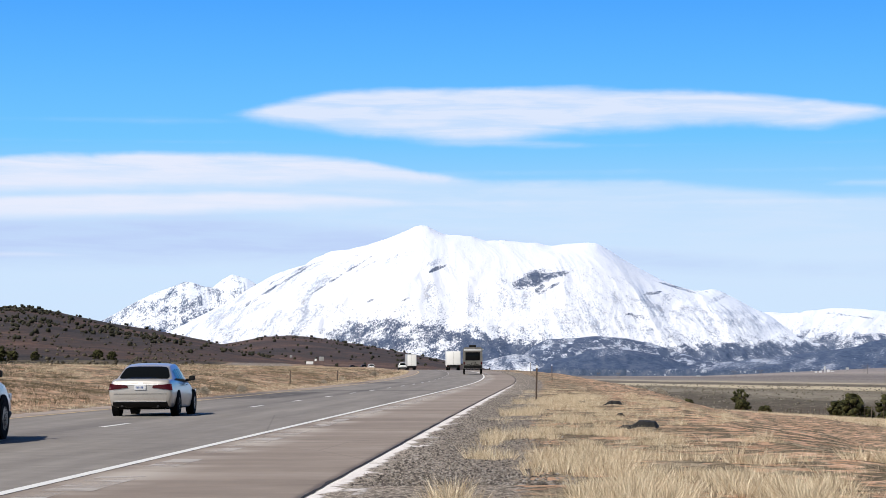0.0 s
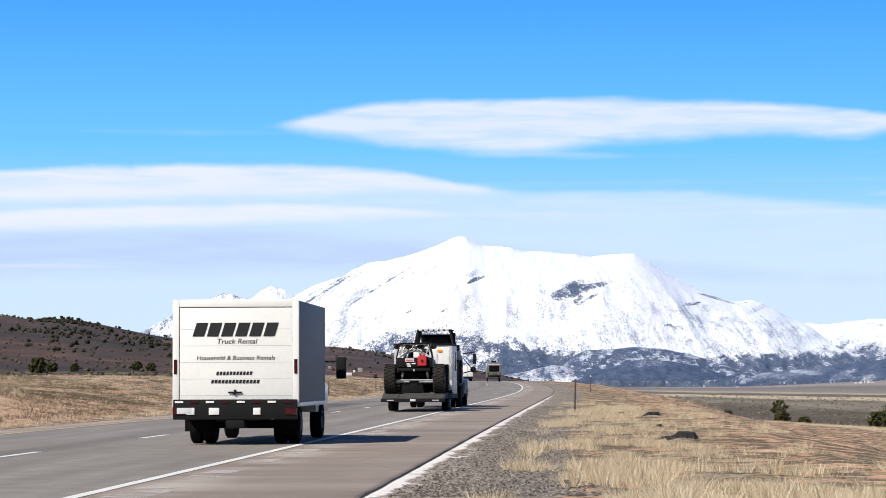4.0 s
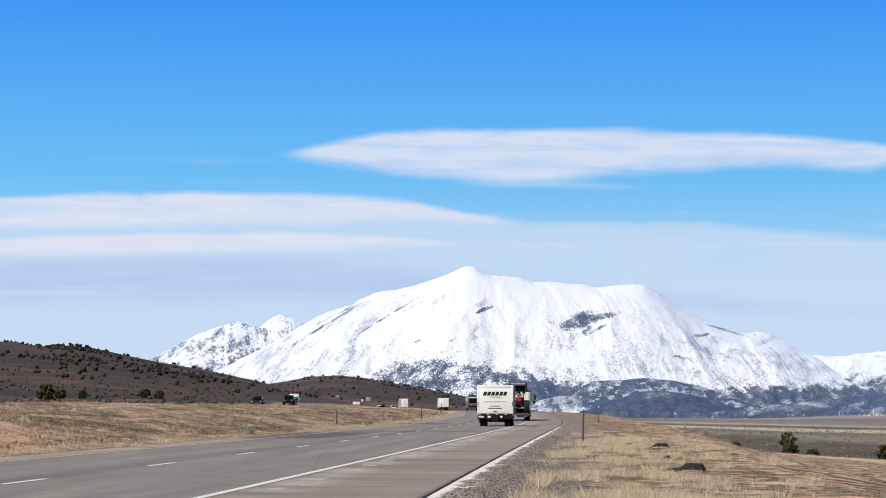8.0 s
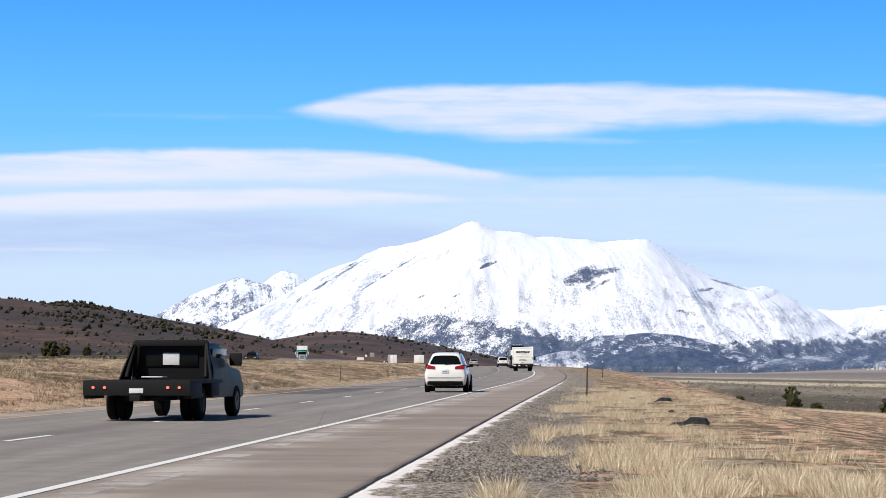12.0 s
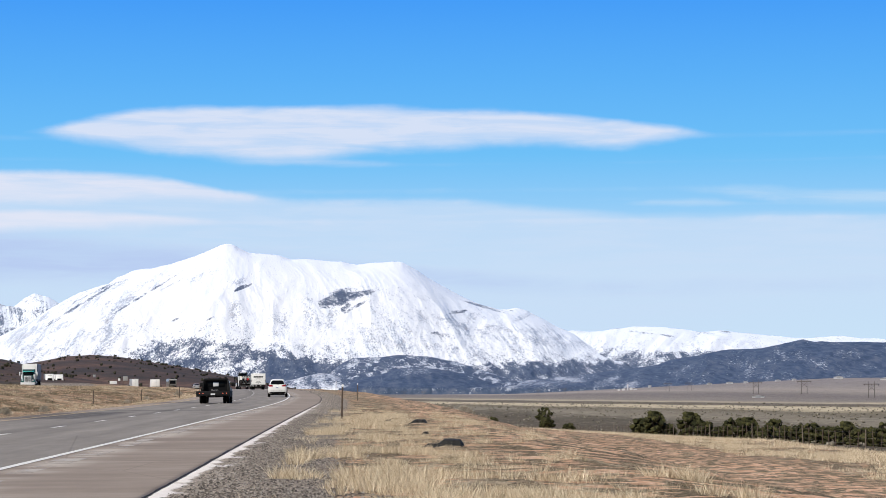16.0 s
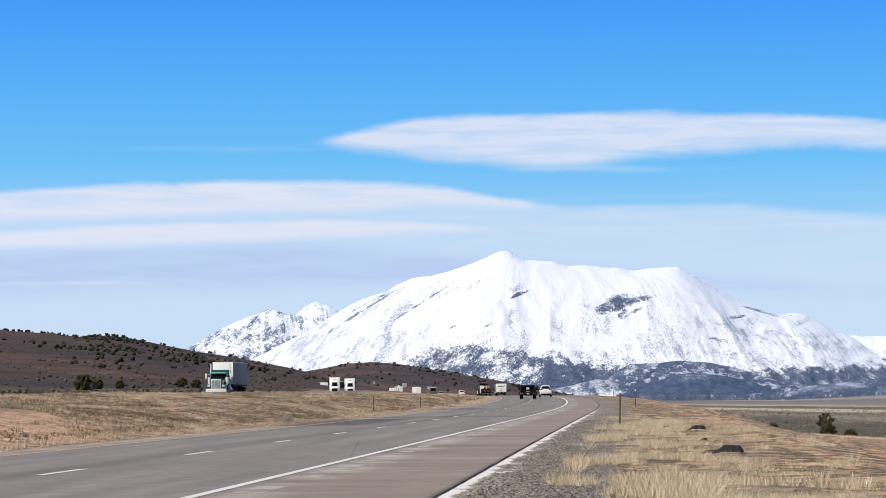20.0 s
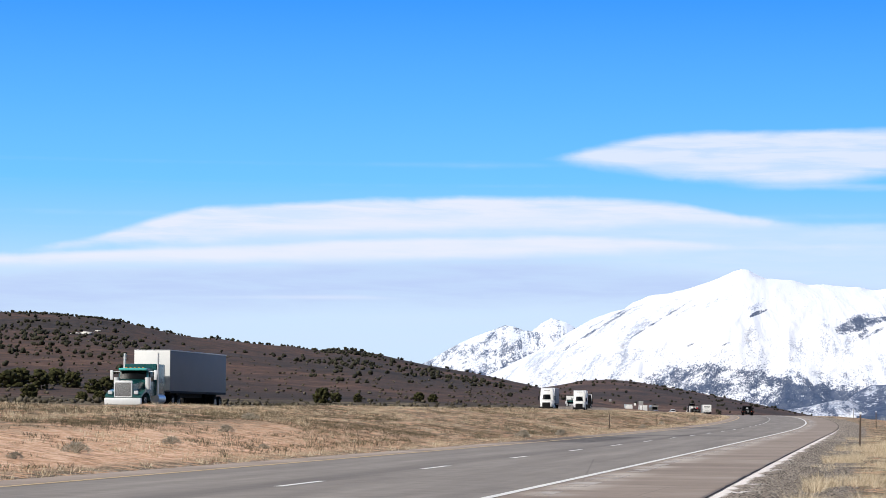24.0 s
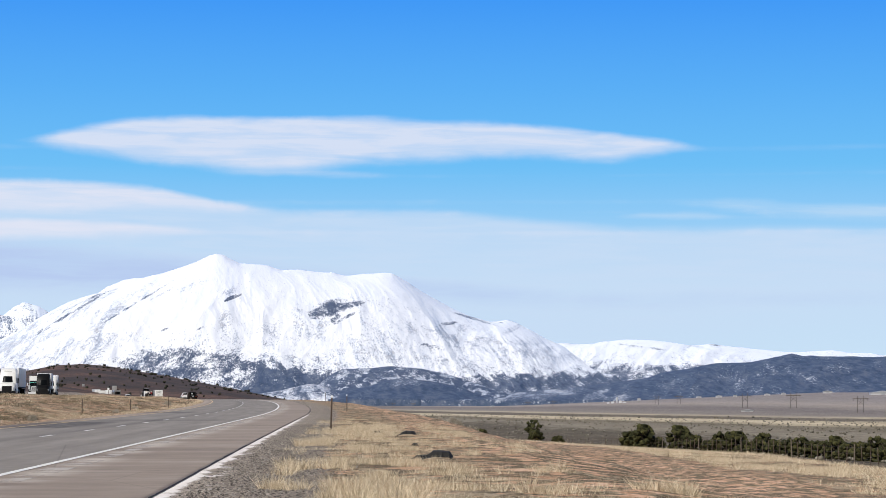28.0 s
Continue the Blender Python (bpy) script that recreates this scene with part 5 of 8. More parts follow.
def dark_car():
    return car("estate_car", "black oncoming car with clear headlamps", P_BLACK, 4.6, 1.9, 1.62, 1.02, 0.35, (0.95, 3.7),
               [(0.0, 0.5, 0.95, 0.75, 0.84, 0.76), (0.06, 0.36, 1.04, 0.84, 0.92, 0.85), (0.9, 0.26, 1.06, 0.88, 0.95, 0.88), (2.5, 0.25, 1.02, 0.88, 0.95, 0.88), (3.5, 0.25, 0.98, 0.88, 0.94, 0.86), (4.3, 0.27, 0.88, 0.84, 0.9, 0.8), (4.6, 0.36, 0.66, 0.68, 0.74, 0.62)],
               [(0.1, 1.02, 1.08, 0.82, 0.76), (0.45, 1.04, 1.5, 0.86, 0.66), (0.8, 1.04, 1.58, 0.87, 0.65), (2.2, 1.02, 1.60, 0.87, 0.66), (2.7, 1.0, 1.46, 0.86, 0.65), (3.35, 0.97, 1.01, 0.85, 0.7)],
               [(-0.7, 1.06), (0.7, 1.06), (0.58, 1.48), (-0.58, 1.48)], {"front": (2.75, 3.3, 0.95), "side": [(0.85, 1.5), (1.6, 2.3), (2.4, 2.9)], "mirror": 2.9},
               [[(0.5, 0.9), (0.86, 0.88), (0.84, 1.04), (0.52, 1.02)]], (-0.16, 0.16, 0.8, 0.93, -0.01), "car", False, (0.28, 0.46, 0.78), None, (), None, False)


def dark_jeep():
    t = thing_root("off_road_car", "black square off-road car with round headlamps", "car")
    b = box(B(), -0.78, 0.78, 0.1, 4.0, 0.62, 1.15, 0.05)
    part("body", b, P_BLACK, t)
    part("hard_top", box(B(), -0.74, 0.74, 0.15, 2.5, 1.15, 1.88, 0.08), P_BLACK, t)
    part("windscreen", box(B(), -0.68, 0.68, 2.5, 2.53, 1.25, 1.78, 0.01), P_GLASS, t)
    part("bumper", box(B(), -0.85, 0.85, 4.0, 4.2, 0.55, 0.75, 0.03), P_STEEL, t)
    part("grille", box(B(), -0.5, 0.5, 4.0, 4.03, 0.78, 1.1, 0.01), P_PLASTIC, t)
    for sx in (-1, 1):
        part("side_window", box(B(), sx * 0.735, sx * 0.748, 0.5, 2.3, 1.3, 1.75, 0.003), P_GLASS, t)
        part("fender", box(B(), sx * 0.6, sx * 0.95, 2.95, 4.0, 0.92, 1.0, 0.03), P_PLASTIC, t)
        part("headlamp", tube(B(), (sx * 0.58, 4.0, 0.98), (sx * 0.58, 4.06, 0.98), 0.10, 18), P_CLEAR, t)
        for y in (0.8, 3.4):
            wheel(t, sx * 0.80, y, 0.44, 0.3, P_DARK_RIM)
    return t


def flatbed_pickup():
    t = thing_root("flatbed_pickup", "black dual-wheel pickup with a steel flatbed and headache rack", "pickup truck")
    # deck and skirts
    part("deck", box(B(), -1.22, 1.22, -0.5, 2.75, 0.93, 1.02, 0.02), P_STEEL, t, "black steel flatbed deck")
    part("rear_rail", box(B(), -1.22, 1.22, -0.58, -0.48, 0.64, 1.0, 0.02), P_STEEL, t)
    for sx in (-1, 1):
        part("deck_skirt", box(B(), sx * 1.05, sx * 1.22, -0.5, 0.62, 0.56, 0.94, 0.02), P_STEEL, t)
        part("toolbox", box(B(), sx * 0.85, sx * 1.18, 1.75, 2.6, 0.6, 0.96, 0.03), P_STEEL, t)
        for x in (0.98, 0.72):
            b = part("tail_lamp", tube(B(), (sx * x, -0.61, 0.84), (sx * x, -0.57, 0.84), 0.032, 14), P_LAMP_ON, t, "lit red tail lamp")
        r = B()
        tube(r, (sx * 0.95, 2.15, 1.08), (sx * 0.86, 2.62, 2.0), 0.05)
        tube(r, (sx * 0.86, 2.62, 1.08), (sx * 0.86, 2.62, 2.0), 0.05)
        part("rack_post", r, P_STEEL, t)
        side = B()
        v = [side.verts.new(p) for p in ((sx * 1.1, 2.0, 1.02), (sx * 1.0, 2.66, 1.02), (sx * 0.88, 2.66, 1.95), (sx * 0.90, 2.5, 1.95))]
        f = side.faces.new(v)
        g = bmesh.ops.extrude_face_region(side, geom=[f])
        for e in g["geom"]:
            if isinstance(e, bmesh.types.BMVert):
                e.co.x -= sx * 0.03
        bmesh.ops.recalc_face_normals(side, faces=side.faces)
        part("rack_wing", side, P_STEEL, t)
        wheel(t, sx * 1.02, 1.25, 0.40, 0.22, P_DARK_RIM)
        wheel(t, sx * 0.77, 1.25, 0.40, 0.22, P_DARK_RIM)
        wheel(t, sx * 0.92, 5.35, 0.40, 0.26, P_DARK_RIM)
        part("mirror", box(B(), sx * 1.02, sx * 1.32, 4.35, 4.45, 1.38, 1.72, 0.03), P_PLASTIC, t)
        part("side_window", box(B(), sx * 0.905, sx * 0.925, 2.95, 4.5, 1.42, 1.84, 0.01), P_GLASS, t)
    part("rack_bar", tube(B(), (-0.88, 2.62, 2.0), (0.88, 2.62, 2.0), 0.05), P_STEEL, t)
    part("rack_shelf", box(B(), -0.86, 0.86, 2.55, 2.68, 1.9, 2.06, 0.02), P_STEEL, t)
    part("gooseneck_plate", box(B(), -0.25, 0.25, 0.8, 1.3, 1.08, 1.11, 0.01), P_ALU, t)
    part("hitch", box(B(), -0.12, 0.12, -0.72, 0.1, 0.5, 0.66, 0.01), P_STEEL, t)
    part("number_plate", box(B(), -0.16, 0.16, -0.6, -0.585, 0.70, 0.82, 0.004), P_PLATE, t)
    part("light_bar", box(B(), -0.5, 0.5, 3.0, 3.12, 1.97, 2.05, 0.02), P_LAMP_ON, t)
    part("cab", loft(B(), [[(-0.98, y, z0), (-0.99, y, (z0 + z1) / 2), (-w, y, z1 - 0.06), (-w + 0.08, y, z1), (w - 0.08, y, z1), (w, y, z1 - 0.06), (0.99, y, (z0 + z1) / 2), (0.98, y, z0)] for y, z0, z1, w in ((2.78, 0.6, 1.92, 0.86), (2.9, 0.55, 1.97, 0.86), (3.9, 0.55, 1.98, 0.86), (4.3, 0.55, 1.88, 0.86), (4.85, 0.55, 1.38, 0.93), (5.9, 0.5, 1.30, 0.94), (6.15, 0.55, 1.1, 0.9))]), P_BLACK, t)
    part("rear_window", box(B(), -0.62, 0.62, 2.74, 2.79, 1.36, 1.80, 0.01), P_GLASS, t)
    # added pane; its pale colour stands for bright sky behind the glass
    part("sky_pane", box(B(), -0.22, 0.18, 2.72, 2.742, 1.40, 1.72, 0.004), P_CLEAR, t, "pale pane painted for the sky seen through the cab")
    part("chassis", box(B(), -0.45, 0.45, 0.1, 5.6, 0.5, 0.72, 0.02), P_PLASTIC, t)
    for o in t.children_recursive:
        if not o.name.startswith(("wheel", "rim")):
            o.data.transform(Matrix.Diagonal((1.04, 1, 0.93, 1)))
    return t


# ---- lorries and trailers ----
def rental_lorry():
    """A hired box lorry, seen from behind."""
    t = thing_root("rental_box_lorry", "white rental box lorry with dark lettering on its rear door", "lorry")
    # the box's sides are painted grey in place of shade
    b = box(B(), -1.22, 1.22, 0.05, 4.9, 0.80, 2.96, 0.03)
    part("cargo_box", b, P_SHADE_GREY, t, "side panels greyed to imitate shade")
    f = B()
    box(f, -1.23, -1.10, -0.02, 0.08, 0.78, 2.98, 0.02)
    box(f, 1.10, 1.23, -0.02, 0.08, 0.78, 2.98, 0.02)
    box(f, -1.10, 1.10, -0.02, 0.08, 2.82, 2.98, 0.02)
    part("rear_frame", f, P_BOX, t)
    door = part("roller_door", box(B(), -1.09, 1.09, 0.0, 0.045, 0.80, 2.81, 0.005), P_BOX, t)
    for k in range(1, 6):
        part("door_joint", box(B(), -1.08, 1.08, -0.002, 0.004, 0.665 + k * 0.34, 0.672 + k * 0.34), P_BOXSIDE, door)
    # the maker's name as plain slanted shapes
    bars = []
    for k in range(6):
        x = -0.84 + k * 0.275
        bars += [(x, x + 0.225, 2.22, 2.50, 0.08)]
    for bar in bars:
        text_bars(door, [bar], P_INK, -0.008, "name_shape")
    words(door, "Truck Rental", 0.15, 0.02, -0.006, 2.07, P_INK)
    words(door, "Household & Business Rentals", 0.125, 0.0, -0.006, 1.74, P_INK)
    text_bars(door, [(-0.38 + k * 0.065, -0.335 + k * 0.065, 1.43, 1.50, 0.015) for k in range(11)], P_INK, -0.008, "web_bar")
    text_bars(door, [(-0.48 + k * 0.068, -0.43 + k * 0.068, 1.26, 1.33, 0.015) for k in range(14)], P_INK, -0.008, "phone_bar")
    part("door_latch", box(B(), -0.14, 0.12, -0.04, 0.0, 1.06, 1.09, 0.01), P_STEEL, door)
    part("latch_bar", box(B(), -0.03, 0.01, -0.04, 0.0, 1.02, 1.13, 0.01), P_STEEL, door)
    part("bumper", box(B(), -1.2, 1.2, -0.12, 0.1, 0.52, 0.93, 0.02), P_PLASTIC, t, "black step bumper")
    for x0, x1, m in ((-1.2, -0.98, P_LAMP), (-0.94, -0.78, P_REFLECT), (0.98, 1.2, P_LAMP), (0.36, 0.5, P_REFLECT), (-0.5, -0.3, P_REFLECT)):
        part("bumper_panel", box(B(), x0, x1, -0.14, -0.11, 0.62, 0.76, 0.005), m, t)
    part("number_plate", box(B(), -1.12, -0.84, -0.145, -0.135, 0.64, 0.76, 0.004), P_PLATE, t)
    for k in range(8):
        part("reflector_strip", box(B(), -1.16 + 0.3 * k, -1.0 + 0.3 * k, -0.135, -0.11, 0.86, 0.90), P_LAMP if k % 2 else P_REFLECT, t)
    for sx in (-1, 1):
        part("marker_lamp", box(B(), sx * 1.14, sx * 1.20, -0.035, 0.0, 1.45, 1.75, 0.01), P_LAMP, t)
        part("corner_post", box(B(), sx * 1.215, sx * 1.245, 0.05, 4.88, 0.78, 0.86, 0.004), P_ALU, t)
        for x in (1.02, 0.74):
            wheel(t, sx * x, 1.5, 0.40, 0.24, P_DARK_RIM)
        wheel(t, sx * 0.98, 5.9, 0.40, 0.26, P_RIM)
        part("mudflap", box(B(), sx * 0.62, sx * 1.14, 0.94, 0.96, 0.26, 0.60), P_ARCH, t)
        m = B()
        tube(m, (sx * 1.02, 6.1, 1.75), (sx * 1.42, 6.0, 1.75), 0.02)
        box(m, sx * 1.34, sx * 1.56, 5.96, 6.06, 1.35, 1.85, 0.04)
        part("mirror", m, P_PLASTIC, t)
    part("axle", tube(B(), (-0.9, 1.5, 0.40), (0.9, 1.5, 0.40), 0.09), P_STEEL, t)
    part("chassis", box(B(), -0.42, 0.42, 0.1, 6.2, 0.48, 0.78, 0.02), P_STEEL, t)
    part("hitch", box(B(), -0.18, 0.18, -0.1, 0.3, 0.34, 0.52, 0.02), P_STEEL, t)
    part("cab", loft(B(), [[(-1.0, y, 0.6), (-1.02, y, 1.2), (-w, y, z - 0.1), (-w + 0.1, y, z), (w - 0.1, y, z), (w, y, z - 0.1), (1.02, y, 1.2), (1.0, y, 0.6)] for y, z, w in ((5.0, 2.25, 0.9), (5.9, 2.25, 0.9), (6.3, 1.55, 0.95), (7.2, 1.35, 0.95), (7.4, 1.1, 0.9))]), P_WHITE, t)
    for o in t.children_recursive:
        if not o.name.startswith(("wheel", "rim")):
            o.data.transform(Matrix.Diagonal((1.05, 1, 0.99, 1)))
    return t


def box_trailer(t, x, y0, y1, z0, z1, skin, front=None):
    part("trailer_box", box(B(), -1.28, 1.28, y0, y1, z0, z1, 0.03), skin, t)
    for k in range(0 if skin is P_SHADE_GREY else 12):
        yy = y0 + (y1 - y0) * (k + 0.5) / 12
        for sx in (-1, 1):
            part("side_rib", box(B(), sx * 1.28, sx * 1.284, yy - 0.015, yy + 0.015, z0 + 0.1, z1 - 0.1), skin, t)
    part("rub_rail", box(B(), -1.295, 1.295, y0 + 0.02, y1 - 0.02, z0 - 0.10, z0 + 0.06, 0.01), P_STEEL, t)
    part("top_rail", box(B(), -1.29, 1.29, y0 + 0.01, y1 - 0.01, z1 - 0.05, z1 + 0.02, 0.01), P_BOXSIDE, t)


def semi_lorry(name, label, paint, conventional, box_paint, length=13.6, grille_chrome=True):
    """An articulated lorry: origin under the trailer's tail, bonnet forward along +y."""
    t = thing_root(name, label, "lorry", "oncoming lorries")
    L = length
    box_trailer(t, 0, 0.0, L, 1.22, 4.05, box_paint)
    part("undercarriage", box(B(), -0.72, 0.72, 0.5, 3.4, 0.45, 1.16, 0.05), P_ARCH, t)
    part("drive_frame", box(B(), -0.72, 0.72, L - 2.9, L + 0.4, 0.45, 1.16, 0.05), P_ARCH, t)
    part("trailer_nose", box(B(), -1.27, 1.27, L, L + 0.03, 1.3, 4.02, 0.01), P_BOX, t, "white front wall of the trailer")
    part("landing_gear", box(B(), -0.9, 0.9, L - 2.9, L - 2.7, 0.35, 1.2, 0.02), P_STEEL, t)
    part("underframe", box(B(), -0.5, 0.5, 0.2, L + 4.2, 0.85, 1.16, 0.02), P_STEEL, t)
    for sx in (-1, 1):
        for y in (1.3, 2.55, L - 0.9, L - 2.2):
            for x in (1.1, 0.78):
                wheel(t, sx * x, y, 0.50, 0.27, P_RIM)
        part("fuel_tank", tube(B(), (sx * 0.98, L + 0.9, 0.72), (sx * 0.98, L + 2.4, 0.72), 0.33, 20), P_CHROME, t)
    f0 = L + 0.6
    if conventional:
        nose = f0 + 5.4
        part("sleeper", box(B(), -1.12, 1.12, f0, f0 + 1.9, 0.95, 3.05, 0.10, 3), paint, t)
        part("cab", loft(B(), [[(-1.02, y, 0.9), (-1.04, y, 1.8), (-0.98, y, z - 0.12), (-0.86, y, z), (0.86, y, z), (0.98, y, z - 0.12), (1.04, y, 1.8), (1.02, y, 0.9)] for y, z in ((f0 + 1.9, 2.75), (f0 + 2.9, 2.72), (f0 + 3.25, 2.6), (f0 + 3.55, 1.95))]), paint, t)
        part("bonnet", loft(B(), [[(-w, y, 0.75), (-w, y, z - 0.2), (-w + 0.22, y, z), (w - 0.22, y, z), (w, y, z - 0.2), (w, y, 0.75)] for y, z, w in ((f0 + 3.5, 2.0, 0.85), (f0 + 4.6, 1.92, 0.72), (nose - 0.05, 1.85, 0.66))]), paint, t)
        part("windscreen", loft(B(), [[(-0.88, f0 + 3.28, 2.58), (-0.30, f0 + 3.34, 2.60), (0.30, f0 + 3.34, 2.60), (0.88, f0 + 3.28, 2.58)], [(-0.92, f0 + 3.58, 2.0), (-0.32, f0 + 3.62, 2.02), (0.32, f0 + 3.62, 2.02), (0.92, f0 + 3.58, 2.0)]], False), P_GLASS, t)
        part("sun_visor", box(B(), -0.95, 0.95, f0 + 3.2, f0 + 3.62, 2.58, 2.74, 0.04), plain_visor(), t, "sun visor painted bright for a reflection, over the windscreen")
        part("grille_frame", box(B(), -0.62, 0.62, nose - 0.06, nose + 0.04, 0.78, 1.88, 0.06), P_CHROME, t, "chrome radiator shell")
        g = part("grille", box(B(), -0.53, 0.53, nose + 0.03, nose + 0.05, 0.86, 1.74, 0.01), P_STEEL, t)
        for k in range(15):
            part("grille_bar", box(B(), -0.5 + 0.068 * k, -0.475 + 0.068 * k, nose + 0.05, nose + 0.065, 0.88, 1.72), P_CHROME, g)
        part("bumper", box(B(), -1.25, 1.25, nose - 0.1, nose + 0.16, 0.30, 0.74, 0.05), P_CHROME, t, "deep chrome bumper")
        for sx in (-1, 1):
            part("fender", loft(B(), [[(sx * 0.68, y, z), (sx * 1.24, y, z - 0.06), (sx * 1.24, y, z - 0.22), (sx * 0.68, y, z - 0.2)] for y, z in ((f0 + 3.4, 0.8), (f0 + 3.75, 1.22), (f0 + 4.3, 1.36), (f0 + 4.85, 1.24), (nose - 0.02, 0.98))]), paint, t)
            part("headlamp", box(B(), sx * 0.74, sx * 1.04, nose - 0.05, nose + 0.07, 0.98, 1.22, 0.04), P_CLEAR, t)
            part("exhaust_stack", tube(B(), (sx * 1.16, f0 + 1.75, 1.0), (sx * 1.16, f0 + 1.75, 3.75), 0.085, 16), P_CHROME, t, "tall chrome exhaust stack")
            part("air_cleaner", tube(B(), (sx * 1.08, f0 + 3.55, 1.32), (sx * 1.08, f0 + 3.55, 2.12), 0.2, 18), P_CHROME, t)
            part("mirror", box(B(), sx * 1.42, sx * 1.62, f0 + 3.3, f0 + 3.38, 1.95, 2.6, 0.03), P_CHROME, t)
            part("mirror_arm", tube(B(), (sx * 1.0, f0 + 3.2, 2.5), (sx * 1.5, f0 + 3.34, 2.5), 0.02), P_CHROME, t)
            part("side_window", box(B(), sx * 1.035, sx * 1.05, f0 + 2.1, f0 + 3.1, 1.85, 2.5, 0.006), P_GLASS, t)
            wheel(t, sx * 1.02, f0 + 4.3, 0.52, 0.3, P_CHROME)
        for k in range(5):
            part("roof_lamp", box(B(), -0.62 + k * 0.29, -0.5 + k * 0.29, f0 + 3.0, f0 + 3.12, 2.72, 2.79, 0.02), P_AMBER, t)
    else:
        nose = f0 + 5.0
        part("sleeper", loft(B(), [[(-1.2, y, 0.75), (-1.22, y, 2.0), (-1.14, y, z - 0.2), (-0.98, y, z), (0.98, y, z), (1.14, y, z - 0.2), (1.22, y, 2.0), (1.2, y, 0.75)] for y, z in ((f0, 3.9), (f0 + 1.4, 3.98), (f0 + 2.2, 3.9), (f0 + 2.9, 3.35), (f0 + 3.25, 2.72), (f0 + 3.62, 1.9))]), paint, t)
        part("roof_window", box(B(), -0.55, 0.55, f0 + 2.64, f0 + 2.70, 3.42, 3.58, 0.01), P_GLASS, t)
        part("windscreen", loft(B(), [[(-1.0, f0 + 3.0, 2.78), (-0.4, f0 + 3.36, 2.80), (0.4, f0 + 3.36, 2.80), (1.0, f0 + 3.0, 2.78)], [(-1.12, f0 + 3.42, 1.92), (-0.45, f0 + 3.78, 1.92), (0.45, f0 + 3.78, 1.92), (1.12, f0 + 3.42, 1.92)]], False), P_GLASS, t)
        part("bonnet", loft(B(), [[(-w, y, 0.62), (-w, y, z - 0.28), (-w + 0.3, y, z), (w - 0.3, y, z), (w, y, z - 0.28), (w, y, 0.62)] for y, z, w in ((f0 + 3.5, 1.95, 1.2), (f0 + 4.3, 1.72, 1.16), (nose - 0.2, 1.5, 1.05), (nose, 1.3, 0.9))]), paint, t)
        part("grille", box(B(), -0.72, 0.72, nose - 0.03, nose + 0.03, 0.58, 1.36, 0.05), P_STEEL, t, "dark grille")
        part("bumper", box(B(), -1.22, 1.22, nose - 0.3, nose + 0.05, 0.25, 0.62, 0.08), P_PLASTIC, t)
        part("bumper_gap", box(B(), -0.5, 0.5, nose + 0.03, nose + 0.06, 0.32, 0.5, 0.01), P_PLASTIC, t)
        for sx in (-1, 1):
            part("headlamp", box(B(), sx * 0.7, sx * 1.05, nose - 0.3, nose - 0.05, 0.85, 1.14, 0.05), P_CLEAR, t)
            part("mirror", box(B(), sx * 1.38, sx * 1.58, f0 + 3.3, f0 + 3.42, 1.75, 2.55, 0.04), P_PLASTIC, t)
            part("side_window", box(B(), sx * 1.215, sx * 1.232, f0 + 2.2, f0 + 3.1, 1.85, 2.6, 0.006), P_GLASS, t)
            part("side_fairing", box(B(), sx * 1.0, sx * 1.22, f0 - 0.2, f0 + 2.6, 0.3, 0.95, 0.04), paint, t)
            wheel(t, sx * 1.05, f0 + 4.0, 0.52, 0.3, P_RIM)
    return t


_visor = []


def plain_visor():
    if not _visor:
        # cyan reflection on the visor is painted as its base colour
        _visor.append(plain_mat("visor_in_reflection_cyan", (0.10, 0.55, 0.52), 0.3, 0.2, 0.1, 6.0))
    return _visor[0]


def goods_lorry(name, label, box_paint, h=3.5, dark=False):
    """A plain box lorry seen from behind, far off."""
    t = thing_root(name, label, "lorry")
    part("cargo_box", box(B(), -1.25, 1.25, 0.0, 7.4, 1.0, h, 0.04), box_paint, t)
    part("rear_door", box(B(), -1.1, 1.1, -0.02, 0.0, 1.05, h - 0.15, 0.01), P_BOX if not dark else P_STEEL, t)
    part("door_joint", box(B(), -0.015, 0.015, -0.03, -0.018, 1.05, h - 0.15), P_STEEL, t)
    part("bumper", box(B(), -1.2, 1.2, -0.06, 0.06, 0.5, 0.95, 0.02), P_PLASTIC, t)
    part("cab", box(B(), -1.15, 1.15, 7.6, 9.6, 0.7, 2.7, 0.2, 3), P_WHITE, t)
    part("chassis", box(B(), -0.45, 0.45, 0.2, 8.5, 0.6, 1.0, 0.02), P_STEEL, t)
    for sx in (-1, 1):
        part("tail_lamp", box(B(), sx * 1.0, sx * 1.18, -0.08, -0.05, 0.68, 0.82, 0.01), P_LAMP, t)
        for x in (1.05, 0.76):
            wheel(t, sx * x, 1.9, 0.48, 0.26, P_DARK_RIM)
        wheel(t, sx * 1.0, 8.6, 0.48, 0.28, P_RIM)
    return t


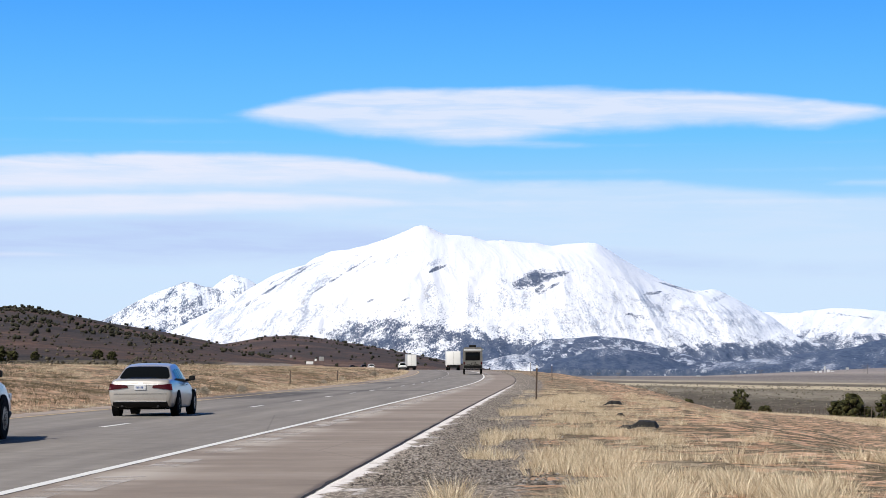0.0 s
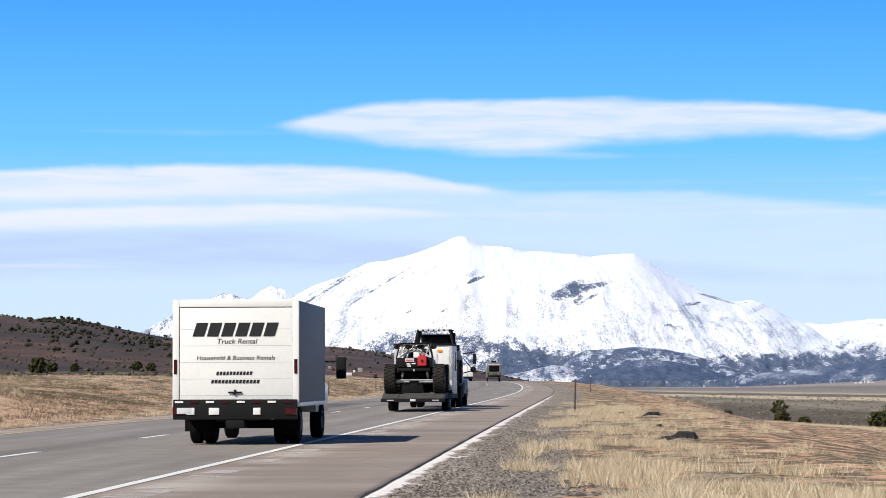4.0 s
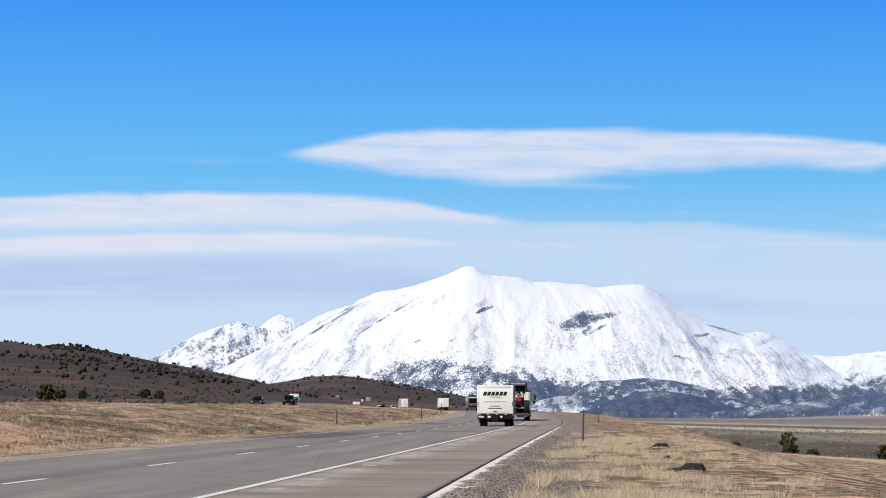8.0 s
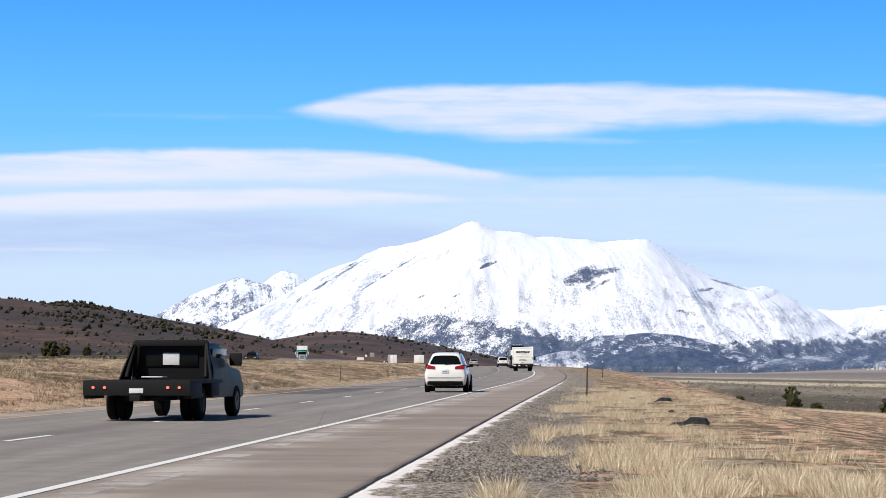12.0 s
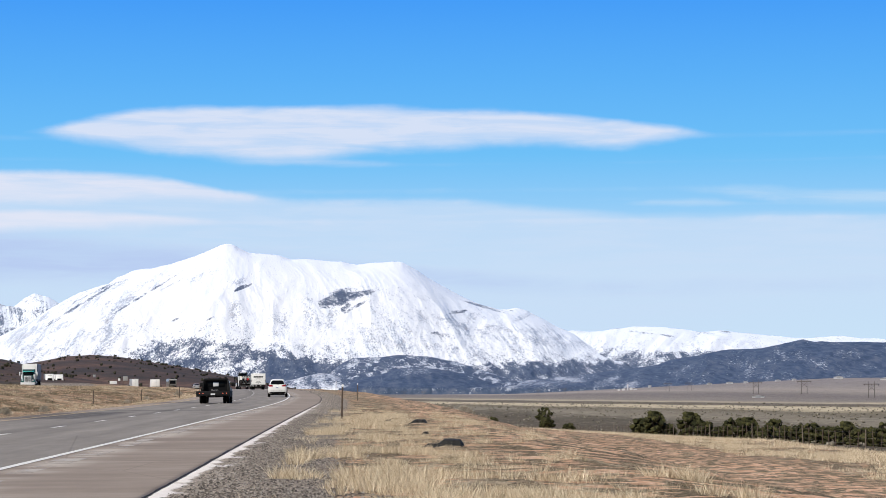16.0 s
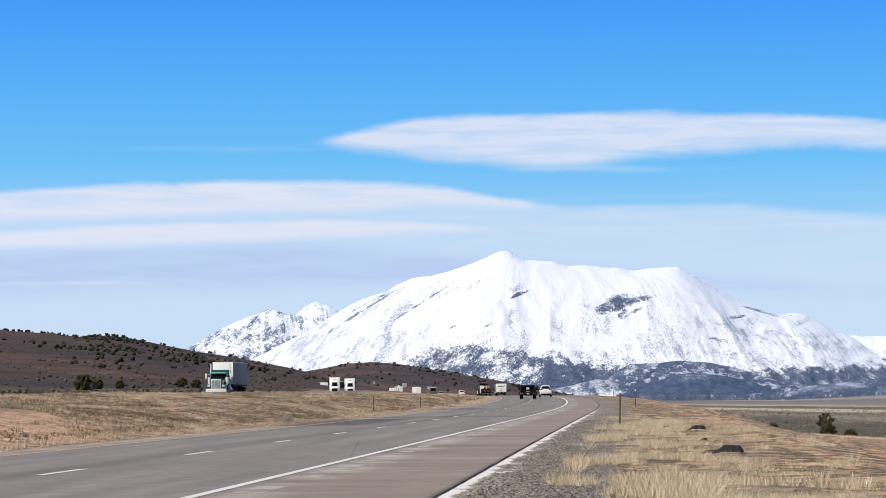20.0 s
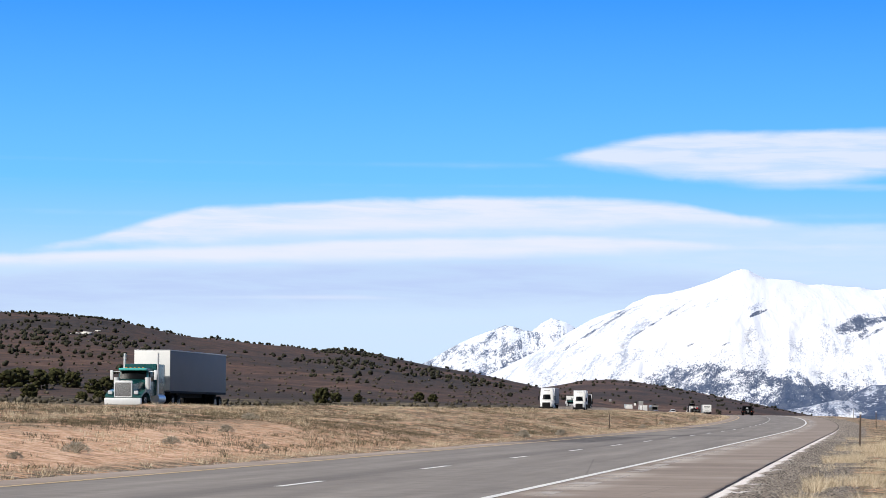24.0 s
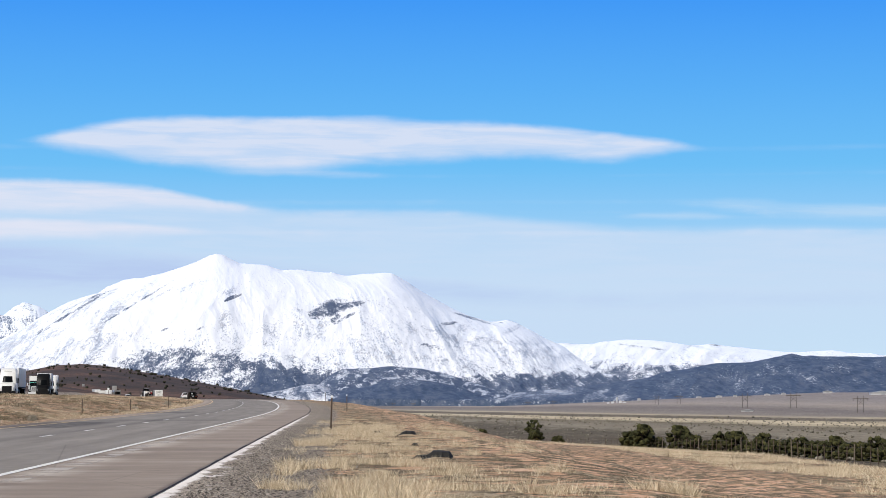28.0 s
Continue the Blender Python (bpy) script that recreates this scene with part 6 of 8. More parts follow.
def motorhome():
    t = thing_root("touring_caravan", "grey caravan with dark rear window and bicycles on its rack", "caravan")
    part("shell", loft(B(), [[(-1.22, y, 0.75), (-1.24, y, 2.0), (-1.2, y, 3.2), (-1.05, y, 3.42), (1.05, y, 3.42), (1.2, y, 3.2), (1.24, y, 2.0), (1.22, y, 0.75)] for y in (0.0, 0.15, 8.6, 8.9)]), P_GREY, t)
    part("rear_window", box(B(), -0.85, 0.85, -0.03, 0.02, 1.85, 2.75, 0.05), P_GLASS, t, "wide dark rear window")
    part("window_frame", box(B(), -0.92, 0.92, -0.015, 0.02, 1.78, 2.82, 0.05), P_STEEL, t)
    part("top_band", box(B(), -1.1, 1.1, -0.02, 0.02, 2.98, 3.2, 0.02), P_ALU, t)
    part("lower_panel", box(B(), -1.15, 1.15, -0.02, 0.02, 0.8, 1.15, 0.02), P_STEEL, t)
    part("roof_pod", box(B(), -0.45, 0.45, 0.5, 1.6, 3.42, 3.72, 0.1, 3), P_STEEL, t)
    part("awning", tube(B(), (1.3, 0.6, 3.15), (1.3, 7.5, 3.15), 0.08, 12), P_ALU, t)
    part("rack", box(B(), -0.9, 0.9, -0.75, -0.05, 0.55, 0.62, 0.01), P_STEEL, t)
    for y, z in ((-0.35, 0.62), (-0.6, 0.62)):
        for x in (-0.5, 0.52):
            m = B()
            bmesh.ops.create_circle(m, segments=24, radius=0.33, matrix=Matrix.Translation((x, y, z + 0.33)) @ Matrix.Rotation(radians(90), 4, "X"))
            ring = [e for e in m.edges]
            mm = B()
            for e in ring:
                tube(mm, e.verts[0].co, e.verts[1].co, 0.025, 6)
            m.free()
            part("bicycle_wheel", mm, P_TYRE, t)
        fr = B()
        tube(fr, (-0.5, y, z + 0.33), (0.0, y, z + 0.35), 0.025)
        tube(fr, (0.0, y, z + 0.35), (0.35, y, z + 0.85), 0.025)
        tube(fr, (-0.2, y, z + 0.82), (0.35, y, z + 0.85), 0.025)
        tube(fr, (-0.2, y, z + 0.82), (0.0, y, z + 0.35), 0.025)
        tube(fr, (0.35, y, z + 0.95), (0.52, y, z + 0.33), 0.025)
        part("bicycle_frame", fr, P_STEEL, t)
    for sx in (-1, 1):
        part("tail_lamp", box(B(), sx * 1.0, sx * 1.16, -0.04, 0.0, 1.25, 1.6, 0.02), P_LAMP, t)
        for y in (3.6, 4.5):
            wheel(t, sx * 1.08, y, 0.38, 0.25, P_DARK_RIM)
    part("tow_arm", tube(B(), (0, 8.9, 0.7), (0, 10.2, 0.6), 0.08), P_STEEL, t)
    return t


def rock_crawler():
    """A tube-framed off-road buggy on deep-lugged tyres, its back to us."""
    t = thing_root("rock_crawler", "black tube-framed rock crawler with lugged tyres and red fuel can", "off-road buggy")
    for sx in (-1, 1):
        for y in (0.5, 3.2):
            wheel(t, sx * 1.0, y, 0.60, 0.46, P_DARK_RIM, 0.6, 26)
    part("rear_axle", tube(B(), (-0.9, 0.5, 0.56), (0.9, 0.5, 0.56), 0.085), P_ALU, t, "bright axle tube")
    part("differential", tube(B(), (-0.02, 0.35, 0.56), (-0.02, 0.72, 0.56), 0.19, 18), P_STEEL, t)
    part("front_axle", tube(B(), (-0.9, 3.2, 0.56), (0.9, 3.2, 0.56), 0.085), P_STEEL, t)
    part("tub", loft(B(), [[(-w, y, z0), (-w - 0.03, y, (z0 + z1) / 2), (-w, y, z1), (w, y, z1), (w + 0.03, y, (z0 + z1) / 2), (w, y, z0)] for y, z0, z1, w in ((0.28, 1.12, 1.58, 0.62), (0.6, 0.95, 1.62, 0.66), (1.4, 0.85, 1.55, 0.70), (2.3, 0.85, 1.5, 0.70), (2.5, 0.9, 1.55, 0.62), (3.7, 0.95, 1.42, 0.5), (3.95, 1.0, 1.3, 0.45))]), P_BLACK, t)
    part("tailgate", box(B(), -0.72, 0.72, 0.2, 0.28, 1.2, 1.62, 0.02), P_STEEL, t)
    part("rear_bumper", box(B(), -0.62, 0.62, 0.1, 0.24, 1.02, 1.16, 0.02), P_STEEL, t)
    part("gearbox", box(B(), -0.5, 0.5, 0.75, 3.5, 0.55, 1.05, 0.08, 3), P_PLASTIC, t)
    part("skid_plate", box(B(), -0.66, 0.66, 0.8, 2.9, 0.42, 0.56, 0.03), P_STEEL, t)
    for sx in (-1, 1):
        part("link_arm", tube(B(), (sx * 0.45, 0.5, 0.5), (sx * 0.3, 1.6, 0.62), 0.035), P_STEEL, t)
        part("rock_slider", box(B(), sx * 0.66, sx * 0.8, 1.05, 2.7, 0.62, 0.98, 0.04), P_BLACK, t)
    part("hitch_ball", tube(B(), (0.0, 0.04, 1.02), (0.0, 0.12, 1.08), 0.035, 14), P_CHROME, t)
    p = part("number_plate", box(B(), -0.36, 0.0, 0.17, 0.2, 1.42, 1.58, 0.008), P_PLATE, t)
    text_bars(p, [(-0.33 + k * 0.044, -0.30 + k * 0.044, 1.445, 1.53, 0) for k in range(7)], P_RED, 0.168)
    part("fuel_can", box(B(), 0.14, 0.50, 0.04, 0.2, 1.24, 1.68, 0.05, 3), P_RED, t, "red plastic fuel can")
    part("can_cap", tube(B(), (0.32, 0.02, 1.47), (0.32, 0.05, 1.47), 0.06, 16), P_INK, t)
    part("can_handle", box(B(), 0.22, 0.42, 0.08, 0.16, 1.68, 1.73, 0.015), P_RED, t)
    for x, z in ((-0.3, 1.33), (-0.1, 1.35), (-0.28, 1.24)):
        part("sticker", box(B(), x, x + 0.15, 0.185, 0.198, z - 0.03, z + 0.03), P_REFLECT, t)
    cage = [((-0.66, 0.35, 1.6), (-0.50, 0.75, 2.2)), ((0.66, 0.35, 1.6), (0.50, 0.75, 2.2)), ((-0.50, 0.75, 2.2), (0.50, 0.75, 2.2)), ((-0.3, 0.4, 1.62), (-0.2, 0.75, 2.2)), ((0.3, 0.4, 1.62), (0.2, 0.75, 2.2)),
            ((-0.66, 1.1, 1.58), (-0.50, 1.1, 2.22)), ((0.66, 1.1, 1.58), (0.50, 1.1, 2.22)), ((-0.50, 0.75, 2.2), (-0.5, 2.3, 2.22)), ((0.50, 0.75, 2.2), (0.5, 2.3, 2.22)), ((-0.5, 2.3, 2.22), (-0.6, 2.6, 1.5)), ((0.5, 2.3, 2.22), (0.6, 2.6, 1.5)),
            ((-0.66, 0.35, 1.6), (0.0, 0.6, 1.95)), ((0.66, 0.35, 1.6), (0.0, 0.6, 1.95))]
    for k, (a, b) in enumerate(cage):
        part("cage_tube", tube(B(), a, b, 0.028, 10), P_ALU, t)
    for a, b in (((-0.58, 0.5, 2.26), (0.58, 0.5, 2.26)), ((-0.58, 2.3, 2.26), (0.58, 2.3, 2.26)), ((-0.58, 0.5, 2.26), (-0.58, 2.3, 2.26)), ((0.58, 0.5, 2.26), (0.58, 2.3, 2.26)), ((-0.72, 0.4, 1.6), (-0.58, 0.5, 2.26)), ((0.72, 0.4, 1.6), (0.58, 0.5, 2.26))):
        part("roof_tube", tube(B(), a, b, 0.03, 10), P_STEEL, t)
    for a, b in (((-0.66, 0.35, 1.62), (0.1, 0.55, 2.18)), ((0.66, 0.35, 1.62), (-0.1, 0.55, 2.18)), ((-0.42, 0.5, 1.62), (-0.56, 0.52, 2.2)), ((0.42, 0.5, 1.62), (0.56, 0.52, 2.2)), ((-0.58, 0.5, 1.9), (0.58, 0.5, 1.9))):
        part("brace_tube", tube(B(), a, b, 0.024, 10), P_ALU, t, "bright cage brace")
    for sx, z in ((-0.34, 2.02), (-0.02, 2.04), (0.34, 1.86)):
        can = part("reservoir", tube(B(), (sx, 0.42, z - 0.06), (sx + 0.06, 0.72, z + 0.08), 0.10, 16), P_INK, t, "black shock reservoir")
        part("reservoir_cap", tube(B(), (sx - 0.004, 0.40, z - 0.068), (sx, 0.42, z - 0.06), 0.07, 16), P_ALU, can)
    part("rear_tie_rod", tube(B(), (-0.85, 0.28, 0.62), (0.85, 0.28, 0.62), 0.025, 10), P_ALU, t, "bright tie rod")
    part("roof_sheet", box(B(), -0.6, 0.6, 0.55, 2.25, 2.25, 2.27, 0.004), P_STEEL, t)
    for sx in (-1, 1):
        part("shock_absorber", tube(B(), (sx * 0.52, 0.55, 0.7), (sx * 0.42, 0.7, 1.5), 0.05, 12), P_ALU, t)
        part("seat", box(B(), sx * 0.12, sx * 0.52, 1.35, 1.5, 1.35, 2.0, 0.06, 3), P_INK, t)
        part("helmet_lamp", tube(B(), (sx * 0.2, 0.62, 2.0), (sx * 0.26, 0.86, 2.12), 0.12, 16), P_INK, t)
        part("side_mirror", tube(B(), (sx * 0.7, 0.72, 2.1), (sx * 0.78, 0.8, 2.1), 0.1, 16), P_INK, t)
    for o in t.children_recursive:
        if not o.name.startswith(("wheel", "rim")):
            o.data.transform(Matrix.Diagonal((1.04, 1, 0.92, 1)))
    return t


def trail_truck():
    """The second off-road car: white panels under a black roof rack, on tall tyres."""
    t = thing_root("trail_truck", "black off-road truck with a roof cage on tall tyres", "off-road car")
    for sx in (-1, 1):
        for y in (0.6, 3.3):
            wheel(t, sx * 0.95, y, 0.52, 0.38, P_DARK_RIM, 0.6, 24)
        part("body_side", box(B(), sx * 0.72, sx * 0.82, 0.2, 3.9, 0.85, 1.5, 0.04), P_BLACK, t)
        for a, b in (((sx * 0.74, 0.3, 1.5), (sx * 0.58, 0.7, 2.42)), ((sx * 0.74, 2.7, 1.5), (sx * 0.56, 2.15, 2.42)), ((sx * 0.58, 0.7, 2.42), (sx * 0.56, 2.15, 2.42)), ((sx * 0.74, 1.5, 1.5), (sx * 0.57, 1.45, 2.42))):
            part("cage_tube", tube(B(), a, b, 0.045, 10), P_STEEL, t)
        part("pillar", box(B(), sx * 0.60, sx * 0.70, 2.2, 2.32, 1.5, 2.36, 0.03), P_STEEL, t)
    part("tub", box(B(), -0.72, 0.72, 0.2, 2.6, 0.8, 1.4, 0.05), P_BLACK, t)
    part("bonnet", box(B(), -0.68, 0.68, 2.6, 4.0, 0.85, 1.5, 0.1, 3), P_BLACK, t)
    part("windscreen", box(B(), -0.56, 0.56, 2.2, 2.24, 1.55, 2.28, 0.01), P_GLASS, t)
    part("roof_rack", box(B(), -0.64, 0.64, 0.6, 2.3, 2.42, 2.48, 0.02), P_STEEL, t)
    for k in range(6):
        part("rack_lamp", box(B(), -0.55 + k * 0.19, -0.42 + k * 0.19, 0.54, 0.62, 2.40, 2.48, 0.01), P_CLEAR, t)
    for o in t.children_recursive:
        if not o.name.startswith(("wheel", "rim")):
            o.data.transform(Matrix.Diagonal((1.28, 1, 1, 1)))
    return t


def hauler_trailer():
    """A long triple-axle deck trailer with a white living box on its front half."""
    t = thing_root("car_trailer", "grey triple-axle deck trailer with a white living box", "trailer")
    part("deck", box(B(), -1.28, 1.28, 0.9, 6.4, 0.66, 0.76, 0.02), P_DECK, t, "scuffed dark steel deck")
    part("beaver_tail", loft(B(), [[(-1.28, y, z), (1.28, y, z), (1.28, y, z - 0.1), (-1.28, y, z - 0.1)] for y, z in ((0.0, 0.52), (0.9, 0.75))]), P_DECK, t)
    part("tail_beam", box(B(), -1.30, 1.30, -0.08, 0.04, 0.40, 0.54, 0.015), P_STEEL, t)
    for sx in (-1, 1):
        part("ramp", loft(B(), [[(sx * 0.62, y, z), (sx * 1.22, y, z), (sx * 1.22, y, z - 0.05), (sx * 0.62, y, z - 0.05)] for y, z in ((0.02, 0.555), (1.0, 0.80))]), P_DECK, t)
        part("tail_lamp", box(B(), sx * 0.78, sx * 1.06, -0.1, -0.075, 0.455, 0.49, 0.005), P_CLEAR, t)
        for k in range(3):
            y = 3.0 + k * 0.86
            wheel(t, sx * 1.12, y, 0.40, 0.25, P_RIM)
            f = B()
            st = []
            for a in np.linspace(0.15, 2.99, 9):
                c, s = math.cos(a), math.sin(a)
                st.append([(sx * 0.98, y - 0.42 * c, 0.40 + 0.46 * s), (sx * 1.30, y - 0.42 * c, 0.40 + 0.46 * s), (sx * 1.30, y - 0.40 * c, 0.40 + 0.44 * s), (sx * 0.98, y - 0.40 * c, 0.40 + 0.44 * s)])
            part("fender", loft(f, st), P_STEEL, t)
        part("side_beam", box(B(), sx * 1.18, sx * 1.29, 0.9, 9.6, 0.50, 0.68, 0.02), P_STEEL, t)
    box_ = part("living_box", box(B(), -1.25, 1.25, 5.9, 9.5, 0.62, 2.80, 0.04), P_BOX, t, "white living box")
    part("box_roof", box(B(), -1.28, 1.28, 5.85, 9.55, 2.78, 2.86, 0.02), P_STEEL, box_)
    for sx in (-1, 1):
        part("corner_plate", box(B(), sx * 1.10, sx * 1.262, 5.885, 5.9, 1.3, 2.78, 0.003), P_TREAD, box_, "bright tread-plate corner")
        part("corner_plate", box(B(), sx * 1.252, sx * 1.262, 5.89, 6.05, 1.3, 2.78, 0.003), P_TREAD, box_, "bright tread-plate corner")
        part("amber_lamp", box(B(), sx * 0.72 - 0.09, sx * 0.72 + 0.09, 5.86, 5.9, 2.5, 2.6, 0.01), P_AMBER, box_, "amber marker lamp")
        part("side_skirt", box(B(), sx * 1.245, sx * 1.262, 6.0, 9.45, 0.66, 1.32, 0.003), P_BOXSIDE, box_)
    door = part("side_door", box(B(), 1.252, 1.268, 7.0, 7.75, 0.9, 2.55, 0.004), P_BOX, box_)
    part("door_handle", box(B(), 1.268, 1.29, 7.08, 7.2, 1.75, 1.79), P_CHROME, door)
    part("side_window", box(B(), 1.252, 1.275, 8.2, 8.75, 1.7, 2.5, 0.01), P_GLASS, box_, "tall dark side window")
    part("window_bar", box(B(), 1.27, 1.282, 8.46, 8.49, 1.72, 2.48), P_ALU, box_)
    part("rear_panel", box(B(), -0.9, 0.6, 5.875, 5.9, 1.75, 2.6, 0.006), P_BOX, box_)
    # black sheet paints in the open lower rear and the shadow there
    part("lower_panel", box(B(), -1.24, 1.08, 5.868, 5.9, 0.66, 1.74, 0.006), P_STEEL, box_, "black sheet for the open lower rear and its shadow")
    # block added only to darken the gap seen under the crawler
    part("dark_gap_block", box(B(), -0.95, 0.95, 5.1, 5.8, 0.76, 1.45, 0.04), P_STEEL, t)
    pl = part("number_plate", box(B(), -0.11, 0.11, -0.1, -0.085, 0.43, 0.52, 0.004), P_PLATE, t)
    part("tongue", box(B(), -0.3, 0.3, 9.5, 11.2, 0.8, 1.05, 0.03), P_STEEL, t)
    return t


def hauler_truck():
    """The white tractor that pulls the trailer, with a deck behind its cab."""
    t = thing_root("haulage_truck", "white haulage truck with a steel deck and wide mirrors", "lorry")
    part("deck", box(B(), -1.2, 1.2, 0.0, 4.6, 1.0, 1.14, 0.02), P_STEEL, t)
    for sx in (-1, 1):
        part("deck_side", box(B(), sx * 1.1, sx * 1.2, 2.6, 4.6, 0.78, 1.1, 0.02), P_STEEL, t)
        for x in (1.06, 0.75):
            wheel(t, sx * x, 1.9, 0.5, 0.27, P_DARK_RIM)
        wheel(t, sx * 1.04, 6.85, 0.5, 0.28, P_RIM)
        part("fuel_tank", box(B(), sx * 0.8, sx * 1.18, 3.0, 4.4, 0.45, 0.85, 0.08, 3), P_STEEL, t)
        part("front_fender", loft(B(), [[(sx * 0.78, y, z), (sx * 1.22, y, z - 0.05), (sx * 1.22, y, z - 0.35), (sx * 0.78, y, z - 0.35)] for y, z in ((6.1, 0.95), (6.4, 1.25), (6.9, 1.38), (7.4, 1.3), (7.75, 1.05))]), P_WHITE, t)
        arm = B()
        tube(arm, (sx * 1.05, 5.9, 2.55), (sx * 1.6, 6.0, 2.62), 0.025)
        tube(arm, (sx * 1.05, 5.9, 1.6), (sx * 1.6, 6.0, 1.75), 0.025)
        tube(arm, (sx * 1.05, 5.95, 2.35), (sx * 1.5, 6.0, 1.8), 0.02)
        part("mirror_arm", arm, P_STEEL, t)
        part("mirror", box(B(), sx * 1.52, sx * 1.70, 5.96, 6.04, 2.05, 2.55, 0.03), P_STEEL, t)
        part("spot_mirror", tube(B(), (sx * 1.55, 5.97, 1.78), (sx * 1.55, 6.05, 1.78), 0.15, 18), P_STEEL, t)
        part("side_window", box(B(), sx * 1.02, sx * 1.045, 5.0, 5.9, 1.85, 2.45, 0.01), P_GLASS, t)
        part("exhaust_stack", tube(B(), (sx * 0.9, 4.55, 1.1), (sx * 0.9, 4.55, 2.95), 0.07, 14), P_STEEL, t)
        part("step", box(B(), sx * 0.9, sx * 1.2, 4.9, 5.8, 0.5, 0.56, 0.01), P_STEEL, t)
    part("cab", loft(B(), [[(-1.0, y, 0.85), (-1.03, y, 1.8), (-0.98, y, z - 0.15), (-0.84, y, z), (0.84, y, z), (0.98, y, z - 0.15), (1.03, y, 1.8), (1.0, y, 0.85)] for y, z in ((4.75, 2.6), (4.9, 2.68), (5.7, 2.66), (6.05, 2.45), (6.3, 1.9))]), P_WHITE, t)
    part("bonnet", loft(B(), [[(-w, y, 0.8), (-w, y, z - 0.22), (-w + 0.25, y, z), (w - 0.25, y, z), (w, y, z - 0.22), (w, y, 0.8)] for y, z, w in ((6.2, 1.85, 1.0), (7.2, 1.72, 0.9), (7.9, 1.55, 0.8))]), P_WHITE, t)
    part("bumper", box(B(), -1.2, 1.2, 7.8, 8.0, 0.45, 0.78, 0.05), P_CHROME, t)
    part("headboard", box(B(), -1.1, 1.1, 4.5, 4.6, 1.1, 1.9, 0.03), P_STEEL, t)
    part("chassis", box(B(), -0.42, 0.42, 0.1, 7.6, 0.6, 0.98, 0.02), P_STEEL, t)
    return t


# ---- verge: posts, fence, grass, brush, trees ----
P_POST = plain_mat("weathered_brown_steel", (0.10, 0.07, 0.052), 0.75, 0.1, 0.3, 6.0, 0.004)
P_WIRE = plain_mat("galvanised_wire", (0.13, 0.12, 0.115), 0.7, 0.2, 0.2, 3.0)
P_WOODPOST = plain_mat("grey_weathered_timber", (0.15, 0.12, 0.095), 0.9, 0, 0.35, 5.0, 0.01)
P_REFLECTOR = plain_mat("white_reflector_disc", (0.80, 0.81, 0.83), 0.25, 0, 0.08, 20.0)
P_SIGN = plain_mat("bare_sign_back", (0.42, 0.42, 0.42), 0.5, 0.5, 0.2, 2.0)
P_RUBBER = plain_mat("shredded_tyre_rubber", (0.014, 0.014, 0.015), 0.75, 0, 0.4, 9.0, 0.02)
P_BARK = plain_mat("juniper_bark", (0.075, 0.055, 0.04), 0.95, 0, 0.35, 6.0, 0.03)


def leafy(name, dark, mid, light, scale=0.6):
    n = Nodes(name)
    o = n.add("ShaderNodeNewGeometry").outputs["Random Per Island"]
    f = n.math("ADD", n.math("MULTIPLY", o, 0.65), n.math("MULTIPLY", n.noise(scale, 4, 0.6), 0.35))
    return n.finish(n.ramp(f, [(0.2, dark), (0.5, mid), (0.82, light)]), 0.85, spec=0.15)


P_JUNIPER = leafy("juniper_foliage", (0.018, 0.020, 0.008), (0.042, 0.043, 0.017), (0.08, 0.077, 0.03))
P_DARKJUN = leafy("far_juniper_foliage", (0.02, 0.021, 0.014), (0.035, 0.035, 0.023), (0.06, 0.056, 0.038), 0.05)
P_SAGE = leafy("grey_sage_twigs", (0.20, 0.175, 0.14), (0.37, 0.33, 0.27), (0.56, 0.52, 0.44))
P_SCRUB = leafy("grey_flat_scrub", (0.035, 0.031, 0.022), (0.075, 0.065, 0.046), (0.14, 0.122, 0.09))
P_RANGE = leafy("range_sagebrush", (0.09, 0.08, 0.06), (0.18, 0.162, 0.128), (0.32, 0.295, 0.245))
P_STRAW = leafy("dry_straw_grass", (0.33, 0.25, 0.165), (0.64, 0.52, 0.365), (0.89, 0.79, 0.61), 0.6)
P_OLIVE = leafy("olive_winter_grass", (0.06, 0.05, 0.032), (0.13, 0.105, 0.066), (0.27, 0.225, 0.145), 0.25)


def blades(rng, xs, ys, height, spread, count, lean=0.5, width=0.006):
    """Tufts of upright blades, three corners each, at the given places on the ground."""
    n = len(xs) * count
    cx, cy = np.repeat(xs, count), np.repeat(ys, count)
    h = np.repeat(height, count) * rng.uniform(0.45, 1.1, n)
    a = rng.uniform(0, 6.283, n)
    r = spread * np.sqrt(rng.uniform(0, 1, n)) * np.repeat(height, count) / 0.3
    bx, by = cx + r * np.cos(a), cy + r * np.sin(a)
    bz = ground_z(bx, by) - 0.03
    lx, ly = lean * h * np.cos(a) * rng.uniform(0.1, 1, n), lean * h * np.sin(a) * rng.uniform(0.1, 1, n)
    q = rng.uniform(0, 6.283, n)
    w = width * rng.uniform(0.6, 1.5, n)
    wx, wy = w * np.cos(q), w * np.sin(q)
    v = np.stack([np.stack([bx - wx, by - wy, bz], -1), np.stack([bx + wx, by + wy, bz], -1), np.stack([bx + lx, by + ly, bz + h], -1)], 1).reshape(-1, 3)
    return v, np.arange(3 * n).reshape(-1, 3)


def scatter(rng, n, u0, u1, s0, s1, near=1.6):
    """Places between two lateral lines, thicker towards the camera."""
    q = rng.uniform(0, 1, n) ** near
    s = s0 + (s1 - s0) * q
    u = u0 + (u1 - u0) * rng.uniform(0, 1, n)
    return u + bend(s), s, u


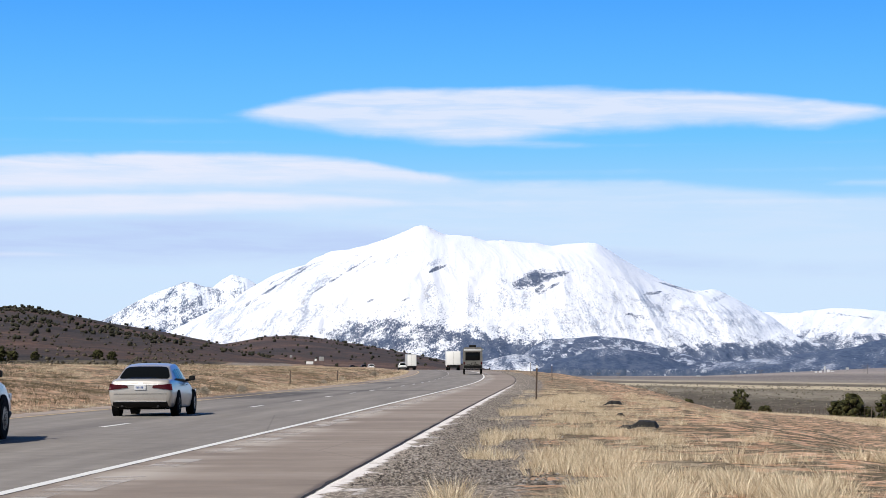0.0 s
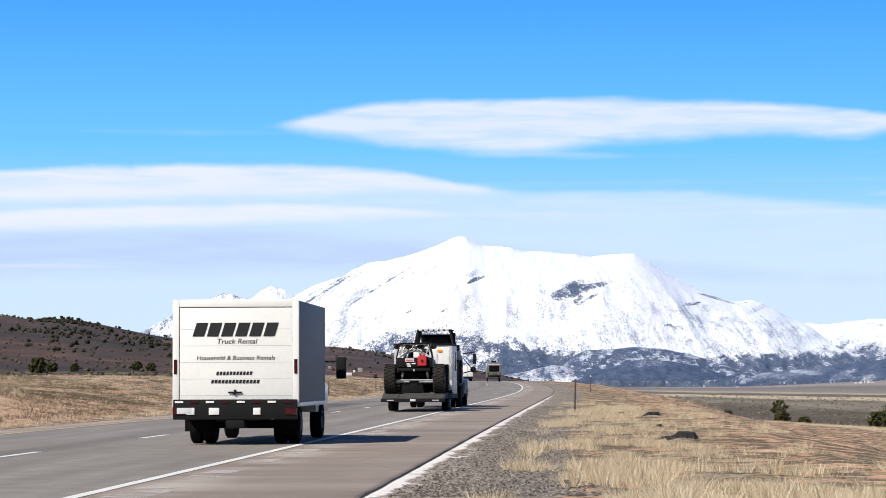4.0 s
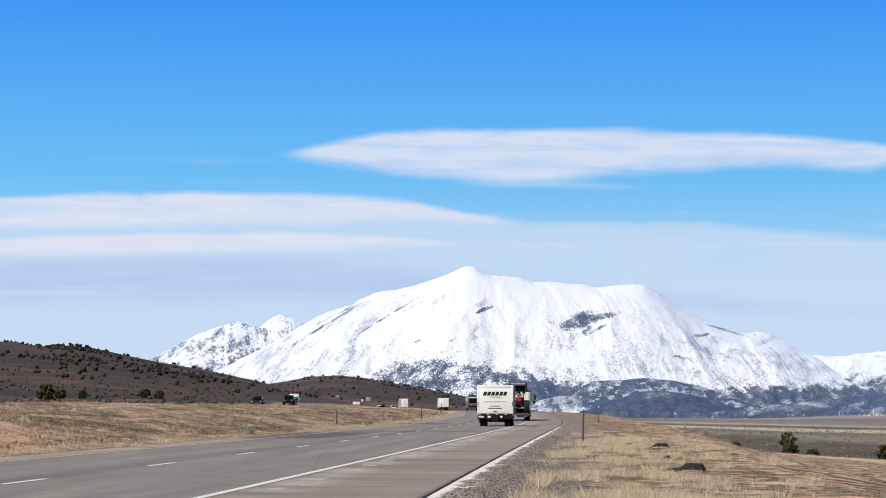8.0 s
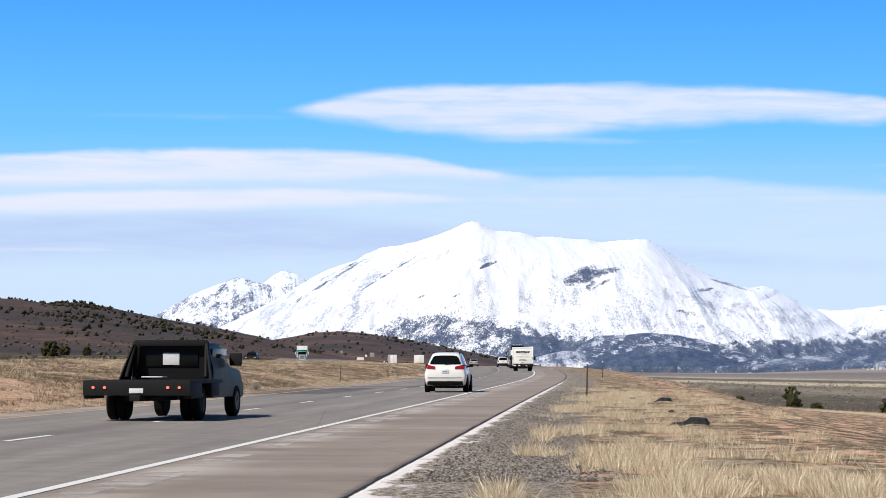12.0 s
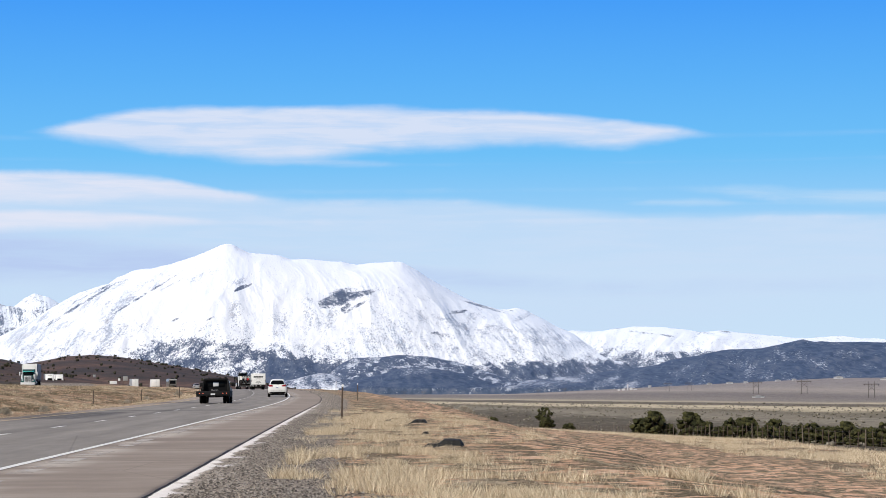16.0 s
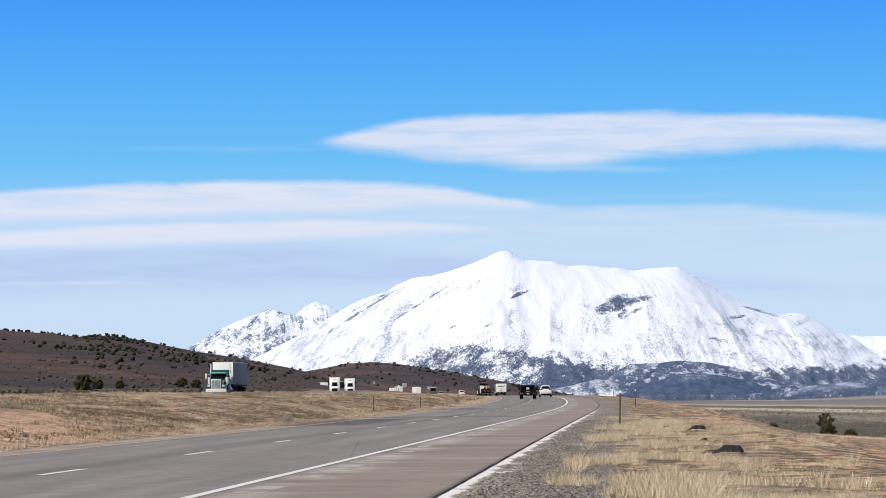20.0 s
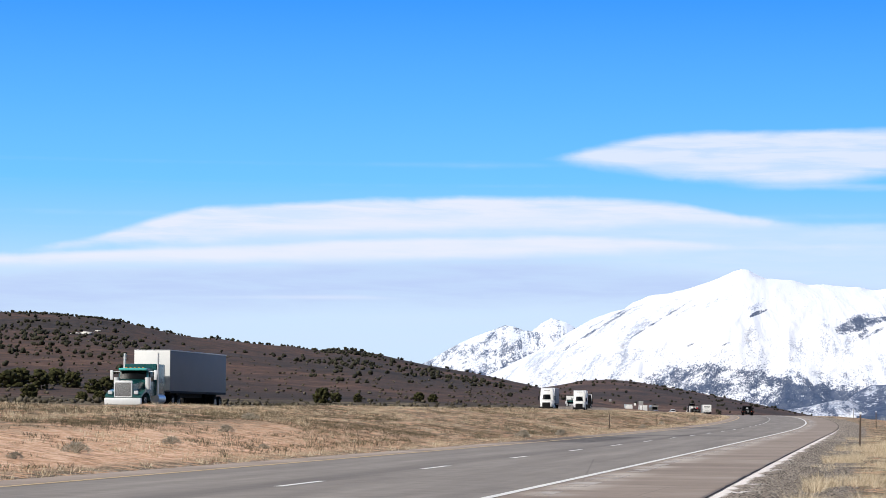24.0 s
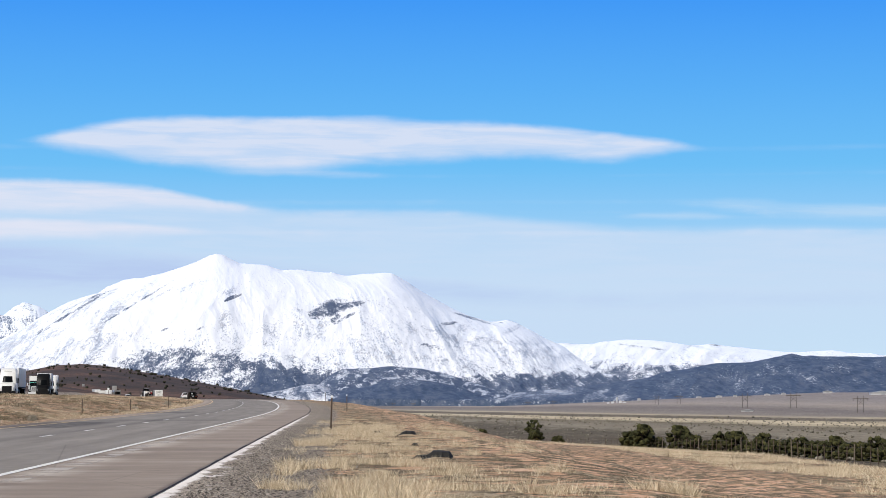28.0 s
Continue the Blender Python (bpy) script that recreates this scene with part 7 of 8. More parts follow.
def build_grass():
    rng = np.random.RandomState(21)
    jobs = []
    # right verge: thick straw beside the gravel, patchy and short further out
    x, y, u = scatter(rng, 46000, -1.2, 7, 17, 150, 1.8)
    keep = 0.9 * fbm(x / 1.0, y / 3.2, 4) + 0.10 * sstep(-0.2, 1.2, u) * sstep(4.5, 2.0, u) - 0.42 * sstep(0.3, -0.7, u) - 0.34 * sstep(2.6, 4.4, u)
    k = keep > rng.uniform(-0.12, 0.36, len(x))
    tall = np.clip(0.06 + 0.17 * fbm(x / 0.8 + 5, y / 2.0, 3), 0.025, 0.15)[k] * (1 - 0.55 * sstep(2.6, 4.4, u[k]))
    jobs.append(("dry_grass", x[k], y[k], tall * rng.uniform(0.6, 1.25, k.sum()), 0.42, 13, P_STRAW))
    x, y, u = scatter(rng, 15000, -0.9, 5.5, 18, 130, 1.9)
    field = fbm(x / 0.9 + 31, y / 2.6 + 4, 4)
    k = field + 0.20 * sstep(-0.6, 0.6, u) * sstep(3.6, 1.8, u) - 0.29 > rng.uniform(-0.12, 0.25, len(x))
    jobs.append(("tall_dry_grass", x[k], y[k], np.clip(0.15 + 0.22 * field[k], 0.08, 0.30) * rng.uniform(0.7, 1.2, k.sum()), 0.16, 30, P_STRAW))
    x, y, u = scatter(rng, 26000, 3.5, 24, 25, 230, 1.9)
    k = fbm(x / 1.6, y / 9.0, 4) - 0.26 > rng.uniform(-0.05, 0.35, len(x))
    jobs.append(("far_dry_grass", x[k], y[k], rng.uniform(0.025, 0.075, k.sum()), 0.4, 9, P_STRAW))
    x, y, u = scatter(rng, 20000, 24, 36, 70, 330, 1.5)
    k = fbm(x / 2.2, y / 6.0, 4) + 0.25 * sstep(24, 28, u) > rng.uniform(-0.1, 0.4, len(x))
    jobs.append(("fence_line_grass", x[k], y[k], rng.uniform(0.16, 0.40, k.sum()), 0.22, 9, P_STRAW))
    x, y, u = scatter(rng, 90000, 0.4, 30, 20, 200, 2.0)
    k = fbm(x / 1.0 + 50, y / 2.4, 4) > rng.uniform(-0.10, 0.30, len(x))
    jobs.append(("low_grass", x[k], y[k], rng.uniform(0.02, 0.075, k.sum()), 0.5, 9, P_OLIVE))
    # median
    x, y, u = scatter(rng, 52000, -38, -15.6, 22, 420, 1.5)
    keep = fbm(x / 2.6 + 9, y / 5.0, 4) + 0.45 * sstep(-17.0, -16.1, u) + 0.12 * sstep(-22, -30, u) - 0.22 * sstep(-25, -21, u) * sstep(120, 70, y) - 0.06
    k = keep > rng.uniform(-0.15, 0.4, len(x))
    jobs.append(("median_grass", x[k], y[k], rng.uniform(0.06, 0.22, k.sum()), 0.3, 10, P_STRAW))
    x, y, u = scatter(rng, 52000, -38, -16.5, 30, 320, 1.5)
    k = fbm(x / 2.0 + 70, y / 5.5, 4) > rng.uniform(-0.15, 0.28, len(x))
    jobs.append(("median_low_grass", x[k], y[k], rng.uniform(0.06, 0.20, k.sum()), 0.3, 10, P_OLIVE))
    for name, gx, gy, h, sp, c, m in jobs:
        v, f = blades(rng, gx, gy, h, sp, c, 1.1, {"far": 0.007, "fen": 0.012, "med": 0.009, "low": 0.006}.get(name[:3], 0.0038))
        ob = sheet(name, v, f, m, smooth=False)
        tagged(ob, "tufts of dry straw-coloured grass on the verge", "grass", kind="stuff")


def clump(bm, rng, centre, radius, leaves, size, squash=0.85):
    """A tuft of small leaf blades round a centre."""
    for _ in range(leaves):
        d = Vector((rng.gauss(0, 1), rng.gauss(0, 1), rng.gauss(0, 1))).normalized()
        p = Vector(centre) + Vector((d.x, d.y, d.z * squash)) * radius * rng.uniform(0.55, 1.05)
        a = Vector((rng.gauss(0, 1), rng.gauss(0, 1), rng.gauss(0, 1))).normalized() * size * rng.uniform(0.6, 1.3)
        b = d.cross(a).normalized() * size * rng.uniform(0.35, 0.8)
        bm.faces.new([bm.verts.new(q) for q in (p - b, p + b, p + a + d * size * 0.6)])


def juniper(rng, height, width, upright=False):
    """A juniper: short trunk, forked limbs, a ragged crown of many small tufts."""
    t = thing_root("juniper_tree", "dark green juniper with a ragged crown on the dry plain", "tree", "junipers beyond the fence")
    tr = B()
    tube(tr, (0, 0, -0.3), (0.05, 0, height * 0.35), width * 0.075, 9, width * 0.05)
    limbs = []
    for k in range(6):
        a = 6.283 * k / 6 + rng.uniform(-0.4, 0.4)
        r = width * rng.uniform(0.2, 0.42)
        tip = Vector((r * math.cos(a), r * math.sin(a), height * rng.uniform(0.45, 0.85)))
        tube(tr, (0.03, 0, height * rng.uniform(0.12, 0.3)), tip, width * 0.04, 7, width * 0.012)
        limbs.append(tip)
    part("trunk", tr, P_BARK, t)
    cr = B()
    for k in range(64):
        a, h = rng.uniform(0, 6.283), rng.uniform(0.05, 1.0)
        prof = (0.72 + 0.28 * math.sin(min(1.0, h * 1.6) * 1.5708)) * math.sqrt(max(0.05, 1 - max(0, h - 0.35) ** 2 * 2.2))
        if upright:
            prof *= 0.35 if h < 0.4 else 1.1
        r = width * 0.5 * prof * math.sqrt(rng.uniform(0.2, 1.0)) * 0.86
        c = Vector((r * math.cos(a), r * math.sin(a), h * height * 0.86 + 0.05))
        q = width * rng.uniform(0.09, 0.15)
        g = bmesh.ops.create_icosphere(cr, subdivisions=1, radius=q * 0.9, matrix=Matrix.Translation(c))
        for v in g["verts"]:
            v.co = c + (v.co - c) * rng.uniform(0.6, 1.25)
        clump(cr, rng, c, q * 1.05, 44, width * 0.02)
    part("crown", cr, P_JUNIPER, t)
    return t


def sagebrush(rng, size):
    t = thing_root("sagebrush", "grey leafless sagebrush at the edge of the grass", "bush", "sagebrush clumps")
    st = B()
    for k in range(30):
        a, e = rng.uniform(0, 6.283), rng.uniform(0.25, 1.4)
        tube(st, (0, 0, -0.05), (size * 0.5 * math.cos(a) * math.cos(e), size * 0.5 * math.sin(a) * math.cos(e), size * 0.55 * math.sin(e)), 0.012, 5, 0.005)
    part("stem_fan", st, P_SAGE, t)
    cr = B()
    for k in range(56):
        a, e = rng.uniform(0, 6.283), rng.uniform(0.1, 1.5)
        r = size * rng.uniform(0.34, 0.48)
        clump(cr, rng, (r * math.cos(a) * math.cos(e), r * math.sin(a) * math.cos(e), r * 0.85 * math.sin(e) + 0.04), size * 0.10, 30, size * 0.032)
    part("foliage", cr, P_SAGE, t)
    return t


def spot(az, dist):
    """A place on the ground by its bearing from the camera and its distance."""
    x, y = dist * math.sin(radians(az)), dist * math.cos(radians(az))
    return Vector((x, y, float(ground_z(x, y))))


def place(make, m):
    make.matrix_basis = m
    return make


build_grass()
rj = random.Random(5)
kinds = [juniper(rj, 3.2, 3.6), juniper(rj, 2.6, 3.0), juniper(rj, 3.6, 3.2), juniper(rj, 4.4, 2.6, True)]
used = set()


def put_tree(k, az, d, scale=1.0, label=""):
    p = spot(az, d)
    m = pose(p.x, p.y, p.z - 0.05, 0, 0, rj.uniform(0, 360))
    if k in used:
        o = copy_thing(kinds[k], m)
    else:
        o = place(kinds[k], m)
        used.add(k)
    o.scale = (scale, scale, scale * rj.uniform(0.74, 0.9))
    if label:
        o["label"] = label
    return o


# the row behind the fence, the lone tree, the brush at the bank's edge
for az, d, k, sc in [(7.72, 262, 0, 1.0), (8.02, 258, 2, 1.05), (8.35, 262, 1, 0.8), (8.92, 245, 2, 1.1), (9.25, 243, 0, 0.85), (9.66, 238, 1, 0.75), (10.06, 230, 0, 0.95), (10.36, 228, 2, 0.9), (10.72, 226, 1, 0.7), (11.02, 224, 2, 0.8), (11.32, 220, 0, 0.75), (11.62, 218, 1, 0.85), (11.92, 216, 2, 0.78), (12.2, 214, 0, 0.75), (12.5, 212, 1, 0.85), (12.78, 210, 2, 0.8), (13.1, 208, 0, 0.8), (13.4, 206, 1, 0.85), (13.75, 204, 2, 0.85), (14.1, 202, 0, 0.85), (14.5, 200, 1, 0.9), (14.9, 198, 2, 0.9)]:
    put_tree(k, az, d, sc)
put_tree(3, 5.25, 300, 0.95, "lone juniper with a bare forked trunk on the plain")
put_tree(1, 5.3, 285, 0.8)
put_tree(1, 5.85, 290, 0.7)
put_tree(1, 3.93, 238, 0.55)
for az, d, k, sc in [(-17.3, 560, 0, 0.9), (-13.35, 470, 0, 1.25), (-13.0, 480, 1, 1.0), (-12.45, 480, 2, 0.75), (-10.9, 520, 1, 1.0), (-10.55, 520, 0, 0.8), (-20.9, 540, 0, 1.9), (-20.4, 520, 2, 1.7), (-20.0, 560, 1, 1.9), (-21.2, 530, 1, 2.1), (-19.6, 540, 0, 1.6), (-19.1, 500, 2, 1.3), (-18.75, 520, 1, 1.5), (-20.65, 440, 2, 1.2), (-19.35, 430, 1, 1.0), (-18.9, 420, 0, 0.9)]:
    put_tree(k, az, d, sc, "dark green juniper on the scrub below the hill")

sage = [sagebrush(rj, 1.0), sagebrush(rj, 0.8)]
first = set()
for u, s, k, sc in [(-16.5, 110.5, 0, 0.75), (-16.25, 122.5, 1, 0.85), (-18.3, 51.5, 0, 0.75), (-18.6, 45.5, 1, 1.05), (-18.1, 44.5, 0, 0.6), (-17.9, 46.5, 1, 0.5), (-18.6, 60, 0, 0.6), (-20.5, 72, 1, 0.8), (-17.6, 66, 1, 0.5), (-23, 84, 0, 0.8), (-16.6, 170, 0, 0.6), (-17.4, 196, 1, 0.7), (10.5, 205, 0, 1.5), (11.4, 212, 1, 1.9), (12.4, 208, 0, 1.4), (9.8, 214, 1, 1.3), (-17.2, 240, 0, 1.0)]:
    p = at_ground(u, s)
    m = pose(p.x, p.y, p.z, 0, 0, rj.uniform(0, 360))
    o = copy_thing(sage[k], m) if k in first else place(sage[k], m)
    first.add(k)
    o.scale = (sc, sc, sc * (0.72 if s < 100 else 1.0))


def far_brush(name, label, places, size, material, puffs, rng, tall=0.72):
    """Far brush and trees, joined: each a handful of small uneven tufts heaped in a round crown."""
    phi = (1 + 5 ** 0.5) / 2
    ico = np.array([(-1, phi, 0), (1, phi, 0), (-1, -phi, 0), (1, -phi, 0), (0, -1, phi), (0, 1, phi), (0, -1, -phi), (0, 1, -phi), (phi, 0, -1), (phi, 0, 1), (-phi, 0, -1), (-phi, 0, 1)]) / 1.9
    tri = np.array([(0, 11, 5), (0, 5, 1), (0, 1, 7), (0, 7, 10), (0, 10, 11), (1, 5, 9), (5, 11, 4), (11, 10, 2), (10, 7, 6), (7, 1, 8), (3, 9, 4), (3, 4, 2), (3, 2, 6), (3, 6, 8), (3, 8, 9), (4, 9, 5), (2, 4, 11), (6, 2, 10), (8, 6, 7), (9, 8, 1)])
    xy, w = np.array(places, float), np.array(size, float)
    n = len(w)
    z = ground_z(xy[:, 0], xy[:, 1])
    d = rng.normal(0, 1, (n, puffs, 3))
    d /= np.linalg.norm(d, axis=2)[..., None]
    d[..., 2] = np.abs(d[..., 2])
    c = d * rng.uniform(0.10, 0.30, (n, puffs, 1)) * np.array([1, 1, 1.5 * tall]) + np.array([0, 0, 0.14])
    r = rng.uniform(0.17, 0.30, (n, puffs, 1, 1))
    v = c[:, :, None, :] + ico * r * (1 + rng.normal(0, 0.22, (n, puffs, 12, 1)))
    v = v * w[:, None, None, None] + np.stack([xy[:, 0], xy[:, 1], z], -1)[:, None, None, :]
    f = (np.arange(n * puffs) * 12)[:, None, None] + tri[None]
    ob = sheet(name, v.reshape(-1, 3), f.reshape(-1, 3), material, smooth=False)
    return tagged(ob, label, "brush", kind="stuff")


rn = np.random.RandomState(9)
# junipers dotted over the hill and the knoll
az = np.concatenate([rn.uniform(-23, -6.5, 1500), rn.uniform(-15, -7, 400), rn.uniform(-8.5, 0, 900)])
d = np.concatenate([rn.uniform(680, 1330, 1900), rn.uniform(1450, 2180, 900)])
x, y = d * np.sin(np.radians(az)), d * np.cos(np.radians(az))
hh = hills(x, y)
dens = 1.5 * fbm(x / 70, y / 70, 4) + np.where(az < -18.2, 0.2, 0) - 0.62 * sstep(-13.4, -14.2, az) * (az > -18.2) - 0.15 * sstep(1100, 1300, d) * (az > -13)
k = (hh > 2) & (0.6 * dens > rn.uniform(-0.3, 0.5, len(x))) & ((az < -12) | (d > 1400) | (rn.uniform(0, 1, len(x)) < 0.4))
far_brush("hillside_junipers", "dark junipers dotted over the brown hills", list(zip(x[k], y[k])), rn.uniform(1.3, 2.9, k.sum()) * np.where(d[k] > 1400, 1.25, 1.0), P_DARKJUN, 5, rn)
# thickets on the hill's flank and along its skyline
cx, cy, cs = [], [], []
for a0, d0, n, sa, sdist in [(-15.7, 1370, 20, 0.3, 15), (-15.1, 1370, 12, 0.25, 15), (-12.6, 1385, 8, 0.8, 8), (-13.0, 1180, 34, 0.35, 26), (-12.2, 1150, 26, 0.4, 26), (-14.1, 1385, 12, 0.22, 10), (-11.0, 1050, 22, 0.5, 40), (-9.8, 900, 24, 0.6, 60), (-20.5, 1350, 110, 1.0, 30), (-18.6, 1370, 60, 0.7, 16), (-20.6, 950, 120, 0.9, 110), (-18.4, 900, 40, 0.5, 60), (-7.3, 1900, 14, 0.4, 80)]:
    aa, dd = rn.normal(a0, sa, n), rn.normal(d0, sdist, n)
    cx += list(dd * np.sin(np.radians(aa)))
    cy += list(dd * np.cos(np.radians(aa)))
    cs += list(rn.uniform(1.5, 3.2, n))
far_brush("juniper_thickets", "dark juniper thickets on the hillside", list(zip(cx, cy)), cs, P_DARKJUN, 5, rn)
# low scrub over the flats on both sides
az = rn.uniform(-22, -4, 1300)
d = rn.uniform(235, 900, 1300)
x, y = d * np.sin(np.radians(az)), d * np.cos(np.radians(az))
u = x - bend(y)
k = (u < -55)
far_brush("scrub_flat", "low grey scrub over the flats", list(zip(x[k], y[k])), rn.uniform(0.5, 1.4, k.sum()), P_SCRUB, 4, rn, 0.5)
x, y, u = scatter(rn, 5000, 37.5, 330, 110, 1300, 1.4)
far_brush("range_scrub", "low grey sagebrush over the range beyond the fence", list(zip(x, y)), rn.uniform(0.4, 1.1, len(x)), P_RANGE, 4, rn, 0.42)
# a bare chalk outcrop and pale scrapes on the hill's flank
P_CHALK = plain_mat("pale_bare_rock", (0.72, 0.70, 0.66), 0.9, 0, 0.2, 0.3, local=False)
for a0, d0, w, h, white in [(-19.3, 1020, 6.0, 2.0, True), (-19.55, 1015, 5.0, 0.9, True), (-19.0, 1040, 3.0, 0.8, True)]:
    p = spot(a0, d0)
    b = bmesh.new()
    bmesh.ops.create_icosphere(b, subdivisions=3, radius=1.0)
    for v in b.verts:
        q = 1 + 0.5 * float(fbm(v.co.x * 1.7 + a0, v.co.y * 1.7 + v.co.z, 4))
        v.co = Vector((v.co.x * w * 0.5 * q + v.co.z * w * 0.15, v.co.y * w * 0.5 * q, v.co.z * h * 0.5 * q + 0.04 * v.co.x * h))
    o = link_mesh("rock_outcrop", b, P_CHALK)
    o.matrix_basis = pose(p.x, p.y, p.z, 0, 0, -a0)
    tagged(o, "white chalky outcrop on the brown hillside" if white else "pale bare scrape of rock on the hillside", "rock outcrop", "outcrops on the hill")


# loose stones of the gravel verge
P_STONE = leafy("roadside_gravel", (0.05, 0.044, 0.04), (0.14, 0.12, 0.105), (0.36, 0.33, 0.30), 2.0)
gx, gy, gu = scatter(rn, 20000, -2.1, 1.0, 25, 110, 1.7)
kk = sstep(1.1, -1.0, gu) * sstep(-2.15, -1.6, gu) > rn.uniform(0, 0.9, len(gx))
gx, gy = gx[kk], gy[kk]
w = rn.uniform(0.008, 0.026, len(gx))[:, None, None]
octa = np.array([(1, 0, 0), (0, 1, 0), (-1, 0, 0), (0, -1, 0), (0, 0, 0.8)], float)[None] + rn.uniform(-0.3, 0.3, (len(gx), 5, 3))
v = octa * w + np.stack([gx, gy, ground_z(gx, gy)], -1)[:, None, :]
fidx = (np.arange(len(gx)) * 5)[:, None, None] + np.array([(0, 1, 4), (1, 2, 4), (2, 3, 4), (3, 0, 4)])[None]
tagged(sheet("gravel_stones", v.reshape(-1, 3), fidx.reshape(-1, 3), P_STONE, smooth=False), "loose grey gravel along the pavement edge", "gravel", kind="stuff")


# ---- delineators, fence, debris, signs ----
def delineator(height, reflector=True):
    t = thing_root("delineator_post", "slim brown steel delineator post with a white reflector", "post", "delineator posts")
    b = B()
    box(b, -0.035, 0.035, -0.006, 0.006, -0.3, height, 0.003)
    box(b, -0.006, 0.006, -0.006, 0.035, -0.3, height, 0.002)
    part("post", b, P_POST, t)
    if reflector:
        part("reflector", tube(B(), (0, -0.012, height - 0.03), (0, -0.002, height - 0.03), 0.055, 18), P_REFLECTOR, t, "round white reflector")
    return t


posts = [(-0.1, 92, 1.42, True), (0.75, 190, 1.4, True), (1.0, 300, 1.4, True), (-16.1, 222, 1.25, False), (-16.3, 276, 1.5, False), (-17.2, 189, 0.9, False), (-17.3, 154, 0.95, False)]
base = delineator(1.42)
for k, (u, s, h, r) in enumerate(posts):
    p = at_ground(u, s)
    m = pose(p.x, p.y, p.z, rs.uniform(-1.5, 1.5), rs.uniform(-1.5, 1.5) + (0.8 if k == 0 else 0), 0)
    if r:
        o = place(base, m) if k == 0 else copy_thing(base, m)
    else:
        o = place(delineator(h, False), m)
        o["label"] = "short brown steel marker post in the median grass"


def fence_post(h, wood):
    t = thing_root("fence_post", "weathered wooden fence post" if wood else "thin dark steel fence post", "fence post", "range fence posts")
    b = B()
    if wood:
        tube(b, (0, 0, -0.3), (0.02, 0, h), 0.06, 8, 0.05)
    else:
        box(b, -0.03, 0.03, -0.02, 0.02, -0.3, h, 0.004)
    part("stake", b, P_WOODPOST if wood else P_POST, t)
    return t


FENCE_U = 36.5
steel, wood = fence_post(1.35, False), fence_post(1.5, True)
tops = []
for k in range(190):
    s = 115 + 2.45 * k
    p = at_ground(FENCE_U, s)
    m = pose(p.x, p.y, p.z, rs.uniform(-3, 3), rs.uniform(-3, 3), rs.uniform(0, 90))
    src = wood if k % 9 == 0 else steel
    if k in (0, 1):
        place(src, m)
    else:
        copy_thing(src, m)
    tops.append(p)
for h in (0.45, 0.85, 1.25):
    b = B()
    for p, q in zip(tops, tops[1:]):
        tube(b, p + Vector((0, 0, h)), q + Vector((0, 0, h)), 0.004, 4)
    w = link_mesh("fence_wire", b, P_WIRE)
    tagged(w, "thin galvanised wire strand along the range fence", "fence wire", "range fence wires")


def tyre_scrap(L, w, h, seed):
    """A torn strip of lorry tyre, arched on the grass."""
    r = random.Random(seed)
    b = B()
    st = []
    for k in range(11):
        f = k / 10
        x = (f - 0.5) * L
        lift = h * min(1.0, 0.12 + f * 2.2) * (0.45 if k == 10 else 1.0) * (1 + 0.05 * r.uniform(-1, 1))
        ww = w * min(1.0, 0.35 + f * 1.6) * r.uniform(0.8, 1.15)
        st.append([(x, -ww / 2, lift * 0.35), (x + r.uniform(-0.02, 0.02), -ww / 2.4, lift), (x, 0, lift * 1.12), (x, ww / 2.4, lift), (x, ww / 2, lift * 0.4), (x, ww / 2.6, lift * 0.5), (x, 0, lift * 0.8), (x, -ww / 2.6, lift * 0.45)])
    return loft(b, st)


for u, s, L, w, h, sd in [(2.36, 50, 0.70, 0.5, 0.19, 1), (2.5, 76, 0.6, 0.42, 0.15, 2), (1.98, 50.3, 0.4, 0.18, 0.09, 3), (2.2, 60, 0.22, 0.16, 0.09, 4), (1.6, 84, 0.35, 0.25, 0.1, 5)]:
    o = link_mesh("tyre_scrap", tyre_scrap(L, w, h, sd), P_RUBBER)
    p = at_ground(u, s)
    o.matrix_basis = pose(p.x, p.y, p.z + 0.02, 0, 0, rs.uniform(-12, 12))
    tagged(o, "torn strip of black tyre lying in the dry grass", "tyre scrap", "tyre scraps")


def road_sign(w, h, z, legs, material, label):
    t = thing_root("road_sign", label, "road sign")
    part("panel", box(B(), -w / 2, w / 2, -0.02, 0.02, z, z + h, 0.01), material, t)
    for x in legs:
        part("post", box(B(), x - 0.05, x + 0.05, 0.02, 0.1, -0.3, z + h * 0.9, 0.005), P_POST, t)
    return t


for az, d, w, h, z, legs, m, lb in [(-5.3, 690, 1.4, 1.3, 1.6, (-0.5, 0.5), P_SIGN, "grey back of a road sign on two posts"), (-6.07, 720, 0.8, 0.8, 1.8, (0,), P_SIGN, "small white road sign on a post"), (-5.6, 700, 2.2, 0.9, 0.3, (-0.4, 0.4), P_REFLECT, "low white roadside board"), (-5.45, 560, 0.5, 0.6, 1.2, (0,), P_REFLECT, "small white marker sign beside the curve")]:
    p = spot(az, d)
    o = place(road_sign(w, h, z, legs, m, lb), pose(p.x, p.y, p.z, 0, 0, -az))


# ---- the far plain: power pylons, a works, sheds, houses ----
P_TIMBER = plain_mat("dark_pylon_timber", (0.10, 0.085, 0.075), 0.9, 0, 0.3, 2.0)
P_SHED = plain_mat("white_shed_cladding", (0.52, 0.52, 0.53), 0.6, 0, 0.1, 0.3)
P_ROOF = plain_mat("grey_shed_roof", (0.40, 0.41, 0.43), 0.5, 0.3, 0.15, 0.3)


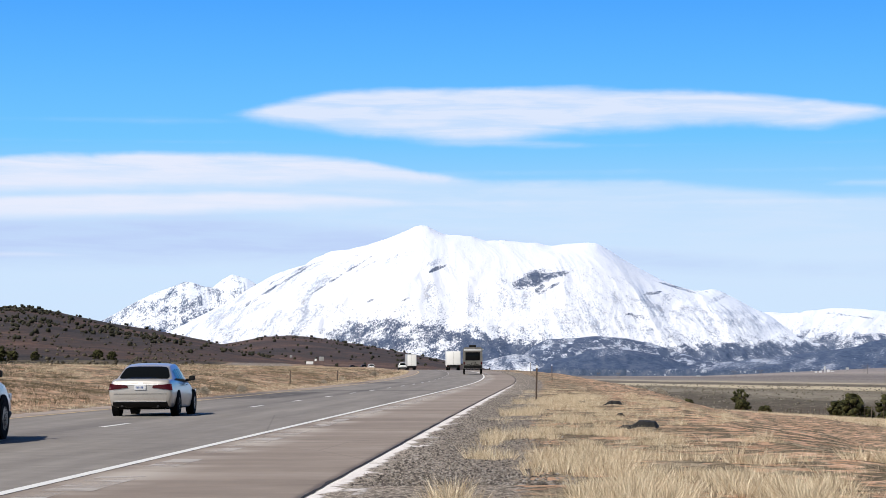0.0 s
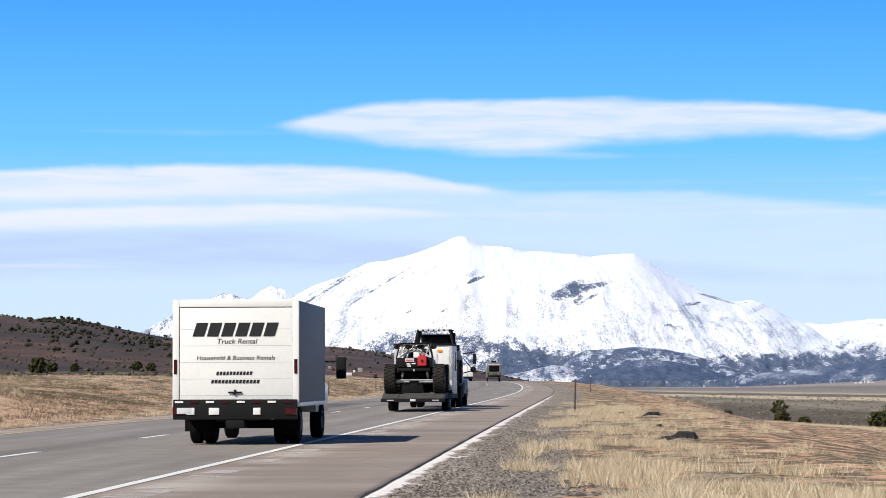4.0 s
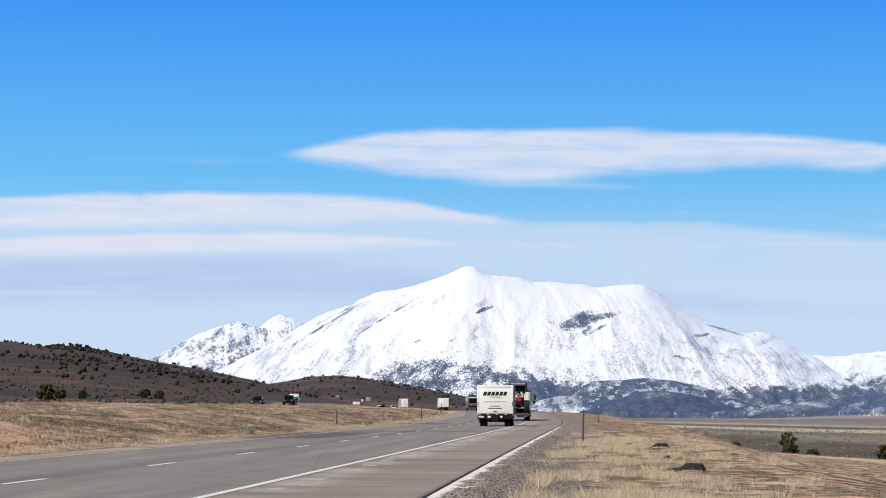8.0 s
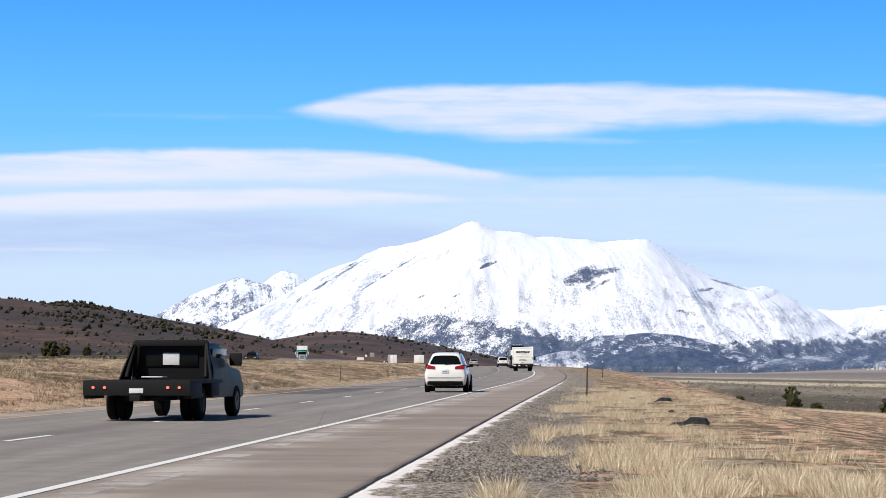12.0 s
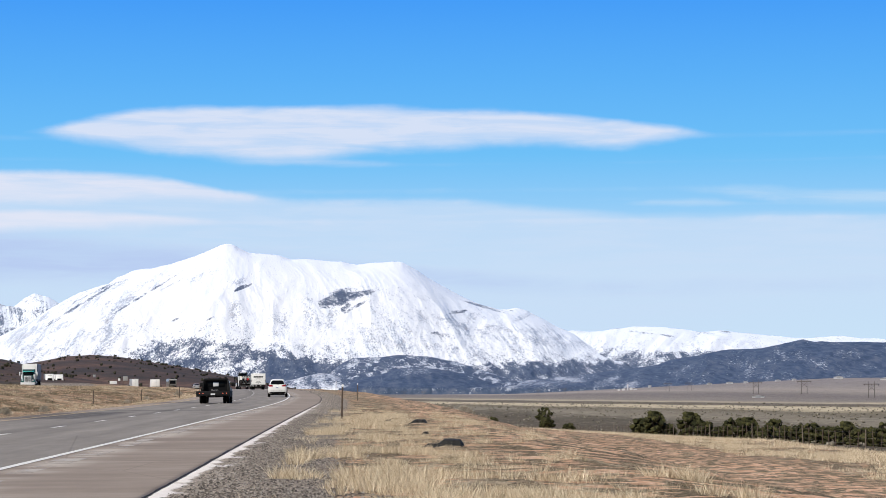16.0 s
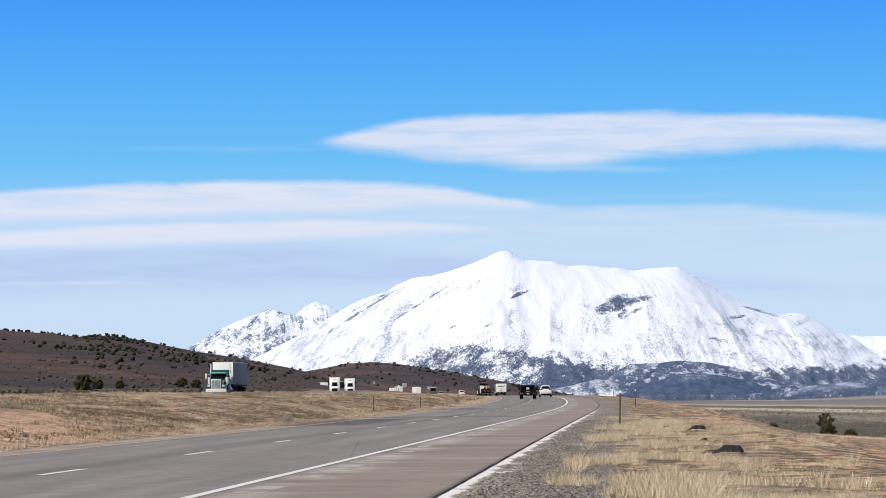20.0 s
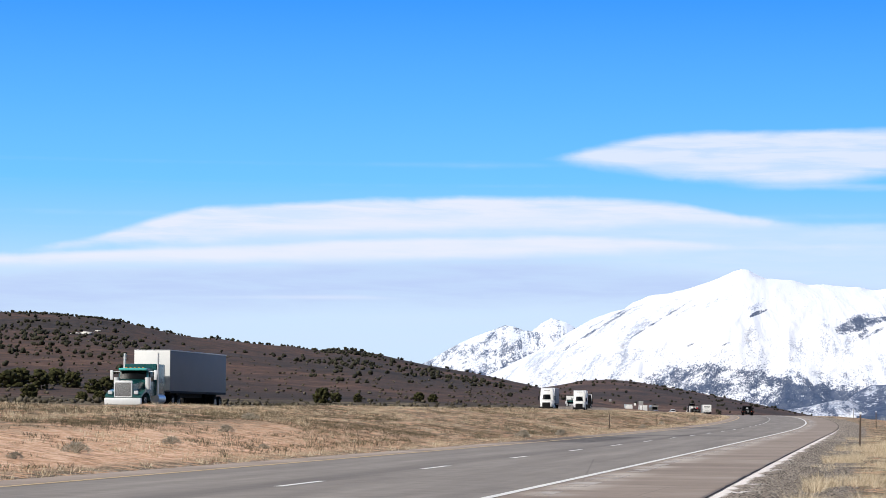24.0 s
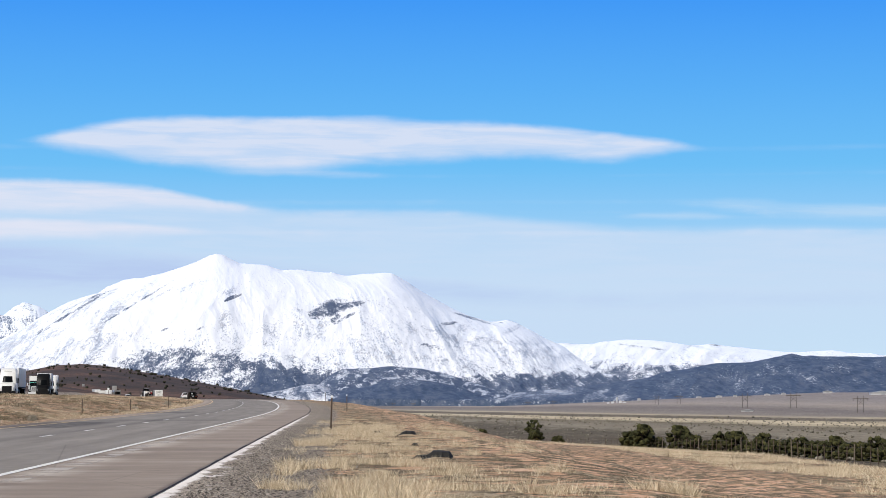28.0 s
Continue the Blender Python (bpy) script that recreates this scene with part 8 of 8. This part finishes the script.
def pylon(h):
    t = thing_root("power_pylon", "dark timber H-frame power pylon on the plain", "pylon", "power pylons")
    for x in (-2.0, 2.0):
        part("pole", tube(B(), (x, 0, -1), (x, 0, h), 0.2, 8, 0.14), P_TIMBER, t)
    part("crossarm", box(B(), -5.2, 5.2, -0.18, 0.18, h - 2.2, h - 1.7), P_TIMBER, t)
    part("brace", tube(B(), (-2, 0, h * 0.45), (2, 0, h * 0.75), 0.12, 6), P_TIMBER, t)
    part("brace", tube(B(), (2, 0, h * 0.45), (-2, 0, h * 0.75), 0.12, 6), P_TIMBER, t)
    for x in (-4.6, 0, 4.6):
        part("insulator", tube(B(), (x, 0, h - 3.3), (x, 0, h - 2.2), 0.14, 6), P_WIRE, t)
    return t


py = pylon(11.0)
for k, (az, d, sc) in enumerate([(13.4, 1450, 0.95), (11.75, 1650, 1.0), (8.35, 2000, 0.75), (5.1, 2050, 0.55), (8.9, 2000, 0.75), (10.55, 1700, 0.95), (14.9, 1400, 1.0), (2.2, 2150, 0.5), (5.75, 2100, 0.55), (1.7, 2200, 0.5)]):
    p = spot(az, d)
    m = pose(p.x, p.y, p.z, 0, 0, -az + rs.uniform(-10, 10))
    o = place(py, m) if k == 0 else copy_thing(py, m)
    o.scale = (sc, sc, sc)


def shed(w, dpt, h, label, name="farm_shed"):
    t = thing_root(name, label, "building")
    part("wall", box(B(), -w / 2, w / 2, 0, dpt, -1, h), P_SHED, t)
    part("roof", loft(B(), [[(-w / 2 - 0.3, y, h), (0, y, h + w * 0.08), (w / 2 + 0.3, y, h), (w / 2 + 0.3, y, h - 0.2), (-w / 2 - 0.3, y, h - 0.2)] for y in (-0.4, dpt + 0.4)]), P_ROOF, t)
    part("door", box(B(), -1.6, 1.6, -0.06, 0.02, 0, h * 0.7, 0.02), P_ROOF, t)
    return t


for az, d, w, dp, h, lb in [(13.95, 2300, 36, 8, 2.6, "long low white shed on the far plain"), (9.9, 2500, 10, 6, 2.2, "low pale farm building on the far plain"), (10.3, 2480, 6, 5, 2.2, "small white farm building on the far plain"), (11.1, 2500, 9, 5, 2.0, "pale roofed house on the far plain"), (7.9, 2550, 5, 4, 3, "small white house below the foothill"), (9.4, 2560, 8, 5, 2, "white house below the foothill"), (11.5, 2520, 7, 5, 2, "pale house below the foothill"), (12.6, 2540, 14, 5, 2, "long white building below the foothill"), (4.2, 2380, 5, 4, 1.8, "small pale building on the plain"), (10.6, 1500, 11, 4, 1.2, "low pale heap of pipe on the plain")]:
    p = spot(az, d)
    place(shed(w * 0.7, dp, h * 0.85, lb), pose(p.x, p.y, p.z, 0, 0, -az + rs.uniform(-8, 8)))

p = spot(7.35, 2300)
works = place(thing_root("gravel_works", "white gravel works with a tall silo on the plain", "works"), pose(p.x, p.y, p.z, 0, 0, -7))
works.scale = (0.6, 0.6, 0.6)
part("silo", tube(B(), (0, 0, -1), (0, 0, 10), 1.1, 16), P_SHED, works, "tall white silo")
part("silo_cap", tube(B(), (0, 0, 10), (0, 0, 11), 1.1, 16, 0.4), P_ROOF, works)
for x0, x1, h in ((-10, -5, 2.5), (3, 8, 4), (10, 15, 2), (-17, -13, 1.6)):
    part("shed", box(B(), x0, x1, 0, 8, -1, h, 0.05), P_SHED, works)
part("conveyor", tube(B(), (-9, 2, 1), (0, 1, 8), 0.35, 8), P_ROOF, works)
part("conveyor", tube(B(), (10, 2, 1), (4, 1, 6), 0.35, 8), P_ROOF, works)


# ---- the traffic and its motion ----
RIGHT_LANE, LEFT_LANE = -6.75, -11.0
OPP_OUTER, OPP_INNER = -47.9, -44.1


def slide(keys, t):
    """Metres along the road at t, from (seconds, metres) keys, going on at the first and last pace."""
    ts, ss = [k[0] for k in keys], [k[1] for k in keys]
    if t <= ts[0]:
        return ss[0] + (t - ts[0]) * (ss[1] - ss[0]) / (ts[1] - ts[0])
    if t >= ts[-1]:
        return ss[-1] + (t - ts[-1]) * (ss[-1] - ss[-2]) / (ts[-1] - ts[-2])
    n = len(ts)
    d = [(ss[k + 1] - ss[k]) / (ts[k + 1] - ts[k]) for k in range(n - 1)]
    m = [d[0]] + [(d[k - 1] + d[k]) / 2 for k in range(1, n - 1)] + [d[-1]]
    k = max(i for i in range(n - 1) if ts[i] <= t)
    h = ts[k + 1] - ts[k]
    u = (t - ts[k]) / h
    return (2 * u ** 3 - 3 * u * u + 1) * ss[k] + (u ** 3 - 2 * u * u + u) * h * m[k] + (-2 * u ** 3 + 3 * u * u) * ss[k + 1] + (u ** 3 - u * u) * h * m[k + 1]


def drive(thing, keys, lane, ahead=0.0, lift=0.0, oncoming=False, length=0.0, yaw=0.0):
    """Keys a vehicle along its lane; ahead: its place in a train of vehicles; the keys tell where its tail (its nose, if it comes towards us) is."""
    rows = []
    for k in range(57):
        t = k * 0.5
        s = slide(keys, t) + ahead + length
        z = float(opp_z(s) if oncoming else road_z(s)) + lift
        across = lane if isinstance(lane, float) else float(np.interp(t, [k[0] for k in lane], [k[1] for k in lane]))
        swerve = yaw * math.exp(-((t - 13.2) / 2.2) ** 2)
        turn = math.degrees(math.atan(max(s - CURVE_AT, 0) / RADIUS - SWING * max(s, 0)))
        rows.append((t, pose(across + float(bend(s)), s, z, 0, 0, turn + swerve + (180 if oncoming else 0))))
    walk(thing, rows)


# tail of each vehicle: seconds, metres
K_SALOON = [(0, 62.6), (2, 131), (5, 228), (8, 325), (11, 421), (14, 524), (17, 625), (20, 715), (24, 786), (28, 840)]
K_SUV = [(0, 38.5), (0.5, 57), (2, 109.5), (5, 208), (8, 285), (11, 362), (14, 474), (17, 586), (20, 683), (24, 766), (28, 825)]
K_HAUL = [(0, -50), (2, 21.1), (2.5, 38.7), (4.5, 108), (6, 150), (7, 180), (8, 210), (11, 302), (14, 402), (17, 507), (20, 608), (24, 701), (28, 763)]
K_RENT = [(0, -76), (4.5, 60.5), (6, 104), (7, 131), (8, 162), (11, 245), (14, 352), (17, 449), (20, 556), (24, 664), (28, 735)]
K_CROSS = [(0, -270), (10, 33.2), (11, 70), (11.5, 88), (13.5, 156), (14.5, 190), (17, 267), (20, 369), (24, 524), (28, 650)]
K_FLAT = [(0, -268), (11.5, 40), (13.5, 90), (14.5, 126), (16, 172), (17, 203), (20, 308), (24, 455), (28, 577)]
K_HOME = [(0, 284), (8, 527), (11, 616), (14, 694), (17, 740), (20, 783), (24, 830), (28, 863)]
K_BOX_A = [(0, 415), (2, 463), (8, 629), (11, 703), (17, 792), (20, 832), (24, 863), (28, 885)]
K_BOX_B = [(0, 580), (2, 641), (8, 759), (17, 853), (20, 887), (24, 908), (28, 924)]
K_TEAL = [(0, 922), (18, 336), (20, 271), (24, 142.2), (28, 13)]
K_WHITE_A = [(0, 1210), (15, 695), (17, 635), (20, 536), (23, 436), (26, 338), (28, 274)]
K_WHITE_B = [(0, 1215), (15, 722), (17, 666), (20, 577), (23, 488), (25, 418), (26, 388), (28, 333)]
K_WHITE_C = [(0, 1340), (20, 680), (28, 415)]
K_DARK_D = [(0, 1361), (28, 465)]
K_PALE_E = [(0, 1350), (28, 446)]
K_CAR_F = [(0, 620), (8, 365), (11, 270), (28, -270)]
K_JEEP_G = [(0, 689), (8, 385), (11, 270), (28, -376)]
K_CAR_H = [(0, 732), (11, 380), (13.5, 298), (28, -166)]


def motions():
    drive(saloon(), K_SALOON, LEFT_LANE)
    drive(wagon_suv(), K_SUV, [(0, LEFT_LANE), (6, LEFT_LANE), (8, -10.0), (10, -8.3), (11.5, -7.6), (28, -7.4)])
    drive(hauler_trailer(), K_HAUL, RIGHT_LANE + 0.1)
    drive(rock_crawler(), K_HAUL, RIGHT_LANE + 0.1, 0.55, 0.72)
    drive(hauler_truck(), K_HAUL, RIGHT_LANE + 0.1, 12.2)
    drive(trail_truck(), K_HAUL, RIGHT_LANE + 0.1, 12.3, 1.14)
    drive(rental_lorry(), K_RENT, RIGHT_LANE - 0.08)
    drive(crossover_suv(), K_CROSS, RIGHT_LANE)
    drive(flatbed_pickup(), K_FLAT, LEFT_LANE + 0.7, 0.0, 0.0, False, 0.0, -5.0)
    drive(motorhome(), K_HOME, RIGHT_LANE)
    drive(goods_lorry("goods_lorry", "white box lorry with a plain rear door", P_BOX), K_BOX_A, RIGHT_LANE)
    drive(goods_lorry("removal_lorry", "tall white box lorry with grey sides", P_BOXSIDE, 4.0), K_BOX_B, RIGHT_LANE)
    far_car = wagon_suv()
    tagged(far_car, "small white car among the far traffic", "car")
    drive(far_car, [(0, 550), (2, 618), (8, 800), (28, 985)], LEFT_LANE)
    trail_car = wagon_suv()
    tagged(trail_car, "white sport utility car in the distant queue", "car")
    drive(trail_car, [(0, 668), (8, 752), (28, 935)], LEFT_LANE)
    for start in (694, 734):
        slow_car = dark_car()
        tagged(slow_car, "dark car in the distant queue", "car")
        drive(slow_car, [(0, start), (8, start + 98), (28, start + 218)], LEFT_LANE)
    drive(semi_lorry("bonneted_lorry", "dark teal long-nosed lorry with chrome grille and trailer greyed for shade", P_TEAL, True, P_SHADE_GREY), K_TEAL, OPP_OUTER, 0.0, 0.0, True, 19.6)
    drive(semi_lorry("aerodynamic_lorry", "white tall-roofed articulated lorry with a trailer greyed for shade", P_WHITE, False, P_SHADE_GREY), K_WHITE_A, OPP_OUTER, 0.0, 0.0, True, 19.6)
    drive(semi_lorry("aerodynamic_lorry", "white tall-roofed articulated lorry with a white trailer", P_WHITE, False, P_BOX), K_WHITE_B, OPP_INNER, 0.0, 0.0, True, 19.6)
    drive(semi_lorry("aerodynamic_lorry", "black articulated lorry following in the queue", P_BLACK, False, P_BOX, 8.0), K_WHITE_C, OPP_INNER, 0.0, 0.0, True, 14.0)
    drive(semi_lorry("bonneted_lorry", "black long-nosed lorry with a chrome grille", P_BLACK, True, P_STEEL), K_DARK_D, OPP_OUTER, 0.0, 0.0, True, 19.6)
    drive(semi_lorry("aerodynamic_lorry", "white lorry with a short pale box", P_WHITE, False, P_BOX, 7.0), K_PALE_E, OPP_INNER, 0.0, 0.0, True, 13.0)
    drive(dark_car(), K_CAR_F, OPP_OUTER, 0.0, 0.0, True, 4.5)
    drive(dark_jeep(), K_JEEP_G, OPP_INNER, 0.0, 0.0, True, 4.5)
    drive(dark_car(), K_CAR_H, OPP_OUTER, 0.0, 0.0, True, 4.5)


motions()
